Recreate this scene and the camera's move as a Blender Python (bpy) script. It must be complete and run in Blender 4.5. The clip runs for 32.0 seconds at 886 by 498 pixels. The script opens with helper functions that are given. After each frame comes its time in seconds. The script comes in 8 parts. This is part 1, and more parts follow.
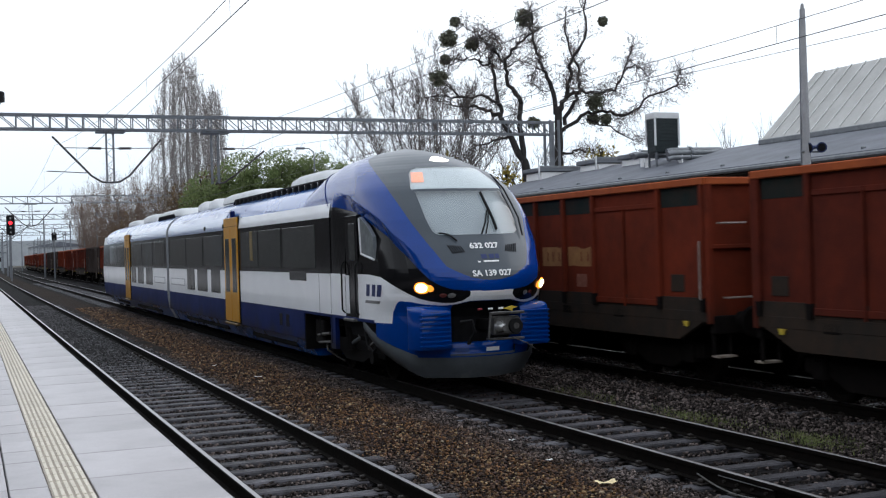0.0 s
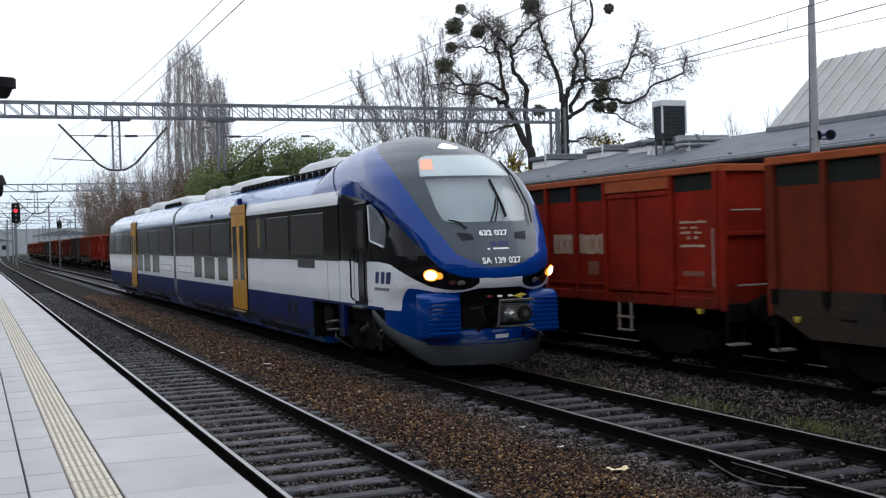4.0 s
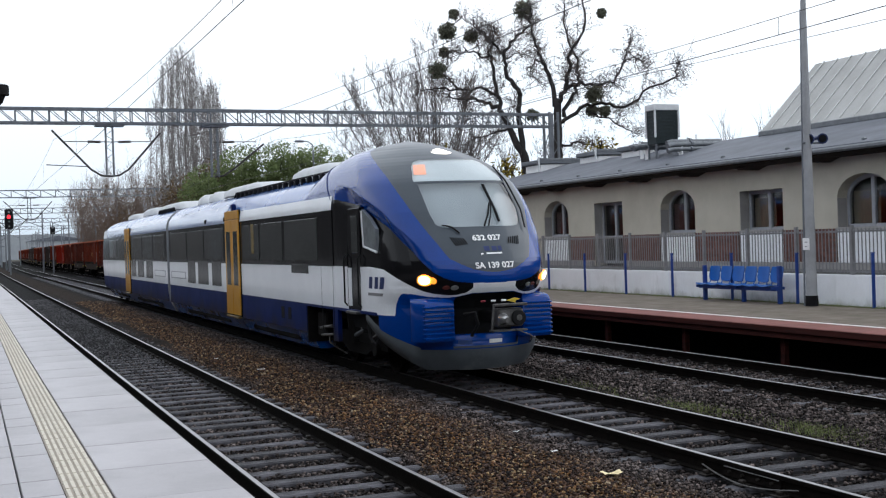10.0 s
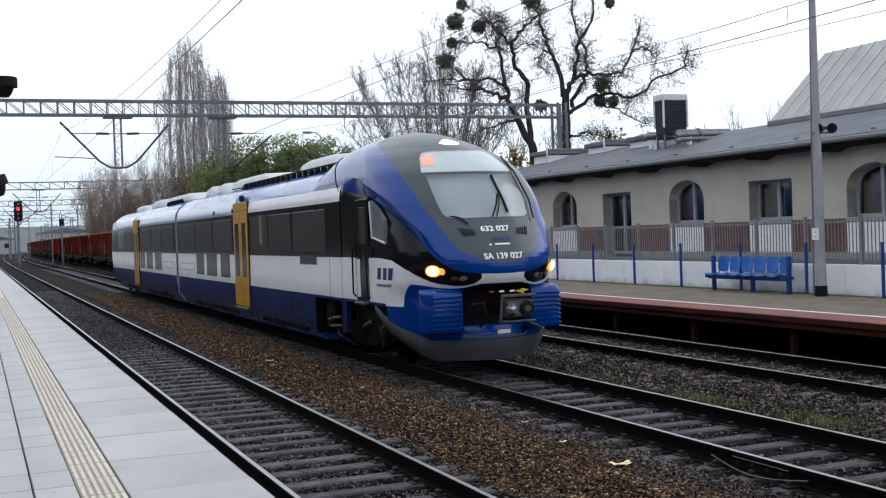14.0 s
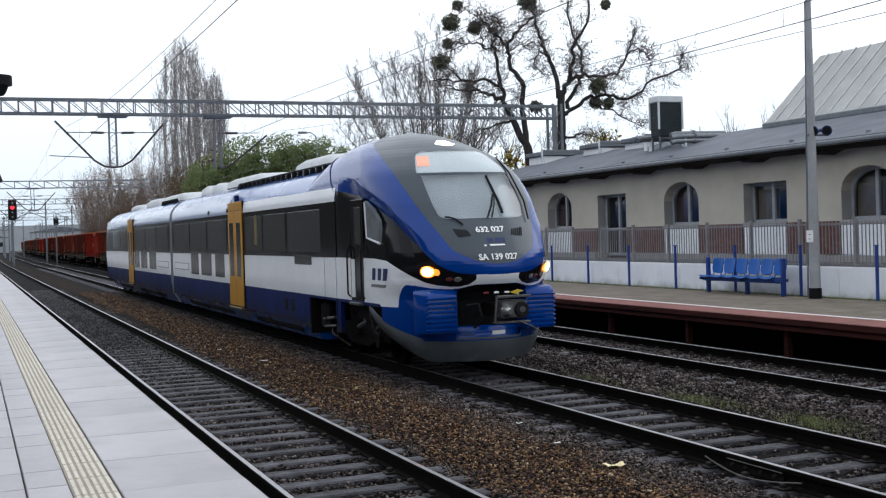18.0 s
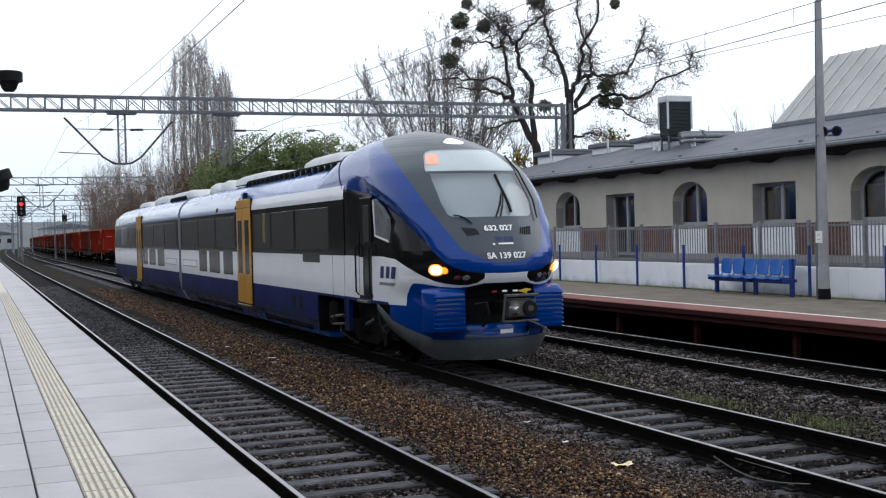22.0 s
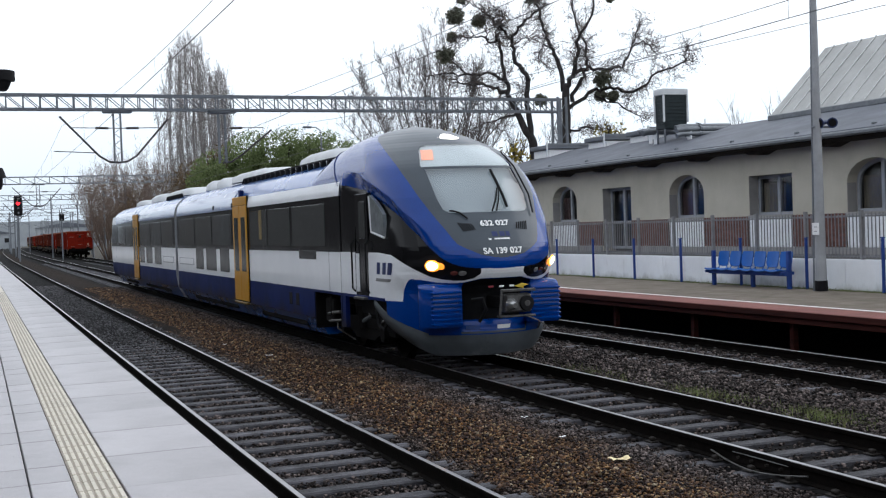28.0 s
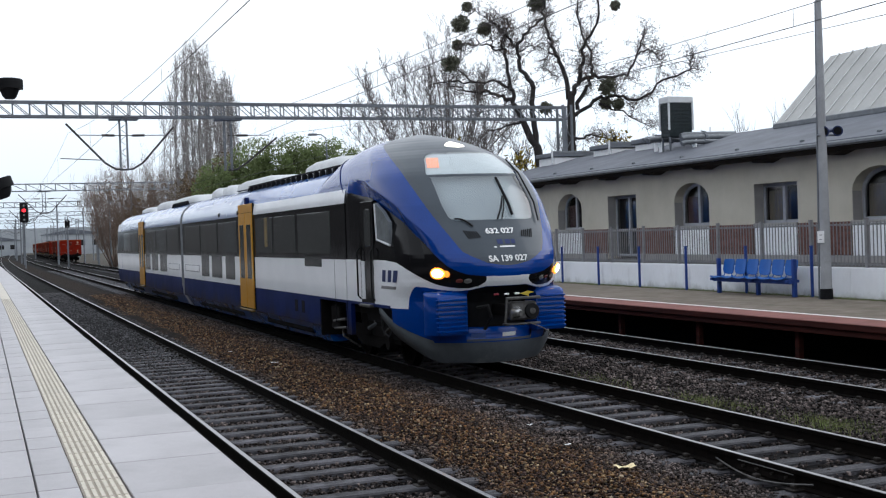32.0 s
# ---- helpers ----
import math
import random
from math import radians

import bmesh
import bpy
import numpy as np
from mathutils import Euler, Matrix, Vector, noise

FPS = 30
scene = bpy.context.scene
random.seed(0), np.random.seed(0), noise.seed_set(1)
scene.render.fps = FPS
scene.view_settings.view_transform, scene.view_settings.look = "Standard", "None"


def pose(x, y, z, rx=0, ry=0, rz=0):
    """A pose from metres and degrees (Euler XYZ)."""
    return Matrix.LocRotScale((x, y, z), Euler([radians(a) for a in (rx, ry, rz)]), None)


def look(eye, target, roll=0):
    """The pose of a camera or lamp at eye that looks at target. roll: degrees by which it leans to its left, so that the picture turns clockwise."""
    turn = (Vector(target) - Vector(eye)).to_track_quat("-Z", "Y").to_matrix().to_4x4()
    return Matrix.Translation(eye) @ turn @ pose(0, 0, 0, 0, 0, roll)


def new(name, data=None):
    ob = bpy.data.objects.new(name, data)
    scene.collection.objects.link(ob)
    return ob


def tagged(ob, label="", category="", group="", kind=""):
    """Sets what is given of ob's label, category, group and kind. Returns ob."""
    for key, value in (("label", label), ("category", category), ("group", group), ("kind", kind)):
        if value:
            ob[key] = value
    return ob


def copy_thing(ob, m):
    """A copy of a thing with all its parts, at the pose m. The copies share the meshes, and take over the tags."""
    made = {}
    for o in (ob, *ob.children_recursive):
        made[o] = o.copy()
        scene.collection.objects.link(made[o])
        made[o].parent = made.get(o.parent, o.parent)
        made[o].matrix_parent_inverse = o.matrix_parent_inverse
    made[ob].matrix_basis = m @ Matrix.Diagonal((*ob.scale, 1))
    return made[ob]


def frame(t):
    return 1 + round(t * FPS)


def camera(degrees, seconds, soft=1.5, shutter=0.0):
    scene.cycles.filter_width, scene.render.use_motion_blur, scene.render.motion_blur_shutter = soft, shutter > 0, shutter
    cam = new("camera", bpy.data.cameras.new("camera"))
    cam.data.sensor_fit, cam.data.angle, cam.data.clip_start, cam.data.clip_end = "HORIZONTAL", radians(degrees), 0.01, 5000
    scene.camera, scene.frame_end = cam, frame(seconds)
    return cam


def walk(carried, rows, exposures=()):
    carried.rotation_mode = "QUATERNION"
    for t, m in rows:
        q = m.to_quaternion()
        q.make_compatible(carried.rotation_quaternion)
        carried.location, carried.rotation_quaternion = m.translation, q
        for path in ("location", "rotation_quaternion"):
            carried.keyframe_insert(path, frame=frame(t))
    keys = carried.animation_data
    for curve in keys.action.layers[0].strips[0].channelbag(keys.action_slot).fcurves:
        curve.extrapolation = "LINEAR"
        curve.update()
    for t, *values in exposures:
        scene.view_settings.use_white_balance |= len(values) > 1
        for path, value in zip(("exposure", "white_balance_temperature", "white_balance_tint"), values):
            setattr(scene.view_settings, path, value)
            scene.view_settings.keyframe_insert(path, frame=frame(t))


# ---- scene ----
# The camera is held by someone standing on the platform: x to the right of the tracks, y along them, z = 0 at the rail heads.
cam = camera(41.717, 32.0, soft=1.2, shutter=0.4)
PATH = [
    (0, pose(0.0691, -0.0397, 2.3238, 89.9378, 1.6986, -22.2797)),
    (0.5, pose(0.0553, -0.0400, 2.3196, 89.8328, 1.8217, -22.2209)),
    (1, pose(0.0305, -0.0348, 2.3196, 89.6126, 1.6963, -22.1220)),
    (1.5, pose(0.0141, -0.0284, 2.3189, 89.5763, 1.6421, -22.2543)),
    (2, pose(-0.0005, -0.0219, 2.3212, 89.4959, 1.5052, -22.0901)),
    (2.5, pose(-0.0091, -0.0125, 2.3213, 89.3338, 1.5702, -22.0233)),
    (3, pose(-0.0039, -0.0013, 2.3151, 89.2781, 1.6316, -21.8839)),
    (3.5, pose(-0.0046, 0.0048, 2.3126, 89.3685, 1.5933, -21.9841)),
    (5.5, pose(0.0014, 0.0033, 2.3154, 89.1841, 2.1529, -22.5983)),
    (6, pose(0.0052, -0.0052, 2.3212, 89.1509, 2.1621, -22.8330)),
    (6.5, pose(0.0096, -0.0073, 2.3137, 89.1260, 1.9762, -22.7223)),
    (7, pose(0.0061, -0.0119, 2.3174, 89.1874, 2.0456, -22.8582)),
    (7.5, pose(0.0108, -0.0122, 2.3199, 89.0827, 2.0830, -22.6399)),
    (8, pose(0.0087, -0.0166, 2.3158, 89.2174, 2.0837, -22.6119)),
    (8.5, pose(0.0048, -0.0209, 2.3200, 89.3421, 2.0189, -22.4351)),
    (9, pose(0.0057, -0.0208, 2.3169, 89.4041, 2.0909, -22.5357)),
    (9.5, pose(-0.0013, -0.0337, 2.3201, 89.4954, 1.9332, -22.3884)),
    (10, pose(-0.0073, -0.0292, 2.3200, 89.5725, 1.8820, -22.3720)),
    (10.5, pose(-0.0122, -0.0378, 2.3175, 89.6035, 1.6911, -22.5988)),
    (11, pose(-0.0230, -0.0489, 2.3204, 89.6366, 1.5098, -22.5580)),
    (11.5, pose(-0.0306, -0.0502, 2.3165, 89.7061, 1.3311, -22.4690)),
    (12, pose(-0.0290, -0.0486, 2.3189, 89.6711, 1.4548, -22.4236)),
    (12.5, pose(-0.0227, -0.0364, 2.3155, 89.6143, 1.5928, -22.4554)),
    (13, pose(-0.0166, -0.0337, 2.3112, 89.4455, 1.8129, -22.3775)),
    (13.5, pose(-0.0114, -0.0298, 2.3203, 89.2714, 1.9613, -22.1343)),
    (14, pose(-0.0060, -0.0220, 2.3195, 89.1381, 2.0266, -21.9672)),
    (14.5, pose(-0.0053, -0.0162, 2.3150, 89.1982, 1.9399, -22.0478)),
    (16.5, pose(-0.0006, -0.0133, 2.3181, 89.0311, 1.8130, -22.0027)),
    (17, pose(-0.0048, 0.0028, 2.3104, 89.0787, 1.6750, -22.0633)),
    (17.5, pose(-0.0049, -0.0082, 2.3183, 89.0665, 1.6883, -22.1425)),
    (18, pose(-0.0045, -0.0141, 2.3177, 89.1684, 1.7661, -22.2215)),
    (18.5, pose(-0.0028, -0.0247, 2.3172, 89.2556, 1.7410, -22.0470)),
    (19, pose(-0.0087, -0.0264, 2.3184, 89.2672, 1.6587, -21.8794)),
    (19.5, pose(-0.0121, -0.0227, 2.3167, 89.0572, 1.5012, -21.8655)),
    (20, pose(-0.0177, -0.0275, 2.3183, 89.0752, 1.3409, -21.9099)),
    (20.5, pose(-0.0174, -0.0178, 2.3146, 89.2028, 1.3584, -21.9852)),
    (21, pose(-0.0168, -0.0078, 2.3143, 89.2206, 1.3570, -21.9312)),
    (21.5, pose(-0.0168, -0.0049, 2.3102, 89.2768, 1.2394, -21.8526)),
    (22, pose(-0.0155, -0.0027, 2.3129, 89.1148, 1.4502, -21.8444)),
    (22.5, pose(-0.0077, -0.0028, 2.3121, 89.0045, 1.5758, -21.8652)),
    (23, pose(-0.0004, -0.0006, 2.3131, 88.9286, 1.7429, -21.9298)),
    (23.5, pose(0.0030, 0.0042, 2.3118, 89.1419, 1.7504, -21.9690)),
    (24, pose(0.0037, 0.0066, 2.3131, 89.1592, 1.7015, -22.0153)),
    (24.5, pose(0.0061, 0.0054, 2.3117, 89.1295, 1.7098, -22.0404)),
    (25, pose(0.0106, -0.0132, 2.3160, 89.0806, 1.8075, -22.0027)),
    (25.5, pose(0.0036, -0.0101, 2.3158, 89.1889, 1.8249, -21.9556)),
    (27.5, pose(0.0123, -0.0041, 2.3183, 88.9684, 1.9441, -21.8604)),
    (28, pose(0.0214, 0.0132, 2.3150, 88.8834, 2.0035, -21.9588)),
    (28.5, pose(0.0201, 0.0042, 2.3112, 88.9323, 1.9988, -21.9103)),
    (29, pose(0.0120, 0.0015, 2.3165, 88.9506, 1.8873, -21.9609)),
    (29.5, pose(0.0104, 0.0036, 2.3109, 88.9810, 1.7811, -21.9516)),
    (30, pose(0.0130, 0.0022, 2.3107, 89.0999, 1.7564, -21.9636)),
    (30.5, pose(0.0096, -0.0001, 2.3155, 89.1691, 1.8454, -21.8222)),
    (31, pose(0.0078, -0.0117, 2.3184, 89.1781, 1.8975, -21.8128)),
    (31.5, pose(0.0072, -0.0139, 2.3181, 89.2123, 1.8910, -21.7949)),
    (32, pose(0.0003, -0.0187, 2.3211, 89.2546, 1.9261, -21.7147)),
]
walk(cam, PATH, exposures=((0.0, 0.04, 6050, 10), (32.0, 0.04, 6050, 10)))

# ---- world and light: an even overcast sky ----
world = bpy.data.worlds.new("overcast")
scene.world = world
world.use_nodes = True
wn, wl = world.node_tree.nodes, world.node_tree.links
wn.clear()
w_out = wn.new("ShaderNodeOutputWorld")
w_bg = wn.new("ShaderNodeBackground")
w_sky = wn.new("ShaderNodeTexSky")
w_sky.sky_type = "NISHITA"
w_sky.sun_disc = False
w_sky.sun_elevation = radians(35)
w_sky.sun_rotation = radians(95)
w_sky.dust_density = 4.0
w_hue = wn.new("ShaderNodeHueSaturation")
w_hue.inputs["Saturation"].default_value = 0.25
w_hue.inputs["Value"].default_value = 0.10
w_geo = wn.new("ShaderNodeNewGeometry")
w_sep = wn.new("ShaderNodeSeparateXYZ")
w_ramp = wn.new("ShaderNodeValToRGB")
w_ramp.color_ramp.elements[0].position = 0.0
w_ramp.color_ramp.elements[0].color = (0.60, 0.68, 0.74, 1)
w_ramp.color_ramp.elements[1].position = 1.0
w_ramp.color_ramp.elements[1].color = (0.98, 1.02, 1.06, 1)
e = w_ramp.color_ramp.elements.new(0.06)
e.color = (0.86, 0.92, 0.96, 1)
e = w_ramp.color_ramp.elements.new(0.20)
e.color = (1.08, 1.10, 1.11, 1)
w_cloud = wn.new("ShaderNodeTexNoise")
w_cloud.inputs["Scale"].default_value = 2.2
w_cloud.inputs["Detail"].default_value = 4.0
w_cmap = wn.new("ShaderNodeMapRange")
w_cmap.inputs[3].default_value = 0.94
w_cmap.inputs[4].default_value = 1.06
w_mul = wn.new("ShaderNodeMix")
w_mul.data_type, w_mul.blend_type = "RGBA", "MULTIPLY"
w_mul.inputs[0].default_value = 1.0
w_add = wn.new("ShaderNodeMix")
w_add.data_type, w_add.blend_type = "RGBA", "ADD"
w_add.inputs[0].default_value = 0.10
w_coord = wn.new("ShaderNodeTexCoord")
wl.new(w_coord.outputs["Generated"], w_sep.inputs[0])
wl.new(w_sep.outputs["Z"], w_ramp.inputs[0])
wl.new(w_coord.outputs["Generated"], w_cloud.inputs["Vector"])
wl.new(w_cloud.outputs["Fac"], w_cmap.inputs[0])
wl.new(w_ramp.outputs[0], w_mul.inputs[6])
wl.new(w_cmap.outputs[0], w_mul.inputs[7])
wl.new(w_sky.outputs[0], w_hue.inputs["Color"])
wl.new(w_mul.outputs[2], w_add.inputs[6])
wl.new(w_hue.outputs[0], w_add.inputs[7])
wl.new(w_add.outputs[2], w_bg.inputs["Color"])
w_bg.inputs["Strength"].default_value = 1.09
wl.new(w_bg.outputs[0], w_out.inputs[0])

sun = new("sun", bpy.data.lights.new("sun", "SUN"))
sun.data.energy = 0.55
sun.data.angle = radians(40)
sun.data.color = (1.0, 0.97, 0.93)
sun.matrix_world = look((70, 20, 44), (8, 25, 0))


# ---- materials ----
def mat(name, c1, c2=None, rough=0.6, metal=0.0, scale=6.0, fine=60.0, bump=0.0, bump_scale=40.0, spread=0.0, coat=0.0, spec=0.25, stretch=(1, 1, 1), island=False):
    """Two scales of colour noise, a little roughness noise, relief. spread: brightness steps from object to object (or from island to island)."""
    m = bpy.data.materials.new(name)
    m.use_nodes = True
    n, k = m.node_tree.nodes, m.node_tree.links
    b = n["Principled BSDF"]
    c2 = c2 or tuple(x * 0.75 for x in c1)
    co = n.new("ShaderNodeTexCoord")
    mp = n.new("ShaderNodeMapping")
    mp.inputs["Scale"].default_value = stretch
    k.new(co.outputs["Object"], mp.inputs[0])
    n1 = n.new("ShaderNodeTexNoise")
    n1.inputs["Scale"].default_value = scale
    n1.inputs["Detail"].default_value = 6
    n1.inputs["Roughness"].default_value = 0.65
    n2 = n.new("ShaderNodeTexNoise")
    n2.inputs["Scale"].default_value = fine
    n2.inputs["Detail"].default_value = 3
    k.new(mp.outputs[0], n1.inputs["Vector"])
    k.new(mp.outputs[0], n2.inputs["Vector"])
    mr = n.new("ShaderNodeMapRange")
    mr.inputs[1].default_value, mr.inputs[2].default_value = 0.32, 0.68
    k.new(n1.outputs["Fac"], mr.inputs[0])
    mx = n.new("ShaderNodeMix")
    mx.data_type = "RGBA"
    mx.inputs[6].default_value = (*c1, 1)
    mx.inputs[7].default_value = (*c2, 1)
    k.new(mr.outputs[0], mx.inputs[0])
    f2 = n.new("ShaderNodeMapRange")
    f2.inputs[3].default_value, f2.inputs[4].default_value = 0.82, 1.18
    k.new(n2.outputs["Fac"], f2.inputs[0])
    mu = n.new("ShaderNodeMix")
    mu.data_type, mu.blend_type = "RGBA", "MULTIPLY"
    mu.inputs[0].default_value = 1.0
    k.new(mx.outputs[2], mu.inputs[6])
    k.new(f2.outputs[0], mu.inputs[7])
    last = mu.outputs[2]
    if spread:
        if island:
            r = n.new("ShaderNodeNewGeometry").outputs["Random Per Island"]
        else:
            r = n.new("ShaderNodeObjectInfo").outputs["Random"]
        s = n.new("ShaderNodeMapRange")
        s.inputs[3].default_value, s.inputs[4].default_value = 1 - spread, 1 + spread
        if spread > 0.8:
            pw = n.new("ShaderNodeMath")
            pw.operation = "POWER"
            pw.inputs[1].default_value = 2.6
            k.new(r, pw.inputs[0])
            r = pw.outputs[0]
            s.inputs[3].default_value, s.inputs[4].default_value = 0.25, 3.0
        k.new(r, s.inputs[0])
        mu2 = n.new("ShaderNodeMix")
        mu2.data_type, mu2.blend_type = "RGBA", "MULTIPLY"
        mu2.inputs[0].default_value = 1.0
        k.new(last, mu2.inputs[6])
        k.new(s.outputs[0], mu2.inputs[7])
        last = mu2.outputs[2]
    k.new(last, b.inputs["Base Color"])
    rr = n.new("ShaderNodeMapRange")
    rr.inputs[3].default_value, rr.inputs[4].default_value = max(0.02, rough - 0.08), min(1.0, rough + 0.08)
    k.new(n1.outputs["Fac"], rr.inputs[0])
    k.new(rr.outputs[0], b.inputs["Roughness"])
    b.inputs["Metallic"].default_value = metal
    b.inputs["Coat Weight"].default_value = coat
    b.inputs["Coat Roughness"].default_value = 0.06
    b.inputs["Specular IOR Level"].default_value = spec
    if bump:
        n3 = n.new("ShaderNodeTexNoise")
        n3.inputs["Scale"].default_value = bump_scale
        n3.inputs["Detail"].default_value = 5
        k.new(mp.outputs[0], n3.inputs["Vector"])
        bp = n.new("ShaderNodeBump")
        bp.inputs["Strength"].default_value = bump
        bp.inputs["Distance"].default_value = 0.02
        k.new(n3.outputs["Fac"], bp.inputs["Height"])
        k.new(bp.outputs[0], b.inputs["Normal"])
    return m


def glow(name, color, strength):
    m = bpy.data.materials.new(name)
    m.use_nodes = True
    b = m.node_tree.nodes["Principled BSDF"]
    b.inputs["Base Color"].default_value = (*color, 1)
    b.inputs["Emission Color"].default_value = (*color, 1)
    b.inputs["Emission Strength"].default_value = strength
    return m


def patched(name, c1, c2, c3, rough, axis_low, axis_high, axis="X", scale=1.6, bump=0.6, bump_scale=30.0, spread=0.3, wet=0.06):
    """Ballast: a grey mix of stones, with a rusty, leaf-littered strip between two places across the tracks."""
    m = mat(name, c1, c2, rough, scale=scale, bump=bump, bump_scale=bump_scale, spread=spread, island=True, spec=wet)
    n, k = m.node_tree.nodes, m.node_tree.links
    b = n["Principled BSDF"]
    old = b.inputs["Base Color"].links[0].from_socket
    g = n.new("ShaderNodeNewGeometry")
    sp = n.new("ShaderNodeSeparateXYZ")
    k.new(g.outputs["Position"], sp.inputs[0])
    wob = n.new("ShaderNodeTexNoise")
    wob.inputs["Scale"].default_value = 0.9
    wob.inputs["Detail"].default_value = 5
    k.new(g.outputs["Position"], wob.inputs["Vector"])
    ad = n.new("ShaderNodeMath")
    ad.operation = "MULTIPLY_ADD"
    ad.inputs[1].default_value = 1.3
    k.new(wob.outputs["Fac"], ad.inputs[0])
    k.new(sp.outputs[axis], ad.inputs[2])
    up = n.new("ShaderNodeMapRange")
    up.interpolation_type = "SMOOTHSTEP"
    up.inputs[1].default_value, up.inputs[2].default_value = axis_low + 0.45, axis_low + 1.0
    dn = n.new("ShaderNodeMapRange")
    dn.interpolation_type = "SMOOTHSTEP"
    dn.inputs[1].default_value, dn.inputs[2].default_value = axis_high + 0.25, axis_high + 1.05
    dn.inputs[3].default_value, dn.inputs[4].default_value = 1.0, 0.0
    k.new(ad.outputs[0], up.inputs[0])
    k.new(ad.outputs[0], dn.inputs[0])
    ml = n.new("ShaderNodeMath")
    ml.operation = "MULTIPLY"
    k.new(up.outputs[0], ml.inputs[0])
    k.new(dn.outputs[0], ml.inputs[1])
    rn = n.new("ShaderNodeMapRange")
    rn.inputs[3].default_value, rn.inputs[4].default_value = 0.25, 1.0
    k.new(g.outputs["Random Per Island"], rn.inputs[0])
    m2 = n.new("ShaderNodeMath")
    m2.operation = "MULTIPLY"
    k.new(ml.outputs[0], m2.inputs[0])
    k.new(rn.outputs[0], m2.inputs[1])
    mx = n.new("ShaderNodeMix")
    mx.data_type = "RGBA"
    k.new(m2.outputs[0], mx.inputs[0])
    k.new(old, mx.inputs[6])
    mx.inputs[7].default_value = (*c3, 1)
    if spread > 0.8:
        mix_up = n.new("ShaderNodeMath")
        mix_up.operation = "MULTIPLY"
        mix_up.inputs[1].default_value = 17.3
        k.new(g.outputs["Random Per Island"], mix_up.inputs[0])
        fr = n.new("ShaderNodeMath")
        fr.operation = "FRACT"
        k.new(mix_up.outputs[0], fr.inputs[0])
        cr = n.new("ShaderNodeValToRGB")
        cr.color_ramp.elements[0].color = (0.006, 0.004, 0.0045, 1)
        cr.color_ramp.elements[1].color = (0.42, 0.35, 0.26, 1)
        for pos, col in ((0.34, (0.030, 0.016, 0.012)), (0.52, (0.115, 0.058, 0.030)), (0.70, (0.260, 0.130, 0.048)), (0.80, (0.110, 0.070, 0.066)), (0.90, (0.34, 0.20, 0.085)), (0.97, (0.46, 0.34, 0.19))):
            cr.color_ramp.elements.new(pos).color = (*col, 1)
        k.new(fr.outputs[0], cr.inputs[0])
        k.new(cr.outputs[0], mx.inputs[7])
    k.new(mx.outputs[2], b.inputs["Base Color"])
    return m


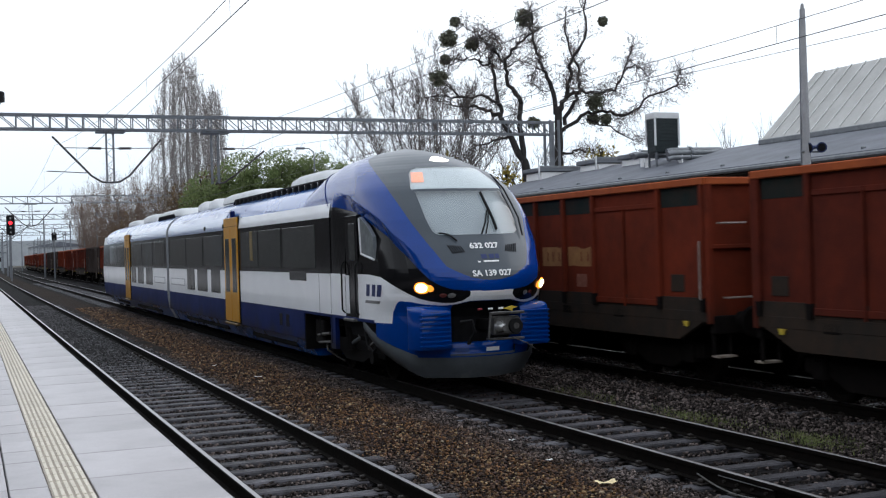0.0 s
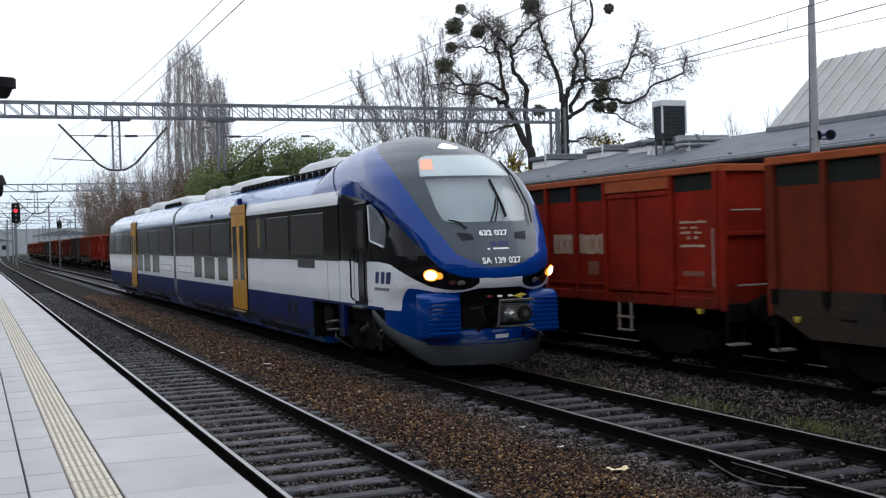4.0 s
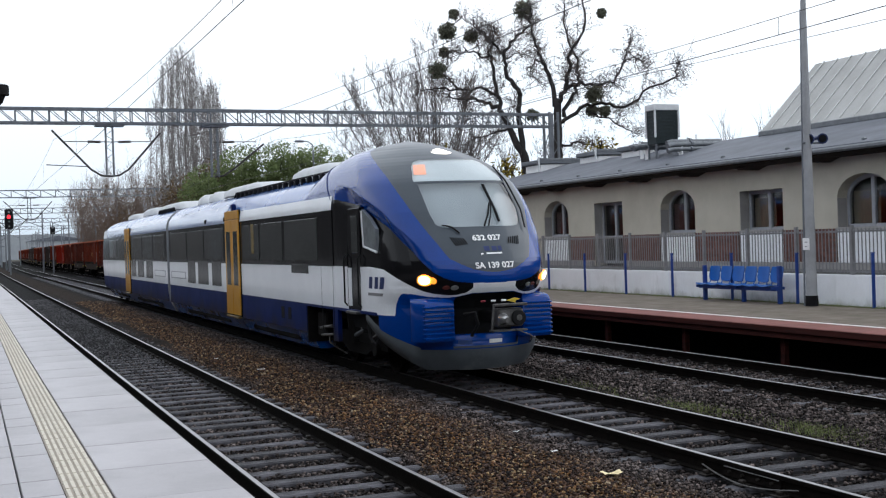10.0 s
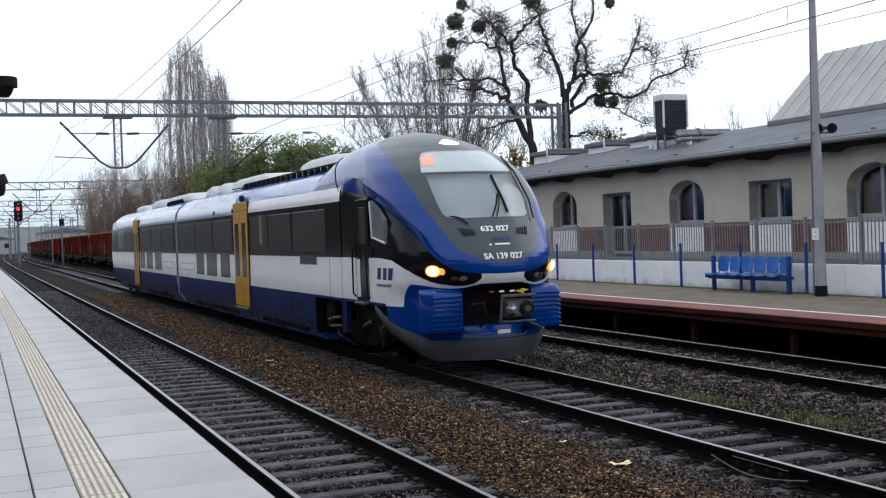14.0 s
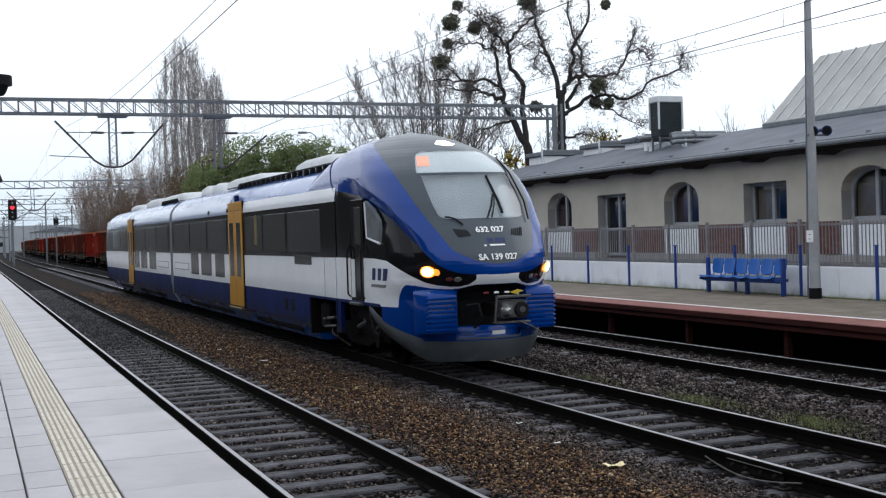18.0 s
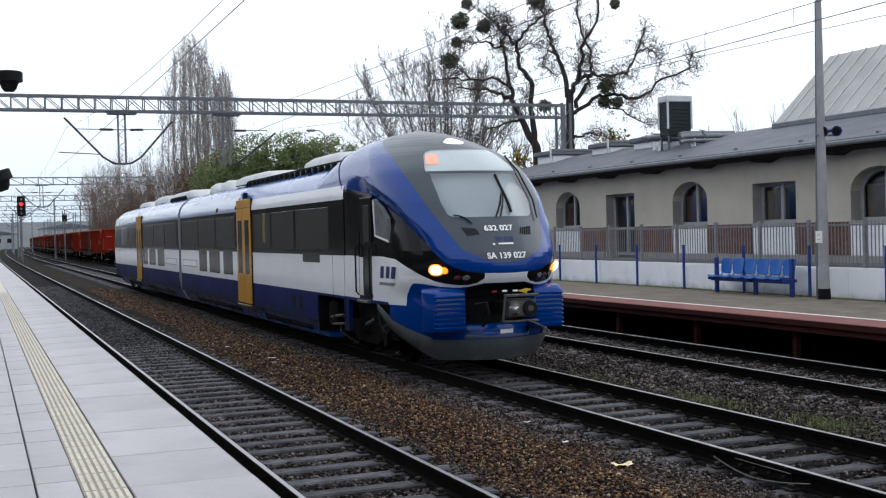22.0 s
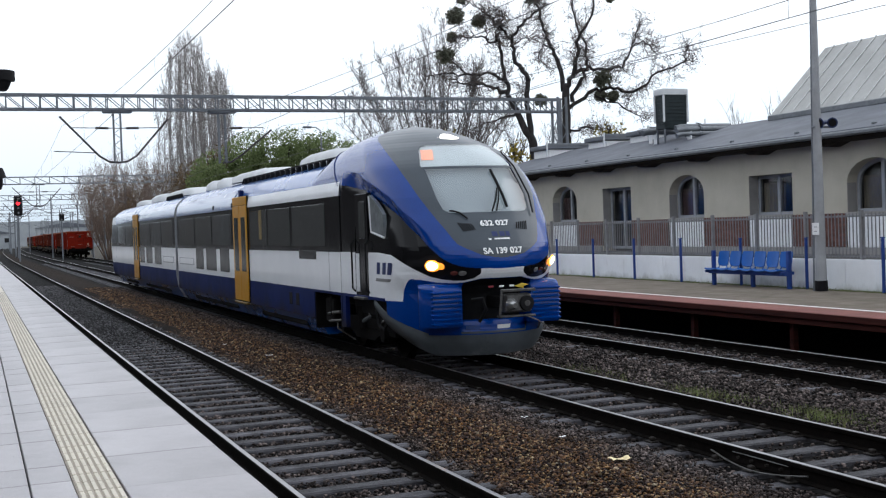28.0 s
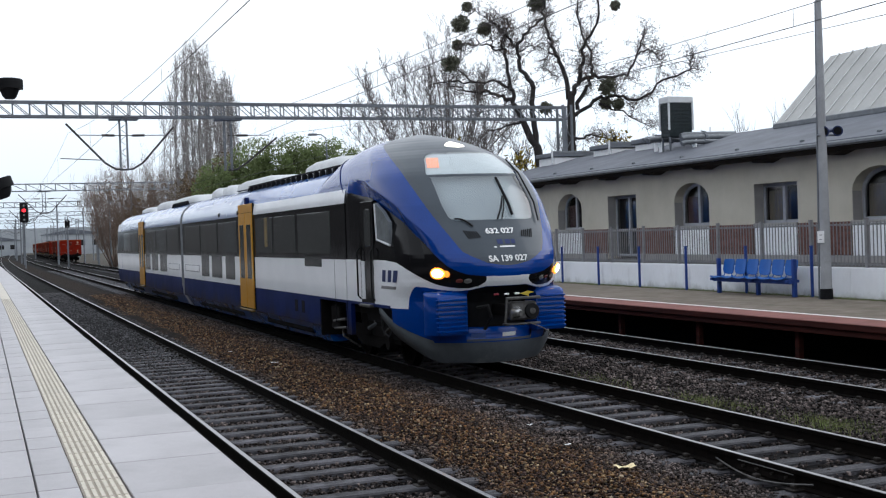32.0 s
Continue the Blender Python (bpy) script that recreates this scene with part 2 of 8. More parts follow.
M = dict(
    sky_blocker=mat("blocker_dark", (0.055, 0.052, 0.050), (0.04, 0.038, 0.037), 0.95, scale=0.4),
    earth=mat("earth", (0.045, 0.04, 0.032), (0.07, 0.06, 0.045), 0.95, scale=1.2, bump=0.8, bump_scale=18),
    # Far darker than the stones: shade in the gaps is put into this colour.
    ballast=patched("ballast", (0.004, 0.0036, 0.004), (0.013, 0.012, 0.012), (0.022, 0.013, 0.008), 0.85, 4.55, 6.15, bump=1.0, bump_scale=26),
    stones=patched("ballast_stones", (0.027, 0.021, 0.0195), (0.105, 0.085, 0.079), (0.11, 0.062, 0.027), 0.6, 4.55, 6.15, bump=0.3, bump_scale=60, spread=0.9, wet=0.07),
    gravel=mat("grey_gravel", (0.125, 0.121, 0.126), (0.070, 0.068, 0.071), 0.85, scale=2, spread=0.6, island=True, spec=0.08),
    sleeper=mat("sleeper_wood", (0.105, 0.101, 0.114), (0.014, 0.013, 0.015), 0.6, scale=9, fine=70, bump=0.9, bump_scale=40, spread=0.35, stretch=(0.45, 1, 1)),
    rail=mat("rail_rust", (0.003, 0.0027, 0.0025), (0.008, 0.006, 0.005), 0.85, scale=10, bump=0.3, spec=0.05),
    railtop=mat("rail_steel", (0.42, 0.41, 0.42), (0.34, 0.33, 0.33), 0.33, metal=1.0, scale=4, stretch=(1, 0.05, 1)),
    fasten=mat("fastening_iron", (0.018, 0.015, 0.013), (0.03, 0.025, 0.022), 0.6, metal=0.4),
    slab=mat("platform_slab", (0.41, 0.385, 0.393), (0.335, 0.315, 0.322), 0.40, scale=1.3, fine=120, bump=0.08, bump_scale=150, spread=0.08),
    slab_dark=mat("slab_joint", (0.10, 0.10, 0.10), (0.14, 0.14, 0.14), 0.9),
    tactile=mat("tactile_paving", (0.66, 0.60, 0.50), (0.54, 0.485, 0.40), 0.5, scale=5, fine=100, bump=0.1, spread=0.05),
    groove=mat("tactile_groove", (0.42, 0.375, 0.31), (0.34, 0.30, 0.25), 0.8, scale=5),
    concrete=mat("concrete", (0.30, 0.30, 0.29), (0.22, 0.22, 0.21), 0.85, scale=2.5, bump=0.3, bump_scale=50),
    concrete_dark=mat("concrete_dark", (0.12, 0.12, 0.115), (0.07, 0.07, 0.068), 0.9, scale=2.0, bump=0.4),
    plat_red=mat("platform_red", (0.25, 0.098, 0.082), (0.17, 0.072, 0.060), 0.75, scale=1.8, bump=0.2, bump_scale=70),
    plat_grey=mat("platform_grey", (0.21, 0.175, 0.14), (0.13, 0.105, 0.085), 0.85, scale=2.2, bump=0.3, bump_scale=60),
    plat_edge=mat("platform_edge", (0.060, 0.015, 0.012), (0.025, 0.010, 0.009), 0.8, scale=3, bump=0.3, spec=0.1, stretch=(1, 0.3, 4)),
    white_line=mat("white_line", (0.85, 0.83, 0.83), (0.66, 0.60, 0.58), 0.7, scale=6),
    moss=mat("moss", (0.06, 0.085, 0.025), (0.10, 0.10, 0.05), 0.95, scale=5, bump=0.8),
    grass=mat("grass_blades", (0.115, 0.150, 0.045), (0.165, 0.165, 0.07), 0.8, scale=3, spread=0.4, island=True),
    white_wall=mat("white_wall", (0.82, 0.83, 0.86), (0.73, 0.74, 0.76), 0.85, scale=1.0, bump=0.15, bump_scale=50),
    cream=mat("cream_render", (0.50, 0.472, 0.40), (0.42, 0.39, 0.325), 0.9, scale=0.8, bump=0.15, bump_scale=60),
    reveal=mat("window_reveal", (0.33, 0.32, 0.31), (0.27, 0.26, 0.26), 0.9, scale=2),
    brick=mat("brick", (0.17, 0.078, 0.062), (0.125, 0.062, 0.052), 0.9, scale=9, bump=0.3, spread=0.25),
    mortar=mat("mortar", (0.13, 0.085, 0.075), (0.10, 0.07, 0.062), 0.95),
    frame_grey=mat("window_frame", (0.33, 0.34, 0.37), (0.27, 0.28, 0.30), 0.5),
    pane=mat("window_pane", (0.018, 0.019, 0.022), (0.03, 0.028, 0.028), 0.08, scale=1.5),
    curtain=mat("curtain", (0.20, 0.165, 0.11), (0.10, 0.085, 0.065), 0.9, scale=3, stretch=(1, 6, 1)),
    dark_red=mat("dark_red_blind", (0.060, 0.028, 0.025), (0.042, 0.022, 0.02), 0.7, scale=4),
    fence=mat("fence_grey", (0.27, 0.27, 0.285), (0.19, 0.185, 0.185), 0.6, metal=0.3, scale=5),
    roof_low=mat("roof_felt", (0.130, 0.138, 0.162), (0.088, 0.094, 0.112), 0.6, scale=0.9, bump=0.1),
    roof_tin=mat("roof_tin", (0.44, 0.435, 0.42), (0.33, 0.325, 0.31), 0.55, metal=0.2, scale=1.1, stretch=(0.3, 1, 1)),
    seam=mat("roof_seam", (0.62, 0.62, 0.61), (0.52, 0.52, 0.51), 0.45, metal=0.2),
    # Near-black so that the eaves' shadow lies in the timber colour.
    eave_shade=mat("eave_shade_timber", (0.022, 0.018, 0.016), (0.035, 0.029, 0.025), 0.9, scale=4, spec=0.1),
    gutter=mat("gutter_zinc", (0.20, 0.21, 0.225), (0.14, 0.15, 0.16), 0.45, metal=0.6),
    bench=mat("bench_blue", (0.018, 0.12, 0.42), (0.012, 0.085, 0.32), 0.4, scale=3),
    post_blue=mat("post_blue", (0.02, 0.055, 0.24), (0.016, 0.04, 0.17), 0.4),
    pole=mat("concrete_pole", (0.34, 0.345, 0.36), (0.25, 0.255, 0.265), 0.8, scale=2, bump=0.2),
    steel=mat("galvanised_steel", (0.17, 0.18, 0.20), (0.12, 0.13, 0.145), 0.5, metal=0.5, scale=2),
    steel_far=mat("painted_steel", (0.20, 0.215, 0.235), (0.15, 0.16, 0.18), 0.6, metal=0.2, scale=2),
    wire=mat("wire", (0.09, 0.085, 0.085), (0.06, 0.055, 0.055), 0.5, metal=0.6),
    black=mat("black_paint", (0.006, 0.006, 0.007), (0.012, 0.012, 0.013), 0.6, spec=0.1),
    ceramic=mat("insulator", (0.055, 0.045, 0.042), (0.04, 0.034, 0.032), 0.3),
    blue=mat("train_blue", (0.0005, 0.041, 0.255), (0.0005, 0.034, 0.215), 0.22, scale=0.8, coat=0.5, spec=0.1),
    blue_dark=mat("train_dark_blue", (0.005, 0.017, 0.105), (0.004, 0.012, 0.070), 0.45, scale=1.2, spec=0.08),
    roof_blue=mat("train_roof_blue", (0.010, 0.095, 0.38), (0.008, 0.080, 0.32), 0.28, scale=0.8, coat=0.7),
    silver=mat("train_white", (0.80, 0.81, 0.84), (0.73, 0.74, 0.77), 0.32, scale=0.9, coat=0.4),
    yellow=mat("train_yellow", (0.56, 0.27, 0.012), (0.47, 0.22, 0.01), 0.35, scale=1.5, coat=0.3),
    glass_dark=mat("train_glass", (0.006, 0.006, 0.007), (0.009, 0.009, 0.010), 0.14, scale=0.7, spec=0.12),
    mask=mat("train_mask", (0.046, 0.058, 0.073), (0.037, 0.048, 0.061), 0.38, scale=1.0, coat=0.3),
    apron=mat("train_apron", (0.085, 0.095, 0.105), (0.06, 0.067, 0.075), 0.5, scale=2.0),
    seal=mat("rubber", (0.008, 0.008, 0.009), (0.014, 0.014, 0.015), 0.7, spec=0.1),
    roofgear=mat("roof_equipment", (0.64, 0.65, 0.66), (0.52, 0.53, 0.54), 0.6, scale=2),
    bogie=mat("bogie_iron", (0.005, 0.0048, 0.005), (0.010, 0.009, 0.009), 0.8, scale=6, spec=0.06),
    coupler=mat("coupler_metal", (0.13, 0.127, 0.125), (0.06, 0.057, 0.055), 0.45, metal=0.6, scale=9),
    letter=mat("letter_white", (0.80, 0.80, 0.80), (0.74, 0.74, 0.74), 0.5),
    letter_blue=mat("letter_blue", (0.02, 0.035, 0.12), (0.02, 0.03, 0.10), 0.5),
    bark=mat("bark", (0.036, 0.032, 0.031), (0.022, 0.020, 0.020), 0.95, scale=4, bump=0.8, bump_scale=14),
    twig=mat("twigs", (0.115, 0.102, 0.098), (0.085, 0.075, 0.072), 0.95),
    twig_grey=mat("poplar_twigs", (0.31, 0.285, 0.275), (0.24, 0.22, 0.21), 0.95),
    # Grey bark, lightened further to take in the haze of distance.
    twig_hazed=mat("hazed_grey_twigs", (0.15, 0.133, 0.128), (0.11, 0.098, 0.092), 0.95),
    twig_brown=mat("brown_brush", (0.20, 0.145, 0.115), (0.14, 0.105, 0.085), 0.95),
    mistletoe=mat("mistletoe", (0.10, 0.105, 0.075), (0.15, 0.15, 0.11), 0.9, spread=0.4, island=True),
    leaf_green=mat("leaves_green", (0.15, 0.20, 0.075), (0.21, 0.245, 0.12), 0.95, scale=1.0, spread=0.28, island=True, spec=0.03),
    leaf_brown=mat("leaves_brown", (0.19, 0.13, 0.075), (0.13, 0.10, 0.065), 0.95, scale=1.0, spread=0.35, island=True, spec=0.03),
    leaf_yellow=mat("leaves_yellow", (0.30, 0.21, 0.03), (0.16, 0.15, 0.03), 0.85, scale=1.0, spread=0.4, island=True),
    litter=mat("paper_litter", (0.75, 0.66, 0.42), (0.70, 0.55, 0.30), 0.7),
    yellow_paint=mat("yellow_paint", (0.55, 0.40, 0.03), (0.40, 0.30, 0.05), 0.6),
    horn_blue=mat("horn_blue", (0.02, 0.035, 0.10), (0.018, 0.028, 0.08), 0.45),
    far_build=mat("far_plaster", (0.36, 0.38, 0.40), (0.30, 0.32, 0.34), 0.9, scale=0.3),
    lamp_warm=glow("headlamp_warm", (1.0, 0.33, 0.03), 1.1),
    lamp_core=glow("headlamp_core", (1.0, 0.80, 0.42), 8.0),
    lamp_white=glow("lamp_white", (1.0, 0.93, 0.80), 3.0),
    lamp_red=glow("signal_red", (1.0, 0.02, 0.03), 2.4),
    amber=glow("display_amber", (0.80, 0.28, 0.14), 0.5),
)
WAGON_RED = [
    mat("wagon_red", (0.245, 0.017, 0.007), (0.150, 0.013, 0.007), 0.75, scale=1.6, bump=0.15, bump_scale=30, spec=0.05),
    mat("wagon_brown", (0.105, 0.020, 0.011), (0.058, 0.014, 0.010), 0.8, scale=1.4, bump=0.2, bump_scale=30, spec=0.05),
    mat("wagon_dark", (0.050, 0.036, 0.032), (0.03, 0.024, 0.022), 0.85, scale=1.4, bump=0.2, bump_scale=30, spec=0.1),
    mat("wagon_rust", (0.15, 0.026, 0.012), (0.085, 0.018, 0.010), 0.8, scale=1.2, bump=0.2, bump_scale=30, spec=0.05),
]
for leaf in ("leaf_green", "leaf_brown", "leaf_yellow", "mistletoe"):
    nodes, links = M[leaf].node_tree.nodes, M[leaf].node_tree.links
    body = nodes["Principled BSDF"]
    thin = nodes.new("ShaderNodeBsdfTranslucent")
    links.new(body.inputs["Base Color"].links[0].from_socket, thin.inputs["Color"])
    blend = nodes.new("ShaderNodeMixShader")
    blend.inputs[0].default_value = 0.15 if leaf == "mistletoe" else 0.45
    links.new(body.outputs[0], blend.inputs[1])
    links.new(thin.outputs[0], blend.inputs[2])
    links.new(blend.outputs[0], nodes["Material Output"].inputs["Surface"])
M["wagon_grime"] = mat("wagon_grime", (0.024, 0.021, 0.019), (0.040, 0.028, 0.021), 0.9, scale=2.5, bump=0.2, spec=0.05)
M["wagon_patch"] = mat("wagon_patch", (0.33, 0.17, 0.065), (0.22, 0.10, 0.045), 0.8, scale=5, spec=0.1)
M["wagon_rim"] = mat("wagon_rim", (0.33, 0.075, 0.018), (0.23, 0.05, 0.016), 0.7, scale=3, spec=0.15)
M["wagon_band"] = mat("wagon_band", (0.014, 0.020, 0.019), (0.028, 0.022, 0.019), 0.85, scale=3, spec=0.05)
M["wagon_text"] = mat("wagon_text", (0.46, 0.36, 0.26), (0.30, 0.17, 0.11), 0.8, scale=9, spec=0.1)
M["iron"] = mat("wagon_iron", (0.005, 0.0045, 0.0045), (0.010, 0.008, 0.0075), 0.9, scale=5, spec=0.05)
M["handrail"] = mat("handrail", (0.34, 0.29, 0.25), (0.20, 0.165, 0.135), 0.6, scale=8)


def stained(m, color, low, high, amount, scale):
    """Blotches of dirt over a wall, thickest towards a height; low and high in metres."""
    n, k = m.node_tree.nodes, m.node_tree.links
    b = n["Principled BSDF"]
    old = b.inputs["Base Color"].links[0].from_socket
    g = n.new("ShaderNodeNewGeometry")
    mp = n.new("ShaderNodeMapping")
    mp.inputs["Scale"].default_value = (scale, scale, scale * 0.45)
    k.new(g.outputs["Position"], mp.inputs[0])
    t = n.new("ShaderNodeTexNoise")
    t.inputs["Scale"].default_value = 1.0
    t.inputs["Detail"].default_value = 7
    t.inputs["Roughness"].default_value = 0.7
    k.new(mp.outputs[0], t.inputs["Vector"])
    sp = n.new("ShaderNodeSeparateXYZ")
    k.new(g.outputs["Position"], sp.inputs[0])
    h = n.new("ShaderNodeMapRange")
    h.inputs[1].default_value, h.inputs[2].default_value = low, high
    h.inputs[3].default_value, h.inputs[4].default_value = 0.30, 0.0
    k.new(sp.outputs["Z"], h.inputs[0])
    ad = n.new("ShaderNodeMath")
    ad.operation = "ADD"
    k.new(t.outputs["Fac"], ad.inputs[0])
    k.new(h.outputs[0], ad.inputs[1])
    r = n.new("ShaderNodeMapRange")
    r.inputs[1].default_value, r.inputs[2].default_value = 0.58, 0.85
    r.inputs[4].default_value = amount
    k.new(ad.outputs[0], r.inputs[0])
    mx = n.new("ShaderNodeMix")
    mx.data_type = "RGBA"
    k.new(r.outputs[0], mx.inputs[0])
    k.new(old, mx.inputs[6])
    mx.inputs[7].default_value = (*color, 1)
    k.new(mx.outputs[2], b.inputs["Base Color"])


stained(M["white_wall"], (0.16, 0.15, 0.12), 0.55, 0.78, 0.45, 2.2)
stained(M["blue_dark"], (0.020, 0.017, 0.016), 0.55, 0.95, 0.8, 1.6)
stained(M["apron"], (0.20, 0.21, 0.21), 0.0, 0.3, 0.5, 2.5)
stained(M["cream"], (0.30, 0.27, 0.22), 1.2, 2.4, 0.55, 0.9)
stained(M["plat_grey"], (0.075, 0.075, 0.045), 0.5, 0.6, 0.45, 1.3)
stained(WAGON_RED[0], (0.06, 0.018, 0.012), 1.0, 1.6, 0.7, 1.1)
stained(WAGON_RED[1], (0.035, 0.016, 0.012), 1.0, 1.6, 0.7, 1.1)
stained(WAGON_RED[3], (0.05, 0.018, 0.012), 1.0, 1.6, 0.7, 1.1)


# ---- mesh tools ----
class Geo:
    """Vertices and faces of one mesh, written in place."""

    def __init__(self):
        self.v, self.f = [], []

    def add(self, verts, faces):
        o = len(self.v)
        self.v.extend(verts)
        self.f.extend([tuple(i + o for i in q) for q in faces])
        return self

    def box(self, x0, x1, y0, y1, z0, z1, c=0.0):
        if c <= 0:
            p = [(x, y, z) for z in (z0, z1) for y in (y0, y1) for x in (x0, x1)]
            return self.add(p, [(0, 2, 3, 1), (4, 5, 7, 6), (0, 1, 5, 4), (2, 6, 7, 3), (0, 4, 6, 2), (1, 3, 7, 5)])
        c = min(c, (x1 - x0) * 0.45, (y1 - y0) * 0.45, (z1 - z0) * 0.45)
        lo, hi = (x0, y0, z0), (x1, y1, z1)
        verts, at = [], {}
        for s in range(8):
            bits = [(s >> a) & 1 for a in range(3)]
            for a in range(3):
                q = [0, 0, 0]
                for b in range(3):
                    full = hi[b] if bits[b] else lo[b]
                    q[b] = full if b == a else (full - c if bits[b] else full + c)
                at[s, a] = len(verts)
                verts.append(tuple(q))
        faces = []
        for a in range(3):
            b, d = (a + 1) % 3, (a + 2) % 3
            for side in (0, 1):
                ring = [(side << a) | (i << b) | (j << d) for i, j in ((0, 0), (1, 0), (1, 1), (0, 1))]
                q = [at[s, a] for s in ring]
                faces.append(q if side else q[::-1])
            for i in (0, 1):
                for j in (0, 1):
                    s0 = (i << b) | (j << d)
                    s1 = s0 | (1 << a)
                    q = [at[s0, b], at[s1, b], at[s1, d], at[s0, d]]
                    faces.append(q if (i ^ j) else q[::-1])
        for s in range(8):
            q = [at[s, 0], at[s, 1], at[s, 2]]
            odd = bin(s).count("1") % 2
            faces.append(q if odd else q[::-1])
        return self.add(verts, faces)

    def rod(self, p0, p1, r0, r1=None, n=8, caps=True):
        r1 = r0 if r1 is None else r1
        p0, p1 = Vector(p0), Vector(p1)
        d = (p1 - p0).normalized()
        a = d.orthogonal().normalized()
        b = d.cross(a)
        ring = [(math.cos(2 * math.pi * i / n), math.sin(2 * math.pi * i / n)) for i in range(n)]
        vs = [tuple(p0 + (a * x + b * y) * r0) for x, y in ring] + [tuple(p1 + (a * x + b * y) * r1) for x, y in ring]
        fs = [(i, (i + 1) % n, n + (i + 1) % n, n + i) for i in range(n)]
        if caps:
            fs += [tuple(range(n))[::-1], tuple(range(n, 2 * n))]
        return self.add(vs, fs)

    def tube(self, pts, radii, n=6):
        """A bent tapered tube through points."""
        pts = [Vector(p) for p in pts]
        vs, fs = [], []
        a = None
        for i, p in enumerate(pts):
            d = (pts[min(i + 1, len(pts) - 1)] - pts[max(i - 1, 0)]).normalized()
            a = d.orthogonal().normalized() if a is None else (a - d * a.dot(d)).normalized()
            b = d.cross(a)
            r = radii[i] if hasattr(radii, "__len__") else radii
            for j in range(n):
                t = 2 * math.pi * j / n
                vs.append(tuple(p + (a * math.cos(t) + b * math.sin(t)) * r))
        for i in range(len(pts) - 1):
            for j in range(n):
                fs.append((i * n + j, i * n + (j + 1) % n, (i + 1) * n + (j + 1) % n, (i + 1) * n + j))
        fs.append(tuple(range(n))[::-1])
        fs.append(tuple(range((len(pts) - 1) * n, len(pts) * n)))
        return self.add(vs, fs)

    def prism(self, poly, axis, a, b):
        """A polygon in the other two axes, run along one axis from a to b."""
        def put(u, w, s):
            q = [u, w]
            q.insert(axis, s)
            return tuple(q)
        n = len(poly)
        vs = [put(u, w, a) for u, w in poly] + [put(u, w, b) for u, w in poly]
        fs = [(i, (i + 1) % n, n + (i + 1) % n, n + i) for i in range(n)]
        fs += [tuple(range(n))[::-1], tuple(range(n, 2 * n))]
        return self.add(vs, fs)

    def grid(self, rows):
        """A sheet through rows of points."""
        w = len(rows[0])
        vs = [tuple(p) for r in rows for p in r]
        fs = [(i * w + j, i * w + j + 1, (i + 1) * w + j + 1, (i + 1) * w + j) for i in range(len(rows) - 1) for j in range(w - 1)]
        return self.add(vs, fs)

    def mesh(self, name, at=(0, 0, 0), smooth=False, mend=True):
        me = bpy.data.meshes.new(name)
        if any(at):
            me.from_pydata([(x - at[0], y - at[1], z - at[2]) for x, y, z in self.v], [], self.f)
        else:
            me.from_pydata(self.v, [], self.f)
        if mend:
            bm = bmesh.new()
            bm.from_mesh(me)
            bmesh.ops.recalc_face_normals(bm, faces=bm.faces)
            bm.to_mesh(me)
            bm.free()
        if smooth:
            me.shade_smooth()
            if smooth != True:
                me.set_sharp_from_angle(angle=radians(smooth))
        return me


BASE = {}


def thing(name, label, category, at=(0, 0, 0), group="", kind=""):
    ob = new(name)
    ob.empty_display_size = 0.2
    ob.location = at
    BASE[ob] = at
    return tagged(ob, label, category, group, kind)


def part(name, g, material, parent, label="", smooth=False, mend=True):
    """One mesh under a thing or a part of it, from geometry written in the place's own metres."""
    at = BASE[parent]
    me = g if isinstance(g, bpy.types.Mesh) else g.mesh(name, at, smooth, mend)
    if not me.materials:
        me.materials.append(material)
    ob = new(name, me)
    ob.parent = parent
    BASE[ob] = at
    return tagged(ob, label)


def whole(name, g, material, label, category="", at=(0, 0, 0), group="", kind="", smooth=False, mend=True):
    """A thing that is one mesh."""
    me = g.mesh(name, at, smooth, mend)
    me.materials.append(material)
    ob = new(name, me)
    ob.location = at
    BASE[ob] = at
    return tagged(ob, label, category, group, kind)


def bend(y):
    """How far the tracks swing to the right, far down the line."""
    return max(0.0, y - 110.0) ** 2 / 16000.0


T1, T2, T3, HALF = 3.333, 7.814, 12.088, 0.7535


# ---- ground, ballast, tracks ----
def make_ground():
    g = Geo()
    g.add([(-2500, -2500, -0.42), (2500, -2500, -0.42), (2500, 2500, -0.42), (-2500, 2500, -0.42)], [(0, 1, 2, 3)])
    whole("ground", g, M["earth"], "dark bare earth and trodden ground", "ground", kind="structure")
    # ballast bed: a finely uneven sheet under all three tracks, coloured near-black for shaded gaps
    g = Geo()
    ys = [-40 + 3.5 * i for i in range(12)] + [2 + 0.35 * i for i in range(100)] + [37 + 4 * 1.16 ** i for i in range(32)]
    xs = [1.2 + 0.3 * i for i in range(45)]
    rows = []
    for y in ys:
        rows.append([])
        for x in xs:
            z = -0.215 + 0.05 * noise.noise((x * 1.1, y * 0.6, 0)) * (0.4 if min(abs(x - t) for t in (T1, T2, T3)) < 1.3 else 1.0)
            mid = min(abs(x - (T1 + T2) / 2), abs(x - (T2 + T3) / 2))
            z += 0.05 * max(0.0, 1 - mid / 0.9)
            if min(abs(x - t) for t in (T1, T2, T3)) < 1.25:
                z -= 0.02
            if abs(x - T1) < 1.6:
                z += 0.065 * min(1.0, max(0.0, (y - 25) / 6))
            if x > 13.6:
                z = -0.25
            rows[-1].append((x + bend(y), y, z))
    g.grid(rows)
    ob = whole("ballast", g, M["ballast"], "wet grey ballast, darkened for the shade between stones, with a rusty leaf-littered strip between tracks", "ballast", kind="structure", smooth=True, mend=False)
    return ob


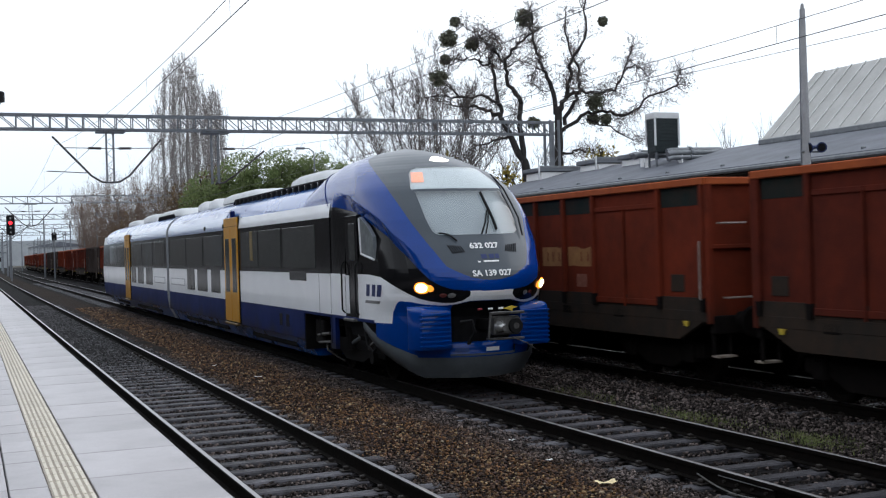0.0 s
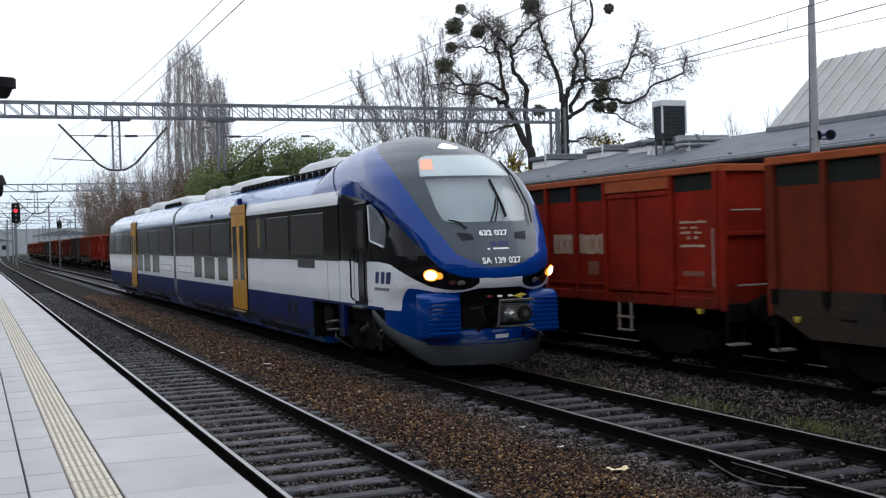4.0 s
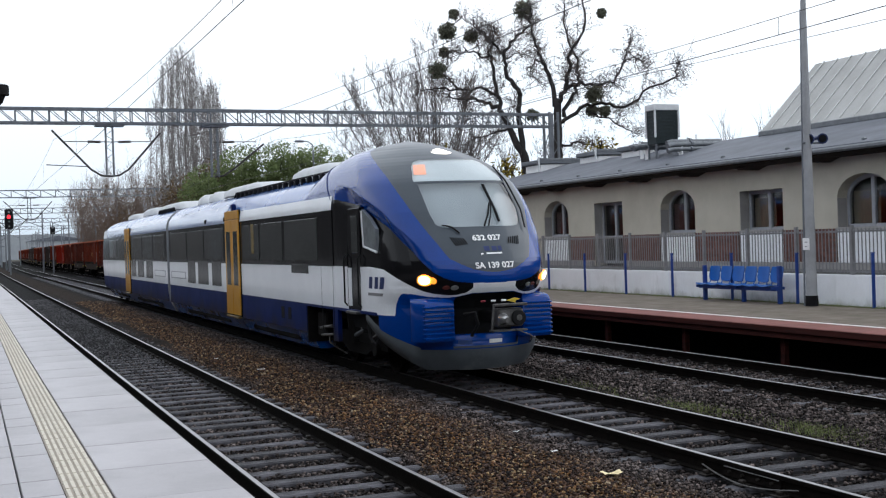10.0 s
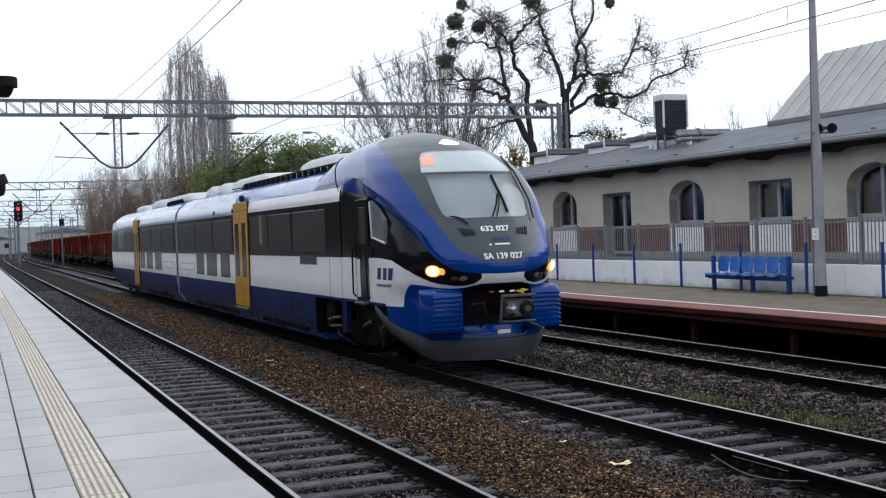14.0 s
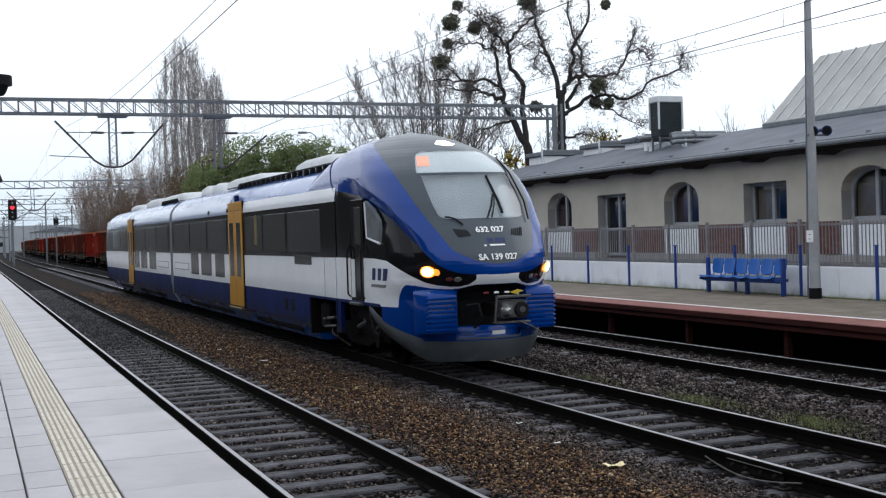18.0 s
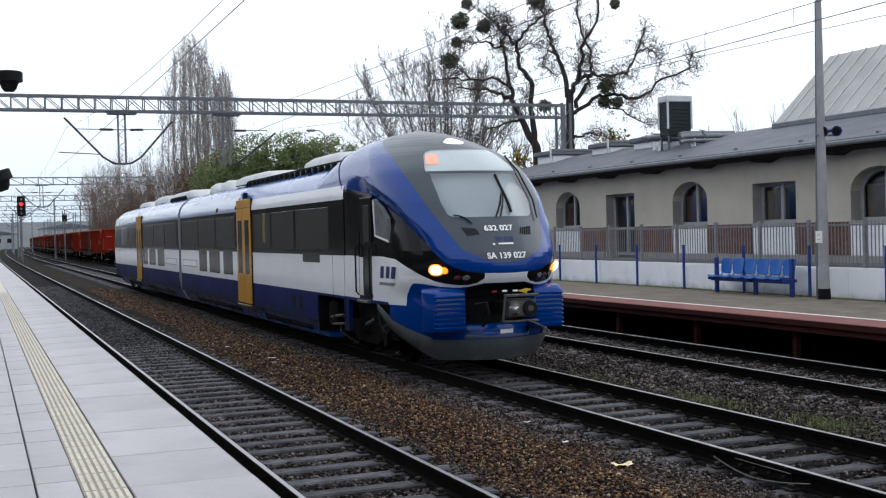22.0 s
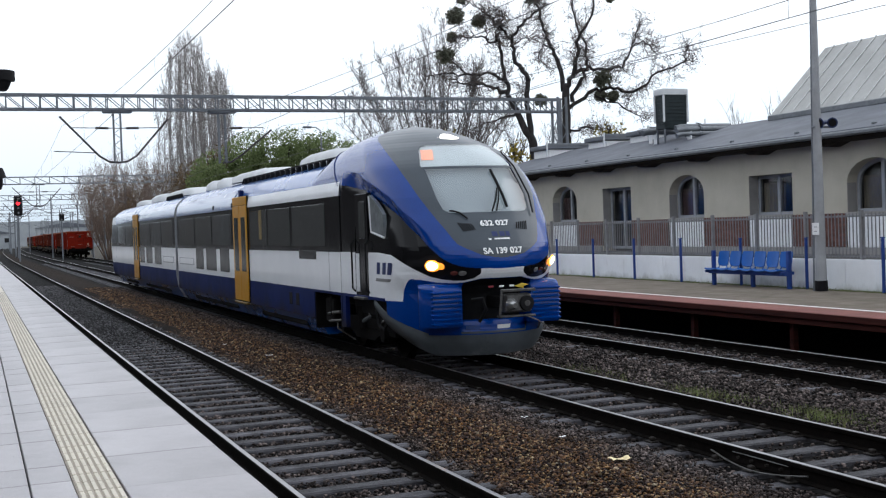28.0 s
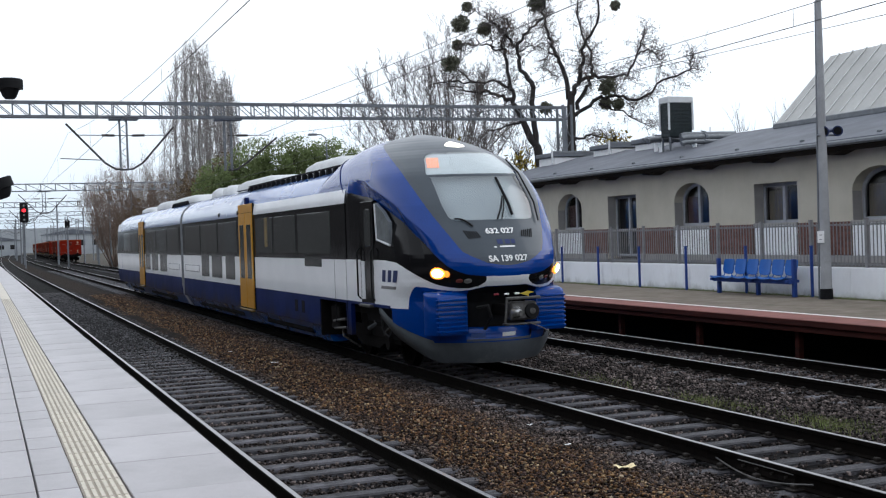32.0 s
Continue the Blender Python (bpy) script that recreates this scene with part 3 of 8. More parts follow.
def rail_profile():
    return [(-0.0635, -0.172), (0.0635, -0.172), (0.0635, -0.160), (0.012, -0.146), (0.010, -0.050), (0.036, -0.040), (0.036, -0.006), (0.028, -0.002),
            (-0.028, -0.002), (-0.036, -0.006), (-0.036, -0.040), (-0.010, -0.050), (-0.012, -0.146), (-0.0635, -0.160)]


def make_tracks():
    far = [y for y in (-12, 0, 8, 16, 30, 60, 110, 130, 150, 175, 200, 230, 260, 300, 350, 400, 460)]
    g = Geo()
    g.box(-1.3, 1.3, -0.104, 0.104, -0.36, -0.172, 0.018)
    sleeper = g.mesh("sleeper")
    sleeper.materials.append(M["sleeper"])
    g = Geo()
    g.box(-0.17, 0.17, -0.075, 0.075, -0.172, -0.158, 0.004)
    for s in (-0.105, 0.105):
        g.box(s - 0.03, s + 0.03, -0.035, 0.035, -0.16, -0.118, 0.01)
    plate = g.mesh("tie_plate")
    plate.materials.append(M["fasten"])
    tracks = []
    for i, (tx, y_from, y_to) in enumerate(((T1, 6.0, 31.0), (T2, 4.0, 17.0), (T3, 8.0, 34.0))):
        tr = thing(f"track_{i + 1}", ("rusty railway track on weathered dark sleepers", "railway track beneath the blue train", "railway track beside the old platform")[i], "railway track", (tx, 0, 0), kind="structure")
        for s in (-HALF, HALF):
            g = Geo()
            prof = rail_profile()
            n = len(prof)
            vs = [(tx + s + bend(y) + px, y, pz) for y in far for px, pz in prof]
            fs = [(k * n + j, k * n + (j + 1) % n, (k + 1) * n + (j + 1) % n, (k + 1) * n + j) for k in range(len(far) - 1) for j in range(n)]
            g.add(vs, fs)
            rail = part("rail", g, M["rail"], tr, "rust-brown rail")
            g = Geo()
            g.grid([[(tx + s + bend(y) + a, y, z) for a, z in ((-0.027, -0.003), (-0.020, 0.001), (0.020, 0.001), (0.027, -0.003))] for y in far])
            part("running_surface", g, M["railtop"], rail, "polished steel running surface", mend=False)
        rnd = random.Random(40 + i)
        y = y_from
        while y < y_to:
            ob = new("sleeper", sleeper)
            ob.parent = tr
            ob.location = (rnd.uniform(-0.04, 0.04), y + rnd.uniform(-0.02, 0.02), rnd.uniform(-0.012, 0.008) - (0.05 * max(0, (y - 26) / 6) if i == 0 else 0))
            ob.rotation_euler = (0, 0, rnd.uniform(-0.012, 0.012))
            for s in (-HALF, HALF):
                p = new("tie_plate", plate)
                p.parent = ob
                p.location = (s - ob.location.x, 0, -ob.location.z)
            y += 0.6
        g = Geo()
        y = y_from - 0.6
        while y > -12:
            g.box(tx - 1.3, tx + 1.3, y - 0.104, y + 0.104, -0.36, -0.172)
            y -= 0.6
        part("rear_sleepers", g, M["sleeper"], tr, "row of weathered sleepers")["kind"] = "stuff"
        if i == 0:
            tracks.append(tr)
            continue
        g = Geo()
        y = y_to
        while y < 130:
            g.box(tx - 1.3, tx + 1.3, y - 0.125, y + 0.125, -0.36, -0.185 if i == 1 else -0.2)
            y += 0.6
        part("far_sleepers", g, M["sleeper"], tr, "row of half-buried sleepers")["kind"] = "stuff"
        tracks.append(tr)
    return tracks


def stone_field(name, label, count, seed, xr, yr, size, z, avoid=(), crowd=1.6, dip=False, fade=0.0, stuff="stones"):
    """Loose stones strewn over a stretch of the bed, each a small rough lump."""
    rng = np.random.default_rng(seed)
    cube = np.array([(x, y, z) for z in (-1, 1) for y in (-1, 1) for x in (-1, 1)]) * 0.72
    tri = np.array([(0, 2, 3), (0, 3, 1), (4, 5, 7), (4, 7, 6), (0, 1, 5), (0, 5, 4), (2, 6, 7), (2, 7, 3), (0, 4, 6), (0, 6, 2), (1, 3, 7), (1, 7, 5)])
    u = rng.random(count) ** crowd
    x = rng.uniform(*xr, count)
    y = yr[0] + (yr[1] - yr[0]) * u
    keep = np.ones(count, bool)
    for rail in (T1 - HALF, T1 + HALF, T2 - HALF, T2 + HALF, T3 - HALF, T3 + HALF):
        keep &= np.abs(x - rail) > 0.085
    for tx, y0, y1 in avoid:
        on = (np.abs(x - tx) < 1.3) & (y > y0) & (y < y1)
        phase = np.abs(((y - y0 + 0.3) % 0.6) - 0.3)
        keep &= ~(on & (phase < 0.085) & (rng.random(count) < 0.86))
    if fade:
        keep &= rng.random(count) < (y - yr[0]) / fade
    x, y = x[keep], y[keep]
    n = len(x)
    s = rng.uniform(size[0], size[1], (n, 1, 1)) * rng.uniform(0.7, 1.3, (n, 1, 3)) * (0.8 + 0.02 * y[:, None, None])
    a = rng.uniform(0, 6.283, n)
    body = cube[None] * rng.uniform(0.45, 1.25, (n, 8, 3)) * s
    tip = rng.uniform(-0.9, 0.9, (n, 1))
    body = np.stack([body[:, :, 0] * np.cos(tip) - body[:, :, 2] * np.sin(tip), body[:, :, 1], body[:, :, 0] * np.sin(tip) + body[:, :, 2] * np.cos(tip)], 2)
    c, d = np.cos(a)[:, None], np.sin(a)[:, None]
    px = body[:, :, 0] * c - body[:, :, 1] * d + x[:, None]
    py = body[:, :, 0] * d + body[:, :, 1] * c + y[:, None]
    mid = np.minimum(np.abs(x - (T1 + T2) / 2), np.abs(x - (T2 + T3) / 2))
    zz = z + 0.05 * np.maximum(0, 1 - mid / 0.9) + rng.uniform(-0.01, 0.02, n)
    if dip:
        zz -= 0.022 * (np.min([np.abs(x - q) for q in (T1, T2, T3)], axis=0) < 1.25)
    pz = body[:, :, 2] * 0.8 + zz[:, None]
    co = np.stack([px, py, pz], 2).reshape(-1, 3)
    faces = (tri[None] + (np.arange(n) * 8)[:, None, None]).reshape(-1)
    me = bpy.data.meshes.new(name)
    me.vertices.add(len(co))
    me.vertices.foreach_set("co", co.reshape(-1))
    me.loops.add(len(faces))
    me.loops.foreach_set("vertex_index", faces)
    me.polygons.add(len(faces) // 3)
    me.polygons.foreach_set("loop_start", np.arange(0, len(faces), 3))
    me.update(calc_edges=True)
    me.materials.append(M[stuff])
    ob = new(name, me)
    return tagged(ob, label, "ballast stones", kind="stuff")


# ---- the platform the camera stands on ----
def make_near_platform():
    p = thing("platform_1", "new station platform of pale grey slabs with a ribbed cream strip", "platform", (0, 0, 0), kind="structure")
    g = Geo()
    g.box(-9, 1.62, -14, 175, -0.42, 0.640)
    part("platform_body", g, M["concrete_dark"], p, "dark concrete platform body")
    g = Geo()
    g.box(1.30, 1.69, -14, 175, 0.50, 0.644, 0.01)
    part("edge_beam", g, M["concrete"], p, "concrete edge beam")
    lanes = ((0.870, 1.695, 1.165, 7.86), (0.302, 0.568, 0.5825, 7.68), (-0.30, 0.290, 0.5825, 7.68), (-0.90, -0.306, 1.165, 7.4))
    for x0, x1, pitch, phase in lanes:
        g = Geo()
        g.box(x0, x1, 0.005, pitch - 0.005, 0.640, 0.680, 0.005)
        me = g.mesh("paving_slab")
        me.materials.append(M["slab"])
        y = phase - pitch * math.ceil((phase - 1.0) / pitch)
        k = 0
        g = Geo()
        back = y
        while back > -13:
            back -= pitch
            g.box(x0, x1, back + 0.005, back + pitch - 0.005, 0.640, 0.680)
        part("rear_slabs", g, M["slab"], p, "rows of grey slabs")["kind"] = "stuff"
        while y < (46 if pitch > 1 else 32):
            ob = new("paving_slab", me)
            ob.parent = p
            ob.location = (0, y, 0.0015 * ((k * 7) % 3 - 1))
            y += pitch
            k += 1
        g = Geo()
        while y < 175:
            g.box(x0, x1, y + 0.003, y + pitch * 4 - 0.003, 0.640, 0.680)
            y += pitch * 4
        part("far_slabs", g, M["slab"], p, "rows of grey slabs")["kind"] = "stuff"
    g = Geo()
    y = -14
    while y < 175:
        g.box(-9, -0.906, y + 0.003, y + 2.33, 0.640, 0.680)
        y += 2.333
    part("inner_slabs", g, M["slab"], p, "wide grey slabs")["kind"] = "stuff"
    # ribbed strip
    g = Geo()
    g.box(0.574, 0.856, 0.004, 0.5785, 0.640, 0.678, 0.003)
    ground_faces = len(g.f)
    for i in range(6):
        x = 0.598 + i * 0.047
        for q in (0.01, 0.2945):
            g.box(x - 0.0145, x + 0.0145, q, q + 0.266, 0.674, 0.688, 0.004)
    me = g.mesh("tactile_tile")
    me.materials.append(M["tactile"])
    me.materials.append(M["groove"])
    for q in me.polygons[:ground_faces]:
        q.material_index = 1
    y = 7.84 - 0.5825 * 12
    while y < 40:
        ob = new("tactile_tile", me)
        ob.parent = p
        ob.location = (0, y, 0)
        y += 0.5825
    g = Geo()
    g.box(0.574, 0.856, y, 175, 0.640, 0.680)
    g.box(0.574, 0.856, -14, 0.845, 0.640, 0.680)
    part("far_strip", g, M["tactile"], p, "cream ribbed strip")


# ---- the old platform beyond ----
def make_far_platform():
    p = thing("platform_2", "old low platform with a worn red edge on short pillars", "platform", (13.8, 0, -0.25), kind="structure")
    y0, y1 = -6, 70
    g = Geo()
    g.box(13.79, 14.60, y0, y1, 0.44, 0.55, 0.012)
    part("red_edge_slab", g, M["plat_red"], p, "worn red edge slab")
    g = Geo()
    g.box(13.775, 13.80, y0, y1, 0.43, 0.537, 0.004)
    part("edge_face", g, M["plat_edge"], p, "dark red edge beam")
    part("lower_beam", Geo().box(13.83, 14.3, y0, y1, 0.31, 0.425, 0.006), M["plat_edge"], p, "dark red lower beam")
    g = Geo()
    g.box(14.60, 18.3, y0, y1, 0.33, 0.548)
    part("paving", g, M["plat_grey"], p, "brown-grey worn paving")
    g = Geo()
    g.box(14.645, 14.745, y0, y1, 0.540, 0.554)
    part("white_line", g, M["white_line"], p, "faded white line")
    # Near-black sheet: the deep shade under the platform is put into its colour.
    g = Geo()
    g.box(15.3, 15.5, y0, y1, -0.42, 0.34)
    part("back_wall", g, M["bogie"], p, "near-black sheet for the shaded void below the platform")
    g = Geo()
    g.box(14.02, 14.14, -0.06, 0.06, -0.42, 0.31, 0.01)
    me = g.mesh("pillar", (13.8, 0, -0.25))
    me.materials.append(M["plat_edge"])
    for k in range(16):
        ob = new("pillar", me)
        ob.parent = p
        ob.location = (0, 14.4 + 3.22 * k - 6.44, 0)
    # moss along the wall foot
    rng = random.Random(5)
    g = Geo()
    y = 12.0
    while y < 60:
        w = 0.16 + 0.40 * abs(noise.noise((y * 0.7, 3, 0))) + 0.05 * rng.random()
        g.box(18.26 - w, 18.27, y, y + 0.23, 0.545, 0.553 + 0.006 * rng.random())
        y += 0.22
    ob = whole("moss", g, M["moss"], "green moss along the foot of the white wall", "moss", kind="stuff")


def make_closing_walls():
    """Plain walls added behind and beside the camera, out of view, that close off the low sky."""
    # Added to darken left-facing sides and what the train windows reflect.
    whole("wall_west", Geo().box(-12.4, -12.0, -60, 220, -0.42, 9.5), M["sky_blocker"], "unseen dark wall added beside the near platform to block low sky", "wall", kind="structure")
    whole("wall_south", Geo().box(-12.0, 60, -60.4, -60, -0.42, 8.0), M["sky_blocker"], "unseen dark wall added behind the camera to block low sky", "wall", kind="structure")


make_ground()
make_closing_walls()
make_tracks()
make_near_platform()
make_far_platform()


# ---- the station building, its fence and the things on the old platform ----
def clear_glass(name, tint, coat_ior):
    m = bpy.data.materials.new(name)
    m.use_nodes = True
    b = m.node_tree.nodes["Principled BSDF"]
    b.inputs["Base Color"].default_value = (*tint, 1)
    b.inputs["Transmission Weight"].default_value = 1.0
    b.inputs["Roughness"].default_value = 0.03
    b.inputs["IOR"].default_value = 1.05
    b.inputs["Coat Weight"].default_value = 1.0
    b.inputs["Coat Roughness"].default_value = 0.02
    b.inputs["Coat IOR"].default_value = coat_ior
    return m


M["clear_pane"] = clear_glass("clear_pane", (0.80, 0.82, 0.84), 1.35)
M["screen"] = clear_glass("windscreen_glass", (0.86, 0.91, 0.93), 1.8)
M["louvre"] = mat("louvre_green", (0.020, 0.030, 0.034), (0.012, 0.018, 0.020), 0.5)
WALL_X, FENCE_X, YARD = 21.0, 18.30, 1.22
OPENINGS = ((39.55, "arch"), (35.65, "door"), (31.35, "arch"), (27.15, "rect"), (23.05, "arch"), (18.95, "rect"), (14.85, "arch"))
HALF_W = 0.97


def arch_points(yc, half, spring, rise, n=10):
    return [(yc + half * math.cos(math.pi * i / n), spring + rise * math.sin(math.pi * i / n)) for i in range(n + 1)]


def make_building():
    b = thing("station_building", "cream rendered station building with brick panels and grey roofs", "building", (WALL_X, 30, YARD))
    top, foot, y_end, y_start = 4.42, YARD, 46.5, 8.0
    # front wall in bays between the openings
    edges = sorted(OPENINGS)
    y = y_start
    for yc, kind in edges + [(y_end + HALF_W, "")]:
        part("wall_bay", Geo().box(WALL_X, WALL_X + 0.5, y, yc - HALF_W, foot, top), M["cream"], b, "cream rendered wall, stained under the eaves")
        y = yc + HALF_W
        if kind == "arch":
            g = Geo().prism(arch_points(yc, HALF_W, 3.08, 0.60) + [(yc - HALF_W, top), (yc + HALF_W, top)], 0, WALL_X, WALL_X + 0.5)
        elif kind:
            g = Geo().box(WALL_X, WALL_X + 0.5, yc - HALF_W, yc + HALF_W, 3.46, top)
        else:
            continue
        part("wall_head", g, M["cream"], b, "cream rendered wall above the opening")
        if kind != "door":
            part("wall_foot", Geo().box(WALL_X, WALL_X + 0.5, yc - HALF_W, yc + HALF_W, foot, 2.28), M["white_wall"], b, "pale wall under the window")
    g = Geo()
    g.box(WALL_X + 0.5, 24.3, y_end - 0.4, y_end, foot, top)
    g.box(WALL_X + 0.5, 28.4, y_start, y_start + 0.4, foot, top)
    g.box(28.4, 28.8, y_start, 31.0, foot, top + 1)
    g.box(24.0, 24.3, 31.0, y_end, foot, top + 0.5)
    part("side_wall", g, M["cream"], b)
    for yc, kind in edges:
        sill = 1.30 if kind == "door" else 2.30
        w = part("door" if kind == "door" else "window", opening_frame(yc, kind, sill), M["frame_grey"], b, "grey framed glazed door" if kind == "door" else f"grey framed {'arched' if kind == 'arch' else 'square'} window")
        x = WALL_X + 0.36
        spring = 3.08 if kind == "arch" else 3.46
        for y0, y1 in ((yc - HALF_W + 0.10, yc - 0.05), (yc + 0.05, yc + HALF_W - 0.10)):
            g = Geo()
            if kind == "arch":
                pts = [(yy, 3.05 + 0.52 * math.sqrt(max(0, 1 - ((yy - yc) / (HALF_W - 0.08)) ** 2))) for yy in np.linspace(y0, y1, 8)]
                poly = [(y0, sill + 0.1)] + [(y1, sill + 0.1)] + [(float(p), float(q)) for p, q in pts[::-1]]
                g.prism(poly, 0, x, x + 0.015)
            else:
                g.box(x, x + 0.015, y0, y1, sill + 0.1, spring - 0.1)
            part("pane", g, M["clear_pane"], w, "window pane").visible_shadow = False
        g = Geo()
        if kind != "door":
            g.box(WALL_X - 0.06, WALL_X + 0.34, yc - HALF_W, yc + HALF_W, sill - 0.06, sill + 0.02, 0.008)
            part("sill", g, M["reveal"], w, "pale stone sill")
            # lining of the reveal
        for s in (-1, 1):
            y0, y1 = sorted((yc + s * HALF_W, yc + s * (HALF_W - 0.012)))
            part("reveal", Geo().box(WALL_X + 0.006, WALL_X + 0.30, y0, y1, sill + 0.02, spring), M["reveal"], w, "grey rendered reveal")
        # rooms behind the panes; dark wall colour stands in for the dimness indoors
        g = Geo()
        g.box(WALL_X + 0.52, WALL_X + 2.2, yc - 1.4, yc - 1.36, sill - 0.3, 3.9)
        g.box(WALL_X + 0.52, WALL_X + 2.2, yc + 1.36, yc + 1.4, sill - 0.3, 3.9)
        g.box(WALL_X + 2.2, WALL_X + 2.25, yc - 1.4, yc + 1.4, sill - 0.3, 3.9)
        part("room_wall", g, M["concrete_dark"], b, "room behind the window, its dimness put into dark walls")
    # something hung inside two of the windows
    for yc, m, lab in ((23.05, "curtain", "ochre curtain"), (27.15, "curtain", "ochre curtain"), (39.55, "dark_red", "dark red blind"), (31.35, "dark_red", "dark red blind")):
        g = Geo()
        g.box(WALL_X + 0.45, WALL_X + 0.47, yc - 0.1 if m == "curtain" else yc + 0.12, yc + 0.85, 2.4, 3.25)
        part("blind", g, M[m], b, lab)
    # brick panels between windows, each brick its own piece
    g = Geo()
    g.box(0, 0.10, 0.004, 0.236, 0.004, 0.066, 0.004)
    brick = g.mesh("brick")
    brick.materials.append(M["brick"])
    spans = []
    y = 20.0
    for yc, kind in edges[2:]:
        spans.append((max(y, 20.1), yc - HALF_W))
        y = yc + HALF_W
    for y0, y1 in spans:
        pan = part("brick_panel", Geo().box(WALL_X - 0.045, WALL_X + 0.05, y0 + 0.03, y1 - 0.03, 1.42, 2.29), M["mortar"], b, "dark red brick panel")
        n_row = 13
        for r in range(n_row):
            yy = y0 + 0.03 + (0.12 if r % 2 else 0)
            while yy + 0.24 < y1 - 0.02:
                ob = new("brick", brick)
                ob.parent = pan
                ob.location = (-0.060, yy - 30, 1.423 - YARD + r * 0.067)
                yy += 0.245
    for yc, kind in edges:
        if kind != "door":
            g = Geo()
            g.box(WALL_X - 0.03, WALL_X + 0.02, yc - HALF_W + 0.02, yc + HALF_W - 0.02, 1.42, 2.23, 0.005)
            part("apron_panel", g, M["white_wall"], b, "white panel under the window")
    g = Geo()
    g.box(WALL_X - 0.09, WALL_X + 0.02, y_start, 34.6, foot, 1.40, 0.01)
    g.box(WALL_X - 0.09, WALL_X + 0.02, 36.7, y_end, foot, 1.40, 0.01)
    part("plinth", g, M["reveal"], b, "grey plinth")
    # low roof
    x0, x1, z0, z1 = 20.30, 24.5, 4.38, 5.472
    g = Geo()
    g.prism([(x0, z0), (x1, z1), (x1, z1 - 0.14), (x0, z0 - 0.14)], 1, y_start, y_end + 0.3)
    roof = part("low_roof", g, M["roof_low"], b, "low-pitched grey felt roof")
    g = Geo()
    g.box(x0 - 0.13, x0 - 0.01, y_start, y_end + 0.3, z0 - 0.17, z0 - 0.03, 0.04)
    part("gutter", g, M["gutter"], roof, "zinc gutter")
    for k in range(12):
        y = 11 + k * 2.9
        g = Geo()
        g.box(x0 + 0.30, x0 + 0.42, y - 0.05, y + 0.05, z0 + 0.07, z0 + 0.15, 0.02)
        part("snow_guard", g, M["gutter"], roof)
    # Soffit dropped and darkened to draw the shadow band below the gutter.
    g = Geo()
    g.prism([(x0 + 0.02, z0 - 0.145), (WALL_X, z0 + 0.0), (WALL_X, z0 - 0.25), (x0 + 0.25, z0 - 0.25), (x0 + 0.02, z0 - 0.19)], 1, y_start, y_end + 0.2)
    part("soffit", g, M["eave_shade"], roof, "boarded eaves with their shadow band painted in")
    # Wide dark brackets shape the bulges of that shadow band.
    for k in range(13):
        y = 9.6 + k * 2.95
        g = Geo()
        g.prism([(y - 0.55, z0 - 0.24), (y + 0.42, z0 - 0.24), (y + 0.26, z0 - 0.33), (y - 0.12, z0 - 0.36)], 0, x0 + 0.26, WALL_X + 0.02)
        part("rafter_bracket", g, M["eave_shade"], roof, "timber bracket shaped and darkened as an eaves shadow bulge")
    # the steep tin roof behind
    xr, zr, yg, xl = 26.5, 7.8, 31.15, 24.2
    g = Geo()
    g.prism([(xl, 5.55), (xr, zr), (28.8, 5.55), (28.8, 5.43), (xr, zr - 0.14), (xl, 5.43)], 1, y_start, yg)
    tin = part("tin_roof", g, M["roof_tin"], b, "steep pale tin roof with standing seams")
    d = Vector((xr - xl, 0, zr - 5.55)).normalized()
    nrm = Vector((-d.z, 0, d.x))
    y = y_start + 0.3
    while y < yg:
        g = Geo()
        a, c = Vector((xl + 0.05, y, 5.59)), Vector((xr, y, zr + 0.01))
        g.tube([a + nrm * 0.02, c + nrm * 0.02], 0.022, 4)
        part("standing_seam", g, M["seam"], tin)
        y += 0.64
    g = Geo()
    g.prism([(24.6, 4.6), (24.6, 5.6), (xr, zr - 0.2), (28.4, 5.6), (28.4, 4.6)], 1, yg - 0.5, yg - 0.15)
    g.box(24.5, 24.6, y_start, yg - 0.2, 4.6, 5.52)
    part("gable_wall", g, M["cream"], b)
    g = Geo()
    g.box(xl - 0.12, xl + 0.02, y_start, yg + 0.02, 5.36, 5.53, 0.02)
    part("tin_gutter", g, M["gutter"], tin, "dark gutter")
    return b


def opening_frame(yc, kind, sill):
    g = Geo()
    x0, x1 = WALL_X + 0.32, WALL_X + 0.40
    head = 3.46
    if kind == "arch":
        outer, inner = arch_points(yc, HALF_W, 3.08, 0.60), arch_points(yc, HALF_W - 0.10, 3.08, 0.50)
        for k in range(len(outer) - 1):
            g.prism([outer[k], outer[k + 1], inner[k + 1], inner[k]], 0, x0, x1)
        head = 3.10
    else:
        g.box(x0, x1, yc - HALF_W, yc + HALF_W, head - 0.10, head, 0.01)
    for s in (-1, 1):
        y0, y1 = sorted((yc + s * HALF_W, yc + s * (HALF_W - 0.10)))
        g.box(x0, x1, y0, y1, sill, head, 0.01)
    g.box(x0 - 0.02, x1, yc - 0.06, yc + 0.06, sill, head + (0.48 if kind == "arch" else -0.02), 0.01)
    g.box(x0, x1, yc - HALF_W, yc + HALF_W, sill, sill + 0.10, 0.01)
    if kind == "door":
        g.box(x0, x1, yc - HALF_W, yc + HALF_W, 2.18, 2.28, 0.01)
    return g


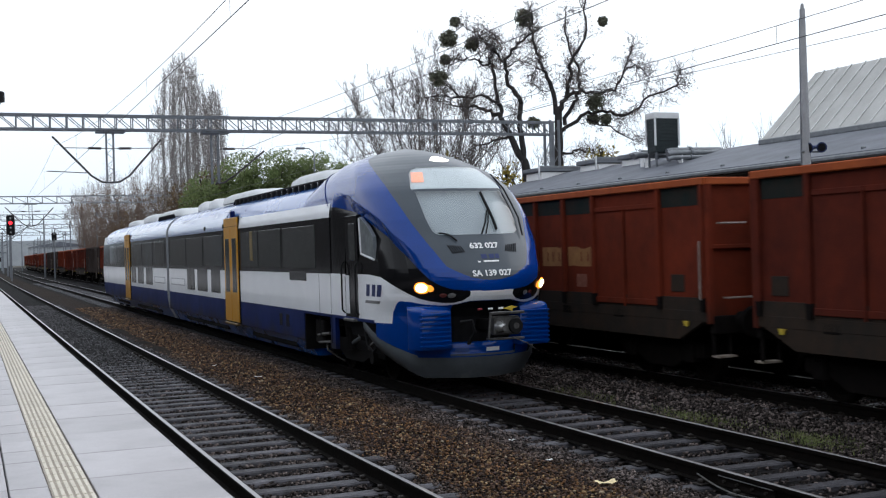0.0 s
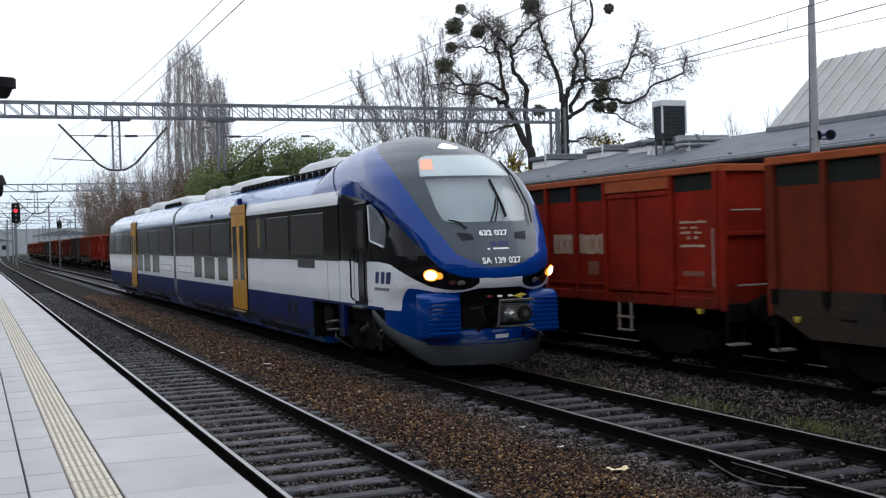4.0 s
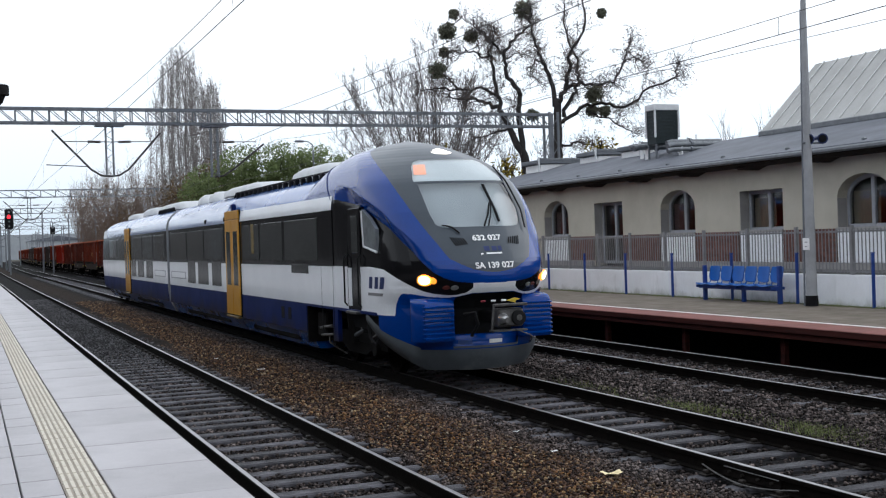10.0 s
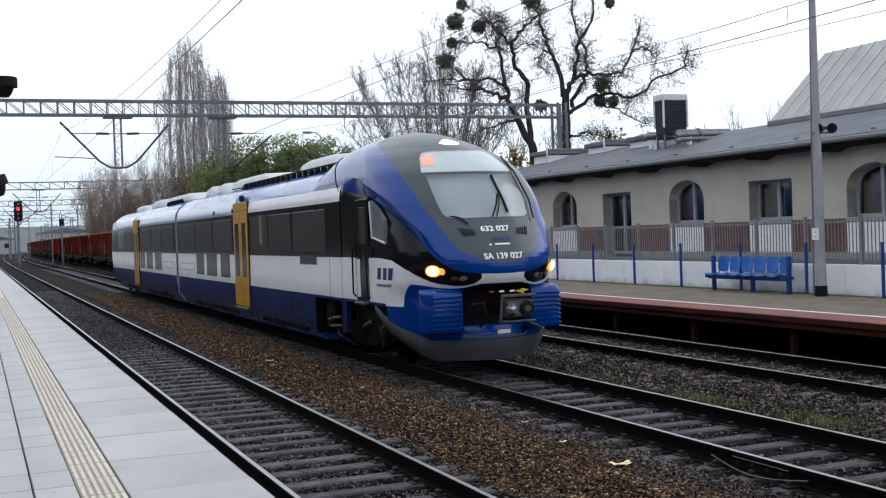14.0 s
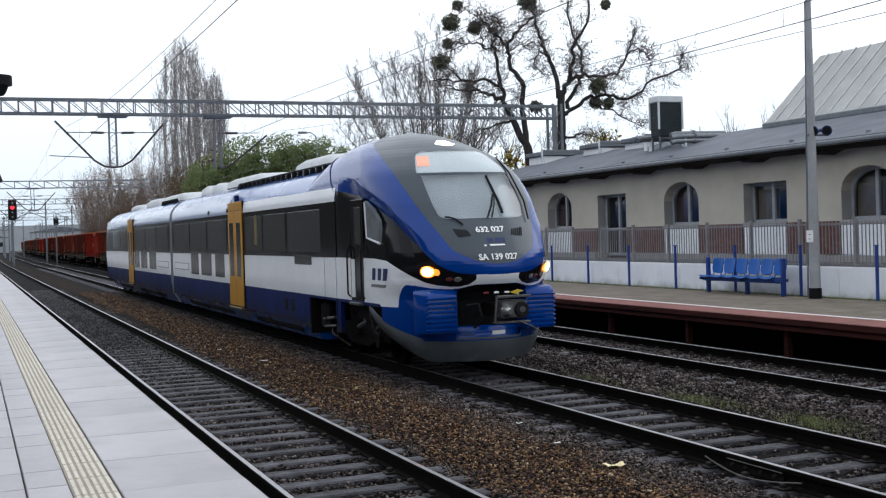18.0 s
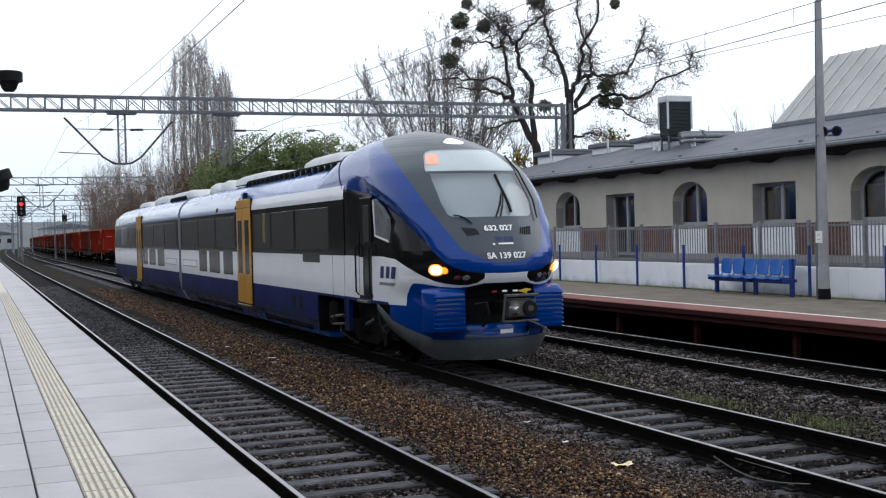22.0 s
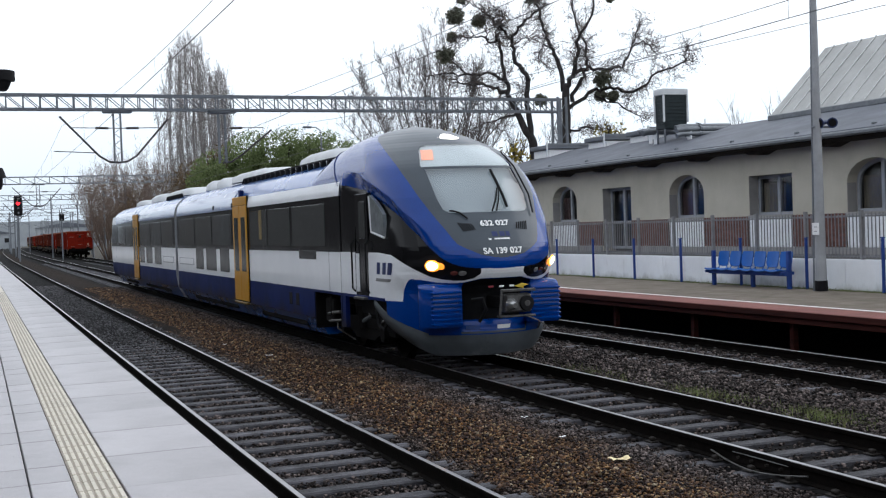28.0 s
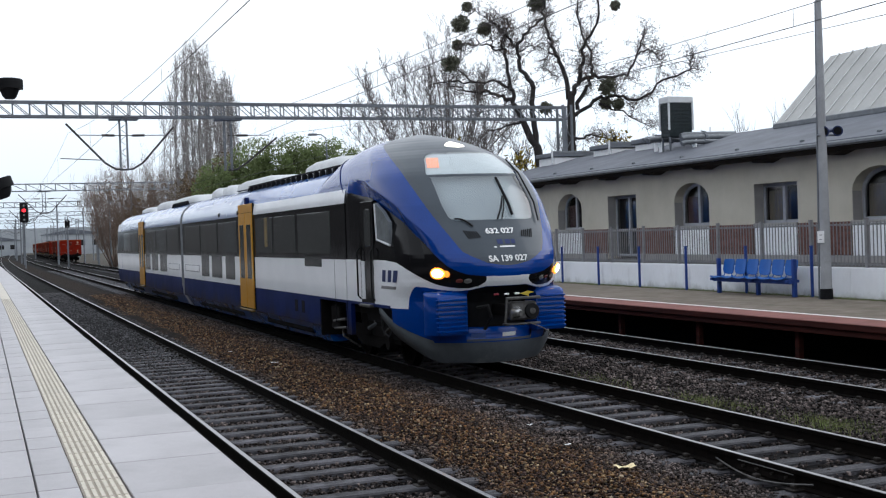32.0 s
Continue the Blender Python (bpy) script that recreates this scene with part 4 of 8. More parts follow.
def make_yard():
    g = Geo()
    g.box(FENCE_X + 0.05, WALL_X + 6, 6, 47, -0.42, YARD - 0.01)
    whole("yard", g, M["concrete_dark"], "paved yard between the fence and the building", "yard", kind="structure")
    w = thing("boundary_wall", "low white rendered wall under a grey picket fence", "wall", (FENCE_X, 30, 0.55), kind="structure")
    g = Geo()
    y = 6.0
    while y < 56:
        g.box(FENCE_X - 0.02, FENCE_X + 0.22, y + 0.003, y + 3.757, 0.40, 1.245, 0.008)
        y += 3.76
    part("wall_body", g, M["white_wall"], w, "white rendered wall with dirty foot")
    # picket fence panels
    proto = None
    for k in range(-6, 14):
        y0 = 26.25 + 1.88 * k
        if proto is None:
            proto = thing("fence_panel", "grey steel picket fence panel on the white wall", "fence", (FENCE_X + 0.1, 0, 1.245), group="fence panels")
            for zz in (1.30, 2.20):
                part("fence_rail", Geo().box(FENCE_X + 0.08, FENCE_X + 0.12, 0.04, 1.84, zz, zz + 0.045, 0.004), M["fence"], proto)
            part("fence_post", Geo().box(FENCE_X + 0.06, FENCE_X + 0.14, -0.04, 0.04, 1.245, 2.36, 0.006), M["fence"], proto)
            pk = Geo()
            pk.prism([(-0.010, 1.29), (0.010, 1.29), (0.010, 2.27), (0.0, 2.30), (-0.010, 2.27)], 0, FENCE_X + 0.06, FENCE_X + 0.078)
            pme = pk.mesh("picket", (FENCE_X + 0.1, 0, 1.245))
            pme.materials.append(M["fence"])
            for i in range(15):
                ob = new("picket", pme)
                ob.parent = proto
                ob.location = (0, 0.12 + i * 0.117, 0)
            proto.location = (FENCE_X + 0.1, y0, 1.245)
        else:
            copy_thing(proto, pose(FENCE_X + 0.1, y0, 1.245))


def make_bench():
    bx, y0, y1, z = 17.72, 22.34, 25.42, 0.55
    b = thing("station_bench", "blue bench of six moulded seats on steel legs", "bench", (bx, (y0 + y1) / 2, z))
    for y, w, top in ((y0 + 0.04, 0.10, 0.90), ((y0 + y1) / 2 - 0.12, 0.09, 0.40), (y1 - 0.04, 0.09, 0.90)):
        g = Geo()
        g.box(bx + 0.02, bx + 0.12, y - w / 2, y + w / 2, z, z + top, 0.012)
        part("leg", g, M["post_blue"], b, "dark blue steel leg")
        part("bracket", Geo().box(bx - 0.20, bx + 0.20, y - 0.03, y + 0.03, z + 0.34, z + 0.41, 0.01), M["post_blue"], b)
    part("beam", Geo().box(bx - 0.10, bx + 0.10, y0, y1, z + 0.31, z + 0.42, 0.01), M["post_blue"], b, "dark blue steel beam")
    n, pitch = 6, (y1 - y0 - 0.10) / 6
    seat = Geo()
    prof = [(-0.25, 0.415), (-0.235, 0.438), (-0.12, 0.425), (0.06, 0.415), (0.145, 0.43), (0.17, 0.50), (0.20, 0.62), (0.235, 0.80), (0.25, 0.875), (0.262, 0.88)]
    rows = []
    for px, pz in prof:
        rows.append([])
        for i in range(9):
            s = -1 + i / 4
            edge = 0.03 * s * s
            wid = (pitch / 2 - 0.012) * float(np.interp(pz, (0.41, 0.45, 0.52, 0.64, 0.78, 0.88), (0.97, 0.90, 0.80, 0.96, 0.96, 0.84)))
            rows[-1].append((bx + px - (edge if pz > 0.5 else 0), s * wid, z + pz + (edge if pz <= 0.5 else -0.12 * edge)))
    for lo, hi in ((0, 5), (5, 10)):
        front = rows[lo:hi]
        back = [[(x + 0.018, y, zz - 0.014) for x, y, zz in r] for r in front]
        seat.grid(front)
        seat.grid([r[::-1] for r in back])
        for a, c in ((front[0], back[0]), (front[-1], back[-1])):
            seat.grid([a, c])
        seat.grid([[r[0] for r in front], [r[0] for r in back]])
        seat.grid([[r[-1] for r in front], [r[-1] for r in back]])
    for q in (1, 7):
        a, c = rows[4][q], rows[5][q]
        seat.tube([a, ((a[0] + c[0]) / 2 + 0.01, (a[1] + c[1]) / 2, (a[2] + c[2]) / 2), c], 0.014, 6)
    sme = seat.mesh("seat", (bx, 0, z), smooth=40, mend=False)
    sme.materials.append(M["bench"])
    for i in range(n):
        ob = new("seat", sme)
        ob.parent = b
        ob.location = (0, y0 + 0.05 + pitch * (i + 0.5) - (y0 + y1) / 2, 0)


def make_platform_posts():
    proto = None
    for y in (39.6, 37.1, 34.65, 32.2, 29.75, 27.3, 24.6, 22.08, 19.6, 17.1):
        if proto is None:
            proto = thing("marker_post", "slim dark blue steel post on the old platform", "post", (18.06, y, 0.55), group="blue posts")
            part("shaft", Geo().box(18.03, 18.09, y - 0.03, y + 0.03, 0.55, 1.74, 0.008), M["post_blue"], proto)
            part("cap", Geo().box(18.02, 18.10, y - 0.04, y + 0.04, 1.735, 1.76, 0.008), M["post_blue"], proto)
        else:
            copy_thing(proto, pose(18.06, y, 0.55))


def make_pole():
    x, y, z = 17.77, 21.24, 0.55
    p = thing("speaker_pole", "tall tapered concrete pole with a white notice and horn loudspeakers", "pole", (x, y, z))
    part("shaft", Geo().tube([(x, y, z), (x, y, 4.0), (x - 0.0, y, 7.5)], [0.128, 0.095, 0.062], 14), M["pole"], p, "grey concrete shaft", smooth=50)
    part("tip", Geo().tube([(x, y, 7.5), (x, y, 7.62)], [0.05, 0.03], 8), M["pole"], p)
    part("base_band", Geo().tube([(x, y, z + 0.002), (x, y, z + 0.24)], [0.145, 0.138], 14), M["black"], p, "black painted foot")
    part("conduit", Geo().tube([(x - 0.10, y + 0.13, z), (x - 0.07, y + 0.11, 3.0), (x - 0.035, y + 0.055, 7.3)], 0.024, 6), M["steel_far"], p, "grey cable conduit")
    g = Geo()
    g.box(x - 0.135, x - 0.118, y - 0.12, y + 0.10, 1.83, 2.10, 0.003)
    n = part("notice", g, M["letter"], p, "white paper notice")
    for k, zz in enumerate((1.90, 2.0)):
        part("bar", Geo().box(x - 0.138, x - 0.1345, y - 0.06, y + 0.03, zz, zz + 0.015), M["fence"], n)
    g = Geo()
    g.box(x - 0.13, x + 0.45, y - 0.04, y + 0.04, 4.24, 4.28, 0.008)
    part("bracket", g, M["steel_far"], p)
    for xx, yy, tilt in ((x + 0.16, y - 0.06, 0.35), (x + 0.40, y - 0.10, -0.15)):
        g = Geo()
        a, d = Vector((xx, yy, 4.36)), Vector((-0.85, -0.5 + tilt, -0.12)).normalized()
        g.tube([a - d * 0.16, a - d * 0.02, a + d * 0.06, a + d * 0.13, a + d * 0.16], [0.045, 0.045, 0.06, 0.10, 0.12], 14)
        h = part("horn", g, M["horn_blue"], p, "dark blue horn loudspeaker", smooth=40)
        g = Geo()
        g.tube([a + d * 0.15, a + d * 0.163], [0.095, 0.088], 14)
        part("mouth", g, M["black"], h)


def make_roof_things():
    x, y, wx, wy = 22.8, 34.8, 0.46, 0.27
    c = thing("cooling_unit", "white-topped cooling unit with dark louvres on the low roof", "cooling unit", (x, y, 5.0))
    for sx in (-1, 1):
        for sy in (-1, 1):
            part("leg", Geo().box(x + sx * (wx - 0.04) - 0.03, x + sx * (wx - 0.04) + 0.03, y + sy * (wy - 0.04) - 0.03, y + sy * (wy - 0.04) + 0.03, 4.9, 5.75, 0.005), M["steel"], c)
    part("cabinet", Geo().box(x - wx, x + wx, y - wy, y + wy, 5.42, 6.62, 0.01), M["louvre"], c, "black louvred cabinet")
    part("cap", Geo().box(x - wx - 0.05, x + wx + 0.05, y - wy - 0.05, y + wy + 0.05, 6.60, 6.82, 0.02), M["roofgear"], c, "pale sheet-metal cap")
    for px, py in ((x - wx - 0.02, y - wy - 0.02), (x - wx - 0.02, y + wy + 0.02), (x + wx + 0.02, y - wy - 0.02)):
        part("corner_post", Geo().box(px - 0.03, px + 0.03, py - 0.03, py + 0.03, 5.66, 6.6, 0.005), M["roofgear"], c)
    for k in range(9):
        z = 5.46 + k * 0.125
        part("louvre", Geo().box(x - wx - 0.02, x - wx + 0.005, y - wy + 0.04, y + wy - 0.04, z, z + 0.018), M["louvre"], c)
        part("louvre", Geo().box(x - wx + 0.04, x + wx - 0.04, y - wy - 0.02, y - wy + 0.005, z, z + 0.018), M["louvre"], c)
    # roof lights: level lids that run back until the rising roof meets them
    for y, xf, xb, zl in ((45.13, 23.32, 25.6, 5.48), (41.25, 23.92, 25.8, 5.55), (37.65, 23.75, 25.4, 5.50)):
        s = thing("roof_light", "roof light box with a white cheek and a level grey lid", "roof light", (xf, y, 4.9), group="roof lights")
        zf = 4.38 + 0.26 * (xf - 20.3)
        part("cheek", Geo().prism([(xf, zf - 0.02), (xf + 2.2, zf + 0.5), (xf + 2.2, zl), (xf, zl)], 1, y, y + 1.5), M["letter"], s, "white box sides")
        part("lid", Geo().box(xf - 0.16, xb, y - 0.10, y + 1.6, zl + 0.02, zl + 0.20, 0.03), M["steel"], s, "grey sheet lid")
        part("front_board", Geo().box(xf - 0.20, xf - 0.14, y - 0.14, y - 0.06, zf - 0.02, zl + 0.32, 0.01), M["roofgear"], s)
        part("lid_lip", Geo().box(xf - 0.18, xb, y - 0.13, y - 0.09, zl + 0.18, zl + 0.27, 0.01), M["gutter"], s)
        for q in (1.75, 2.15):
            part("strut", Geo().tube([(xf + q, y - 0.4, zf + 0.26 * q - 0.02), (xf + q, y - 0.4, zf + 0.26 * q + 0.2)], 0.025, 6), M["letter"], s)
    d = thing("roof_ducts", "bundle of grey ventilation ducts on the low roof", "duct", (23.0, 34.0, 4.9))
    for k, (x0, x1, y, z, r) in enumerate(((22.2, 24.3, 33.6, 5.26, 0.11), (22.5, 24.7, 34.1, 5.40, 0.10), (22.0, 23.6, 33.3, 5.08, 0.08), (22.0, 24.0, 35.4, 5.34, 0.11), (22.3, 24.6, 36.2, 5.44, 0.09))):
        part("duct", Geo().tube([(x0, y, z), (x0 + 0.2, y, z + 0.05), (x1, y, z + 0.08)], r, 10), M["gutter"], d, "grey duct", smooth=40)
        part("duct_stand", Geo().box(x0 + 0.5, x0 + 0.55, y - 0.1, y + 0.1, 4.8, z, 0.005), M["letter"], d)
        part("duct_flange", Geo().tube([(x0 + 0.9, y, z + 0.06), (x0 + 0.98, y, z + 0.06)], r * 1.35, 10), M["steel"], d)


make_building()
make_yard()
make_bench()
make_platform_posts()
make_pole()
make_roof_things()


# ---- the goods train ----
WAGON_PITCH = 12.75


def rolled(t):
    """How far the goods train has rolled: it gains speed very slowly."""
    return 6.295 * t + 0.01334 * t * t


REAR_AT = -30.16


def make_wagon(paint, rim, label, seed, door_at=1, skirt=False, patch="wagon_text", dark_bay=False):
    """An open coal wagon, middle at y = 0: body, posts, doors, rims, bogies. door_at: the bay, from the rear, that holds the doors."""
    rnd = random.Random(seed)
    w = thing("open_wagon", label, "goods wagon", group="goods wagons")
    hl, hw, z0, z1 = 5.75, 1.45, 1.12, 3.20
    widths = [1.15] * 9
    widths[0] = 1.30
    widths[door_at] = 2.15
    scale = 2 * hl / sum(widths)
    bounds = [-hl]
    for q in widths:
        bounds.append(bounds[-1] + q * scale)

    def side(s, a, b):
        return min(s * a, s * b), max(s * a, s * b)
    for s in (-1, 1):
        part("side_wall", Geo().box(*side(s, 1.36, 1.40), -hl, hl, z0, z1), paint, w)
        part("top_rail", Geo().box(*side(s, 1.33, 1.48), -hl - 0.05, hl + 0.05, z1 - 0.02, z1 + 0.10, 0.015), rim, w, "orange-brown top rail")
        part("sole_bar", Geo().box(*side(s, 1.32, 1.43), -hl, hl, z0 - 0.08, z0 + 0.10, 0.012), M["wagon_grime"] if skirt else paint, w)
        if skirt:
            g = Geo()
            lo, hi = side(s, 1.34, 1.425)
            g.prism([(-hl, z0 - 0.02), (-hl, 1.42), (hl, 1.42), (hl, z0 - 0.02), (hl * 0.86, 0.74), (-hl * 0.86, 0.74)], 0, lo, hi)
            part("side_skirt", g, M["wagon_grime"], w, "grey grimy lower skirt")
            if s < 0:
                for y in (-3.1, -1.2, 0.6, 2.4, 4.2):
                    part("skirt_hole", Geo().box(-1.43, -1.424, y - 0.16, y + 0.16, 1.02, 1.16, 0.003), M["iron"], w)
        for k, y in enumerate(bounds):
            yy = min(max(y, -hl + 0.06), hl - 0.06)
            part("side_post", Geo().box(*side(s, 1.39, 1.478), yy - 0.05, yy + 0.05, 1.40 if skirt else z0 - 0.05, z1, 0.015), paint, w)
            if skirt and s < 0:
                part("post_foot", Geo().prism([(yy - 0.06, 1.42), (yy + 0.06, 1.42), (yy + 0.045, 1.20), (yy - 0.045, 1.20)], 0, -1.475, -1.42), M["iron"], w, "black post foot")
        for k in range(9):
            y0, y1 = bounds[k] + 0.05, bounds[k + 1] - 0.05
            if k == door_at:
                ym = (y0 + y1) / 2
                for a, b in ((y0 + 0.03, ym - 0.015), (ym + 0.015, y1 - 0.03)):
                    leaf = part("door_leaf", Geo().box(*side(s, 1.40, 1.43), a, b, z0 + 0.14, z1 - 0.24, 0.01), paint, w)
                    for za, zb in ((z1 - 0.32, z1 - 0.24), (z0 + 0.14, z0 + 0.24)):
                        part("door_frame", Geo().box(*side(s, 1.43, 1.455), a, b, za, zb, 0.008), paint, leaf)
                part("door_bar", Geo().rod((s * 1.465, ym, z0 + 0.1), (s * 1.465, ym, z1 - 0.3), 0.018, n=6), paint, w)
                if not skirt:
                    part("lintel", Geo().box(*side(s, 1.40, 1.465), y0, y1, z1 - 0.22, z1, 0.01), rim, w)
                continue
            if s > 0:
                continue
            if not skirt:
                part("lower_rib", Geo().box(-1.43, -1.40, y0, y1, z0 + 0.20, z0 + 0.25, 0.008), paint, w)
            part("top_band", Geo().box(-1.404, -1.395, y0, y1, z1 - 0.28 - 0.05 * rnd.random(), z1 - 0.02), M["wagon_band"], w, "dark band under the rail")
            if dark_bay and k == door_at - 1:
                part("dark_panel", Geo().box(-1.4045, -1.396, y0, y1, z0 + 0.2, z1 - 0.3), WAGON_RED[2], w, "dark grey repainted panel")
            nth = (k - door_at) if door_at < 4 else (door_at - k)
            if dark_bay:
                nth -= 2
            if nth in (1, 2, 3, 4) and patch:
                wide = (0.95, 0.86, 0.55, 0.50)[nth - 1] if not dark_bay else (0.55, 0.60, 0.95, 0.9)[nth - 1]
                ln = wide * (y1 - y0 - 0.1)
                yb = y0 + 0.08 if not dark_bay else y0 + 0.3 * (1 - wide) * (y1 - y0)
                n = 7
                poly = [(yb + ln * q / n, 1.90 + rnd.choice((0, 0, 0.015)) * (1 if 0 < q < n else 0)) for q in range(n + 1)]
                poly += [(yb + ln * q / n + 0.012, 2.27 - rnd.choice((0, 0, 0.02, 0.04)) * (1 if 0 < q < n else 0)) for q in range(n, -1, -1)]
                pt = part("lettering", Geo().prism(poly, 0, -1.4035, -1.397), M[patch], w, "faded pale painted patch")
                for q in range(1 + nth % 3):
                    ya = yb + ln * (0.15 + 0.28 * q)
                    part("bar", Geo().box(-1.4055, -1.403, ya, ya + 0.03, 1.99, 2.17), paint, pt)
                if nth == 1:
                    part("lettering", Geo().box(-1.4035, -1.397, y0 + 0.3, y0 + 0.68, 1.52, 1.76), M["wagon_faint"], w, "faint stencil")
            if (nth in (6, 7) and not skirt) or (k in (0, 8) and not skirt) or nth == -1 and dark_bay:
                zz = 2.40
                full = rnd.uniform(0.62, 0.72) * (y1 - y0 - 0.15)
                for j in range(5):
                    ln = full * rnd.choice((1.0, 1.0, 0.92, 0.8))
                    for q in range(6):
                        if rnd.random() < 0.9:
                            ya = y1 - 0.14 - full + full - ln * (q + 1) / 6
                            part("lettering", Geo().box(-1.4065, -1.397, ya + 0.008, ya + ln / 6 - 0.004, zz, zz + rnd.choice((0.03, 0.04, 0.045))), M["wagon_text"] if k == 0 else M["wagon_dim"], w, "faded pale lettering")
                    zz -= 0.085 if j < 3 else 0.13
                part("lettering", Geo().box(-1.4065, -1.397, y1 - 0.18 - full * 0.8, y1 - 0.18, 1.55, 1.63), M["wagon_faint"], w, "faint stencil")
            if skirt and k == (8 if dark_bay else 0):
                part("hatch", Geo().box(-1.415, -1.397, y1 - 0.62, y1 - 0.25, 1.5, 1.78, 0.006), M["wagon_grime"], w, "small dark hatch")
        if s < 0:
            ys = (bounds[door_at] + bounds[door_at + 1]) / 2 + 0.50
            for q in (-0.2, 0.2):
                part("step_rail", Geo().box(-1.43, -1.40, ys + q - 0.02, ys + q + 0.02, 0.55, z0), M["handrail"], w) if not skirt else None
            for zz in (0.55, 0.78) if not skirt else ():
                part("step", Geo().box(-1.46, -1.37, ys - 0.22, ys + 0.22, zz, zz + 0.03), M["handrail"], w, "pale steel step")
            if not skirt or dark_bay:
                yw = bounds[6] - 0.55
                ring = [(-1.445, yw + 0.15 * math.cos(q), 0.90 + 0.15 * math.sin(q)) for q in np.linspace(0, 2 * math.pi, 17)]
                part("brake_wheel", Geo().tube(ring, 0.012, 6), M["coupler"], w, "grey hand brake wheel")
                part("brake_spindle", Geo().rod((-1.44, yw, 0.88), (-1.0, yw, 0.88), 0.025, n=6), M["iron"], w)
        for y in (-5.2, 5.2):
            part("tie_hook", Geo().prism([(y - 0.07, z0 - 0.08), (y + 0.07, z0 - 0.08), (y + 0.03, z0 - 0.16), (y - 0.03, z0 - 0.16)], 0, *side(s, 1.40, 1.46)), M["yellow_paint"], w, "yellow tie hook")
    for s in (-1, 1):
        y = s * hl

        def deep(b):
            return min(y, y + s * b), max(y, y + s * b)
        part("end_wall", Geo().box(-1.40, 1.40, *deep(-0.04), z0, z1), paint, w)
        part("end_rail", Geo().box(-1.45, 1.45, *deep(0.10), z1 - 0.02, z1 + 0.095, 0.012), rim, w)
        for x in (-1.40, -0.45, 0.45, 1.40):
            part("end_post", Geo().box(x - 0.05, x + 0.05, *deep(0.10), z0 - 0.1, z1, 0.012), paint, w)
        part("end_rib", Geo().box(-1.40, 1.40, *deep(0.06), 2.18, 2.25, 0.012), paint, w)
        part("head_stock", Geo().box(-1.38, 1.38, *deep(0.12), 0.86, z0 + 0.02, 0.012), M["iron"], w, "black head stock")
        for x, zz in ((-1.0, 2.58), (0.02, 2.85), (1.0, 2.58), (-0.92, 1.42), (0.0, 1.66), (0.92, 1.42)):
            part("grab_iron", Geo().tube([(x - 0.24, y + s * 0.06, zz), (x - 0.24, y + s * 0.13, zz), (x + 0.24, y + s * 0.13, zz), (x + 0.24, y + s * 0.06, zz)], 0.016, 5), M["handrail"], w, "pale grab iron")
        if s < 0:
            part("hand_rail", Geo().tube([(-1.46, y - s * 0.10, 1.40), (-1.51, y - s * 0.06, 1.40), (-1.51, y - s * 0.06, 2.3), (-1.46, y - s * 0.10, 2.3)], 0.014, 5), M["handrail"], w, "pale corner handrail")
        for x in (-0.875, 0.875):
            buf = part("buffer", Geo().tube([(x, y + s * 0.1, 1.05), (x, y + s * 0.38, 1.05)], [0.15, 0.12], 14), M["iron"], w, "black buffer", smooth=40)
            part("buffer_head", Geo().tube([(x, y + s * 0.38, 1.05), (x, y + s * 0.41, 1.05), (x, y + s * 0.45, 1.05)], [0.10, 0.25, 0.22], 16), M["iron"], buf, smooth=40)
        part("coupling", Geo().tube([(0, y + s * 0.1, 1.03), (0, y + s * 0.3, 1.0), (0, y + s * 0.42, 0.8), (0, y + s * 0.36, 0.6)], 0.035, 6), M["iron"], w)
        part("hose", Geo().tube([(0.35, y + s * 0.1, 0.95), (0.36, y + s * 0.26, 0.75), (0.35, y + s * 0.24, 0.45)], 0.025, 6), M["seal"], w)
        part("foot_step", Geo().box(-1.36, -1.02, *deep(0.18), 0.50, 0.53), M["handrail"], w, "pale foot step")
        for x in (-1.34, -1.04):
            part("step_hanger", Geo().box(x - 0.015, x + 0.015, *deep(0.06), 0.5, 0.9), M["iron"], w)
        part("stencil", Geo().box(0.85, 1.10, *sorted((y + s * 0.001, y + s * 0.004)), 2.72, 3.0), M["wagon_text"], w, "pale stencilled square")
        part("stencil", Geo().box(0.85, 1.0, *sorted((y + s * 0.001, y + s * 0.004)), 1.5, 1.75), M["wagon_text"], w, "pale stencilled mark")
        part("plate", Geo().box(-0.18, 0.10, *sorted((y + s * 0.001, y + s * 0.012)), 2.48, 2.74), M["wagon_grime"], w, "dark plate")
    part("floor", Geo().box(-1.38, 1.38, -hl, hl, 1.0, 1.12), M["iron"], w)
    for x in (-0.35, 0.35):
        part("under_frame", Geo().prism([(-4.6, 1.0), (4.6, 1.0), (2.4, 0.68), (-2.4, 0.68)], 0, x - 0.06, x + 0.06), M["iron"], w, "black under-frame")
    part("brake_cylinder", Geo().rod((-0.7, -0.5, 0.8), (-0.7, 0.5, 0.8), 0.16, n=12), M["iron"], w)
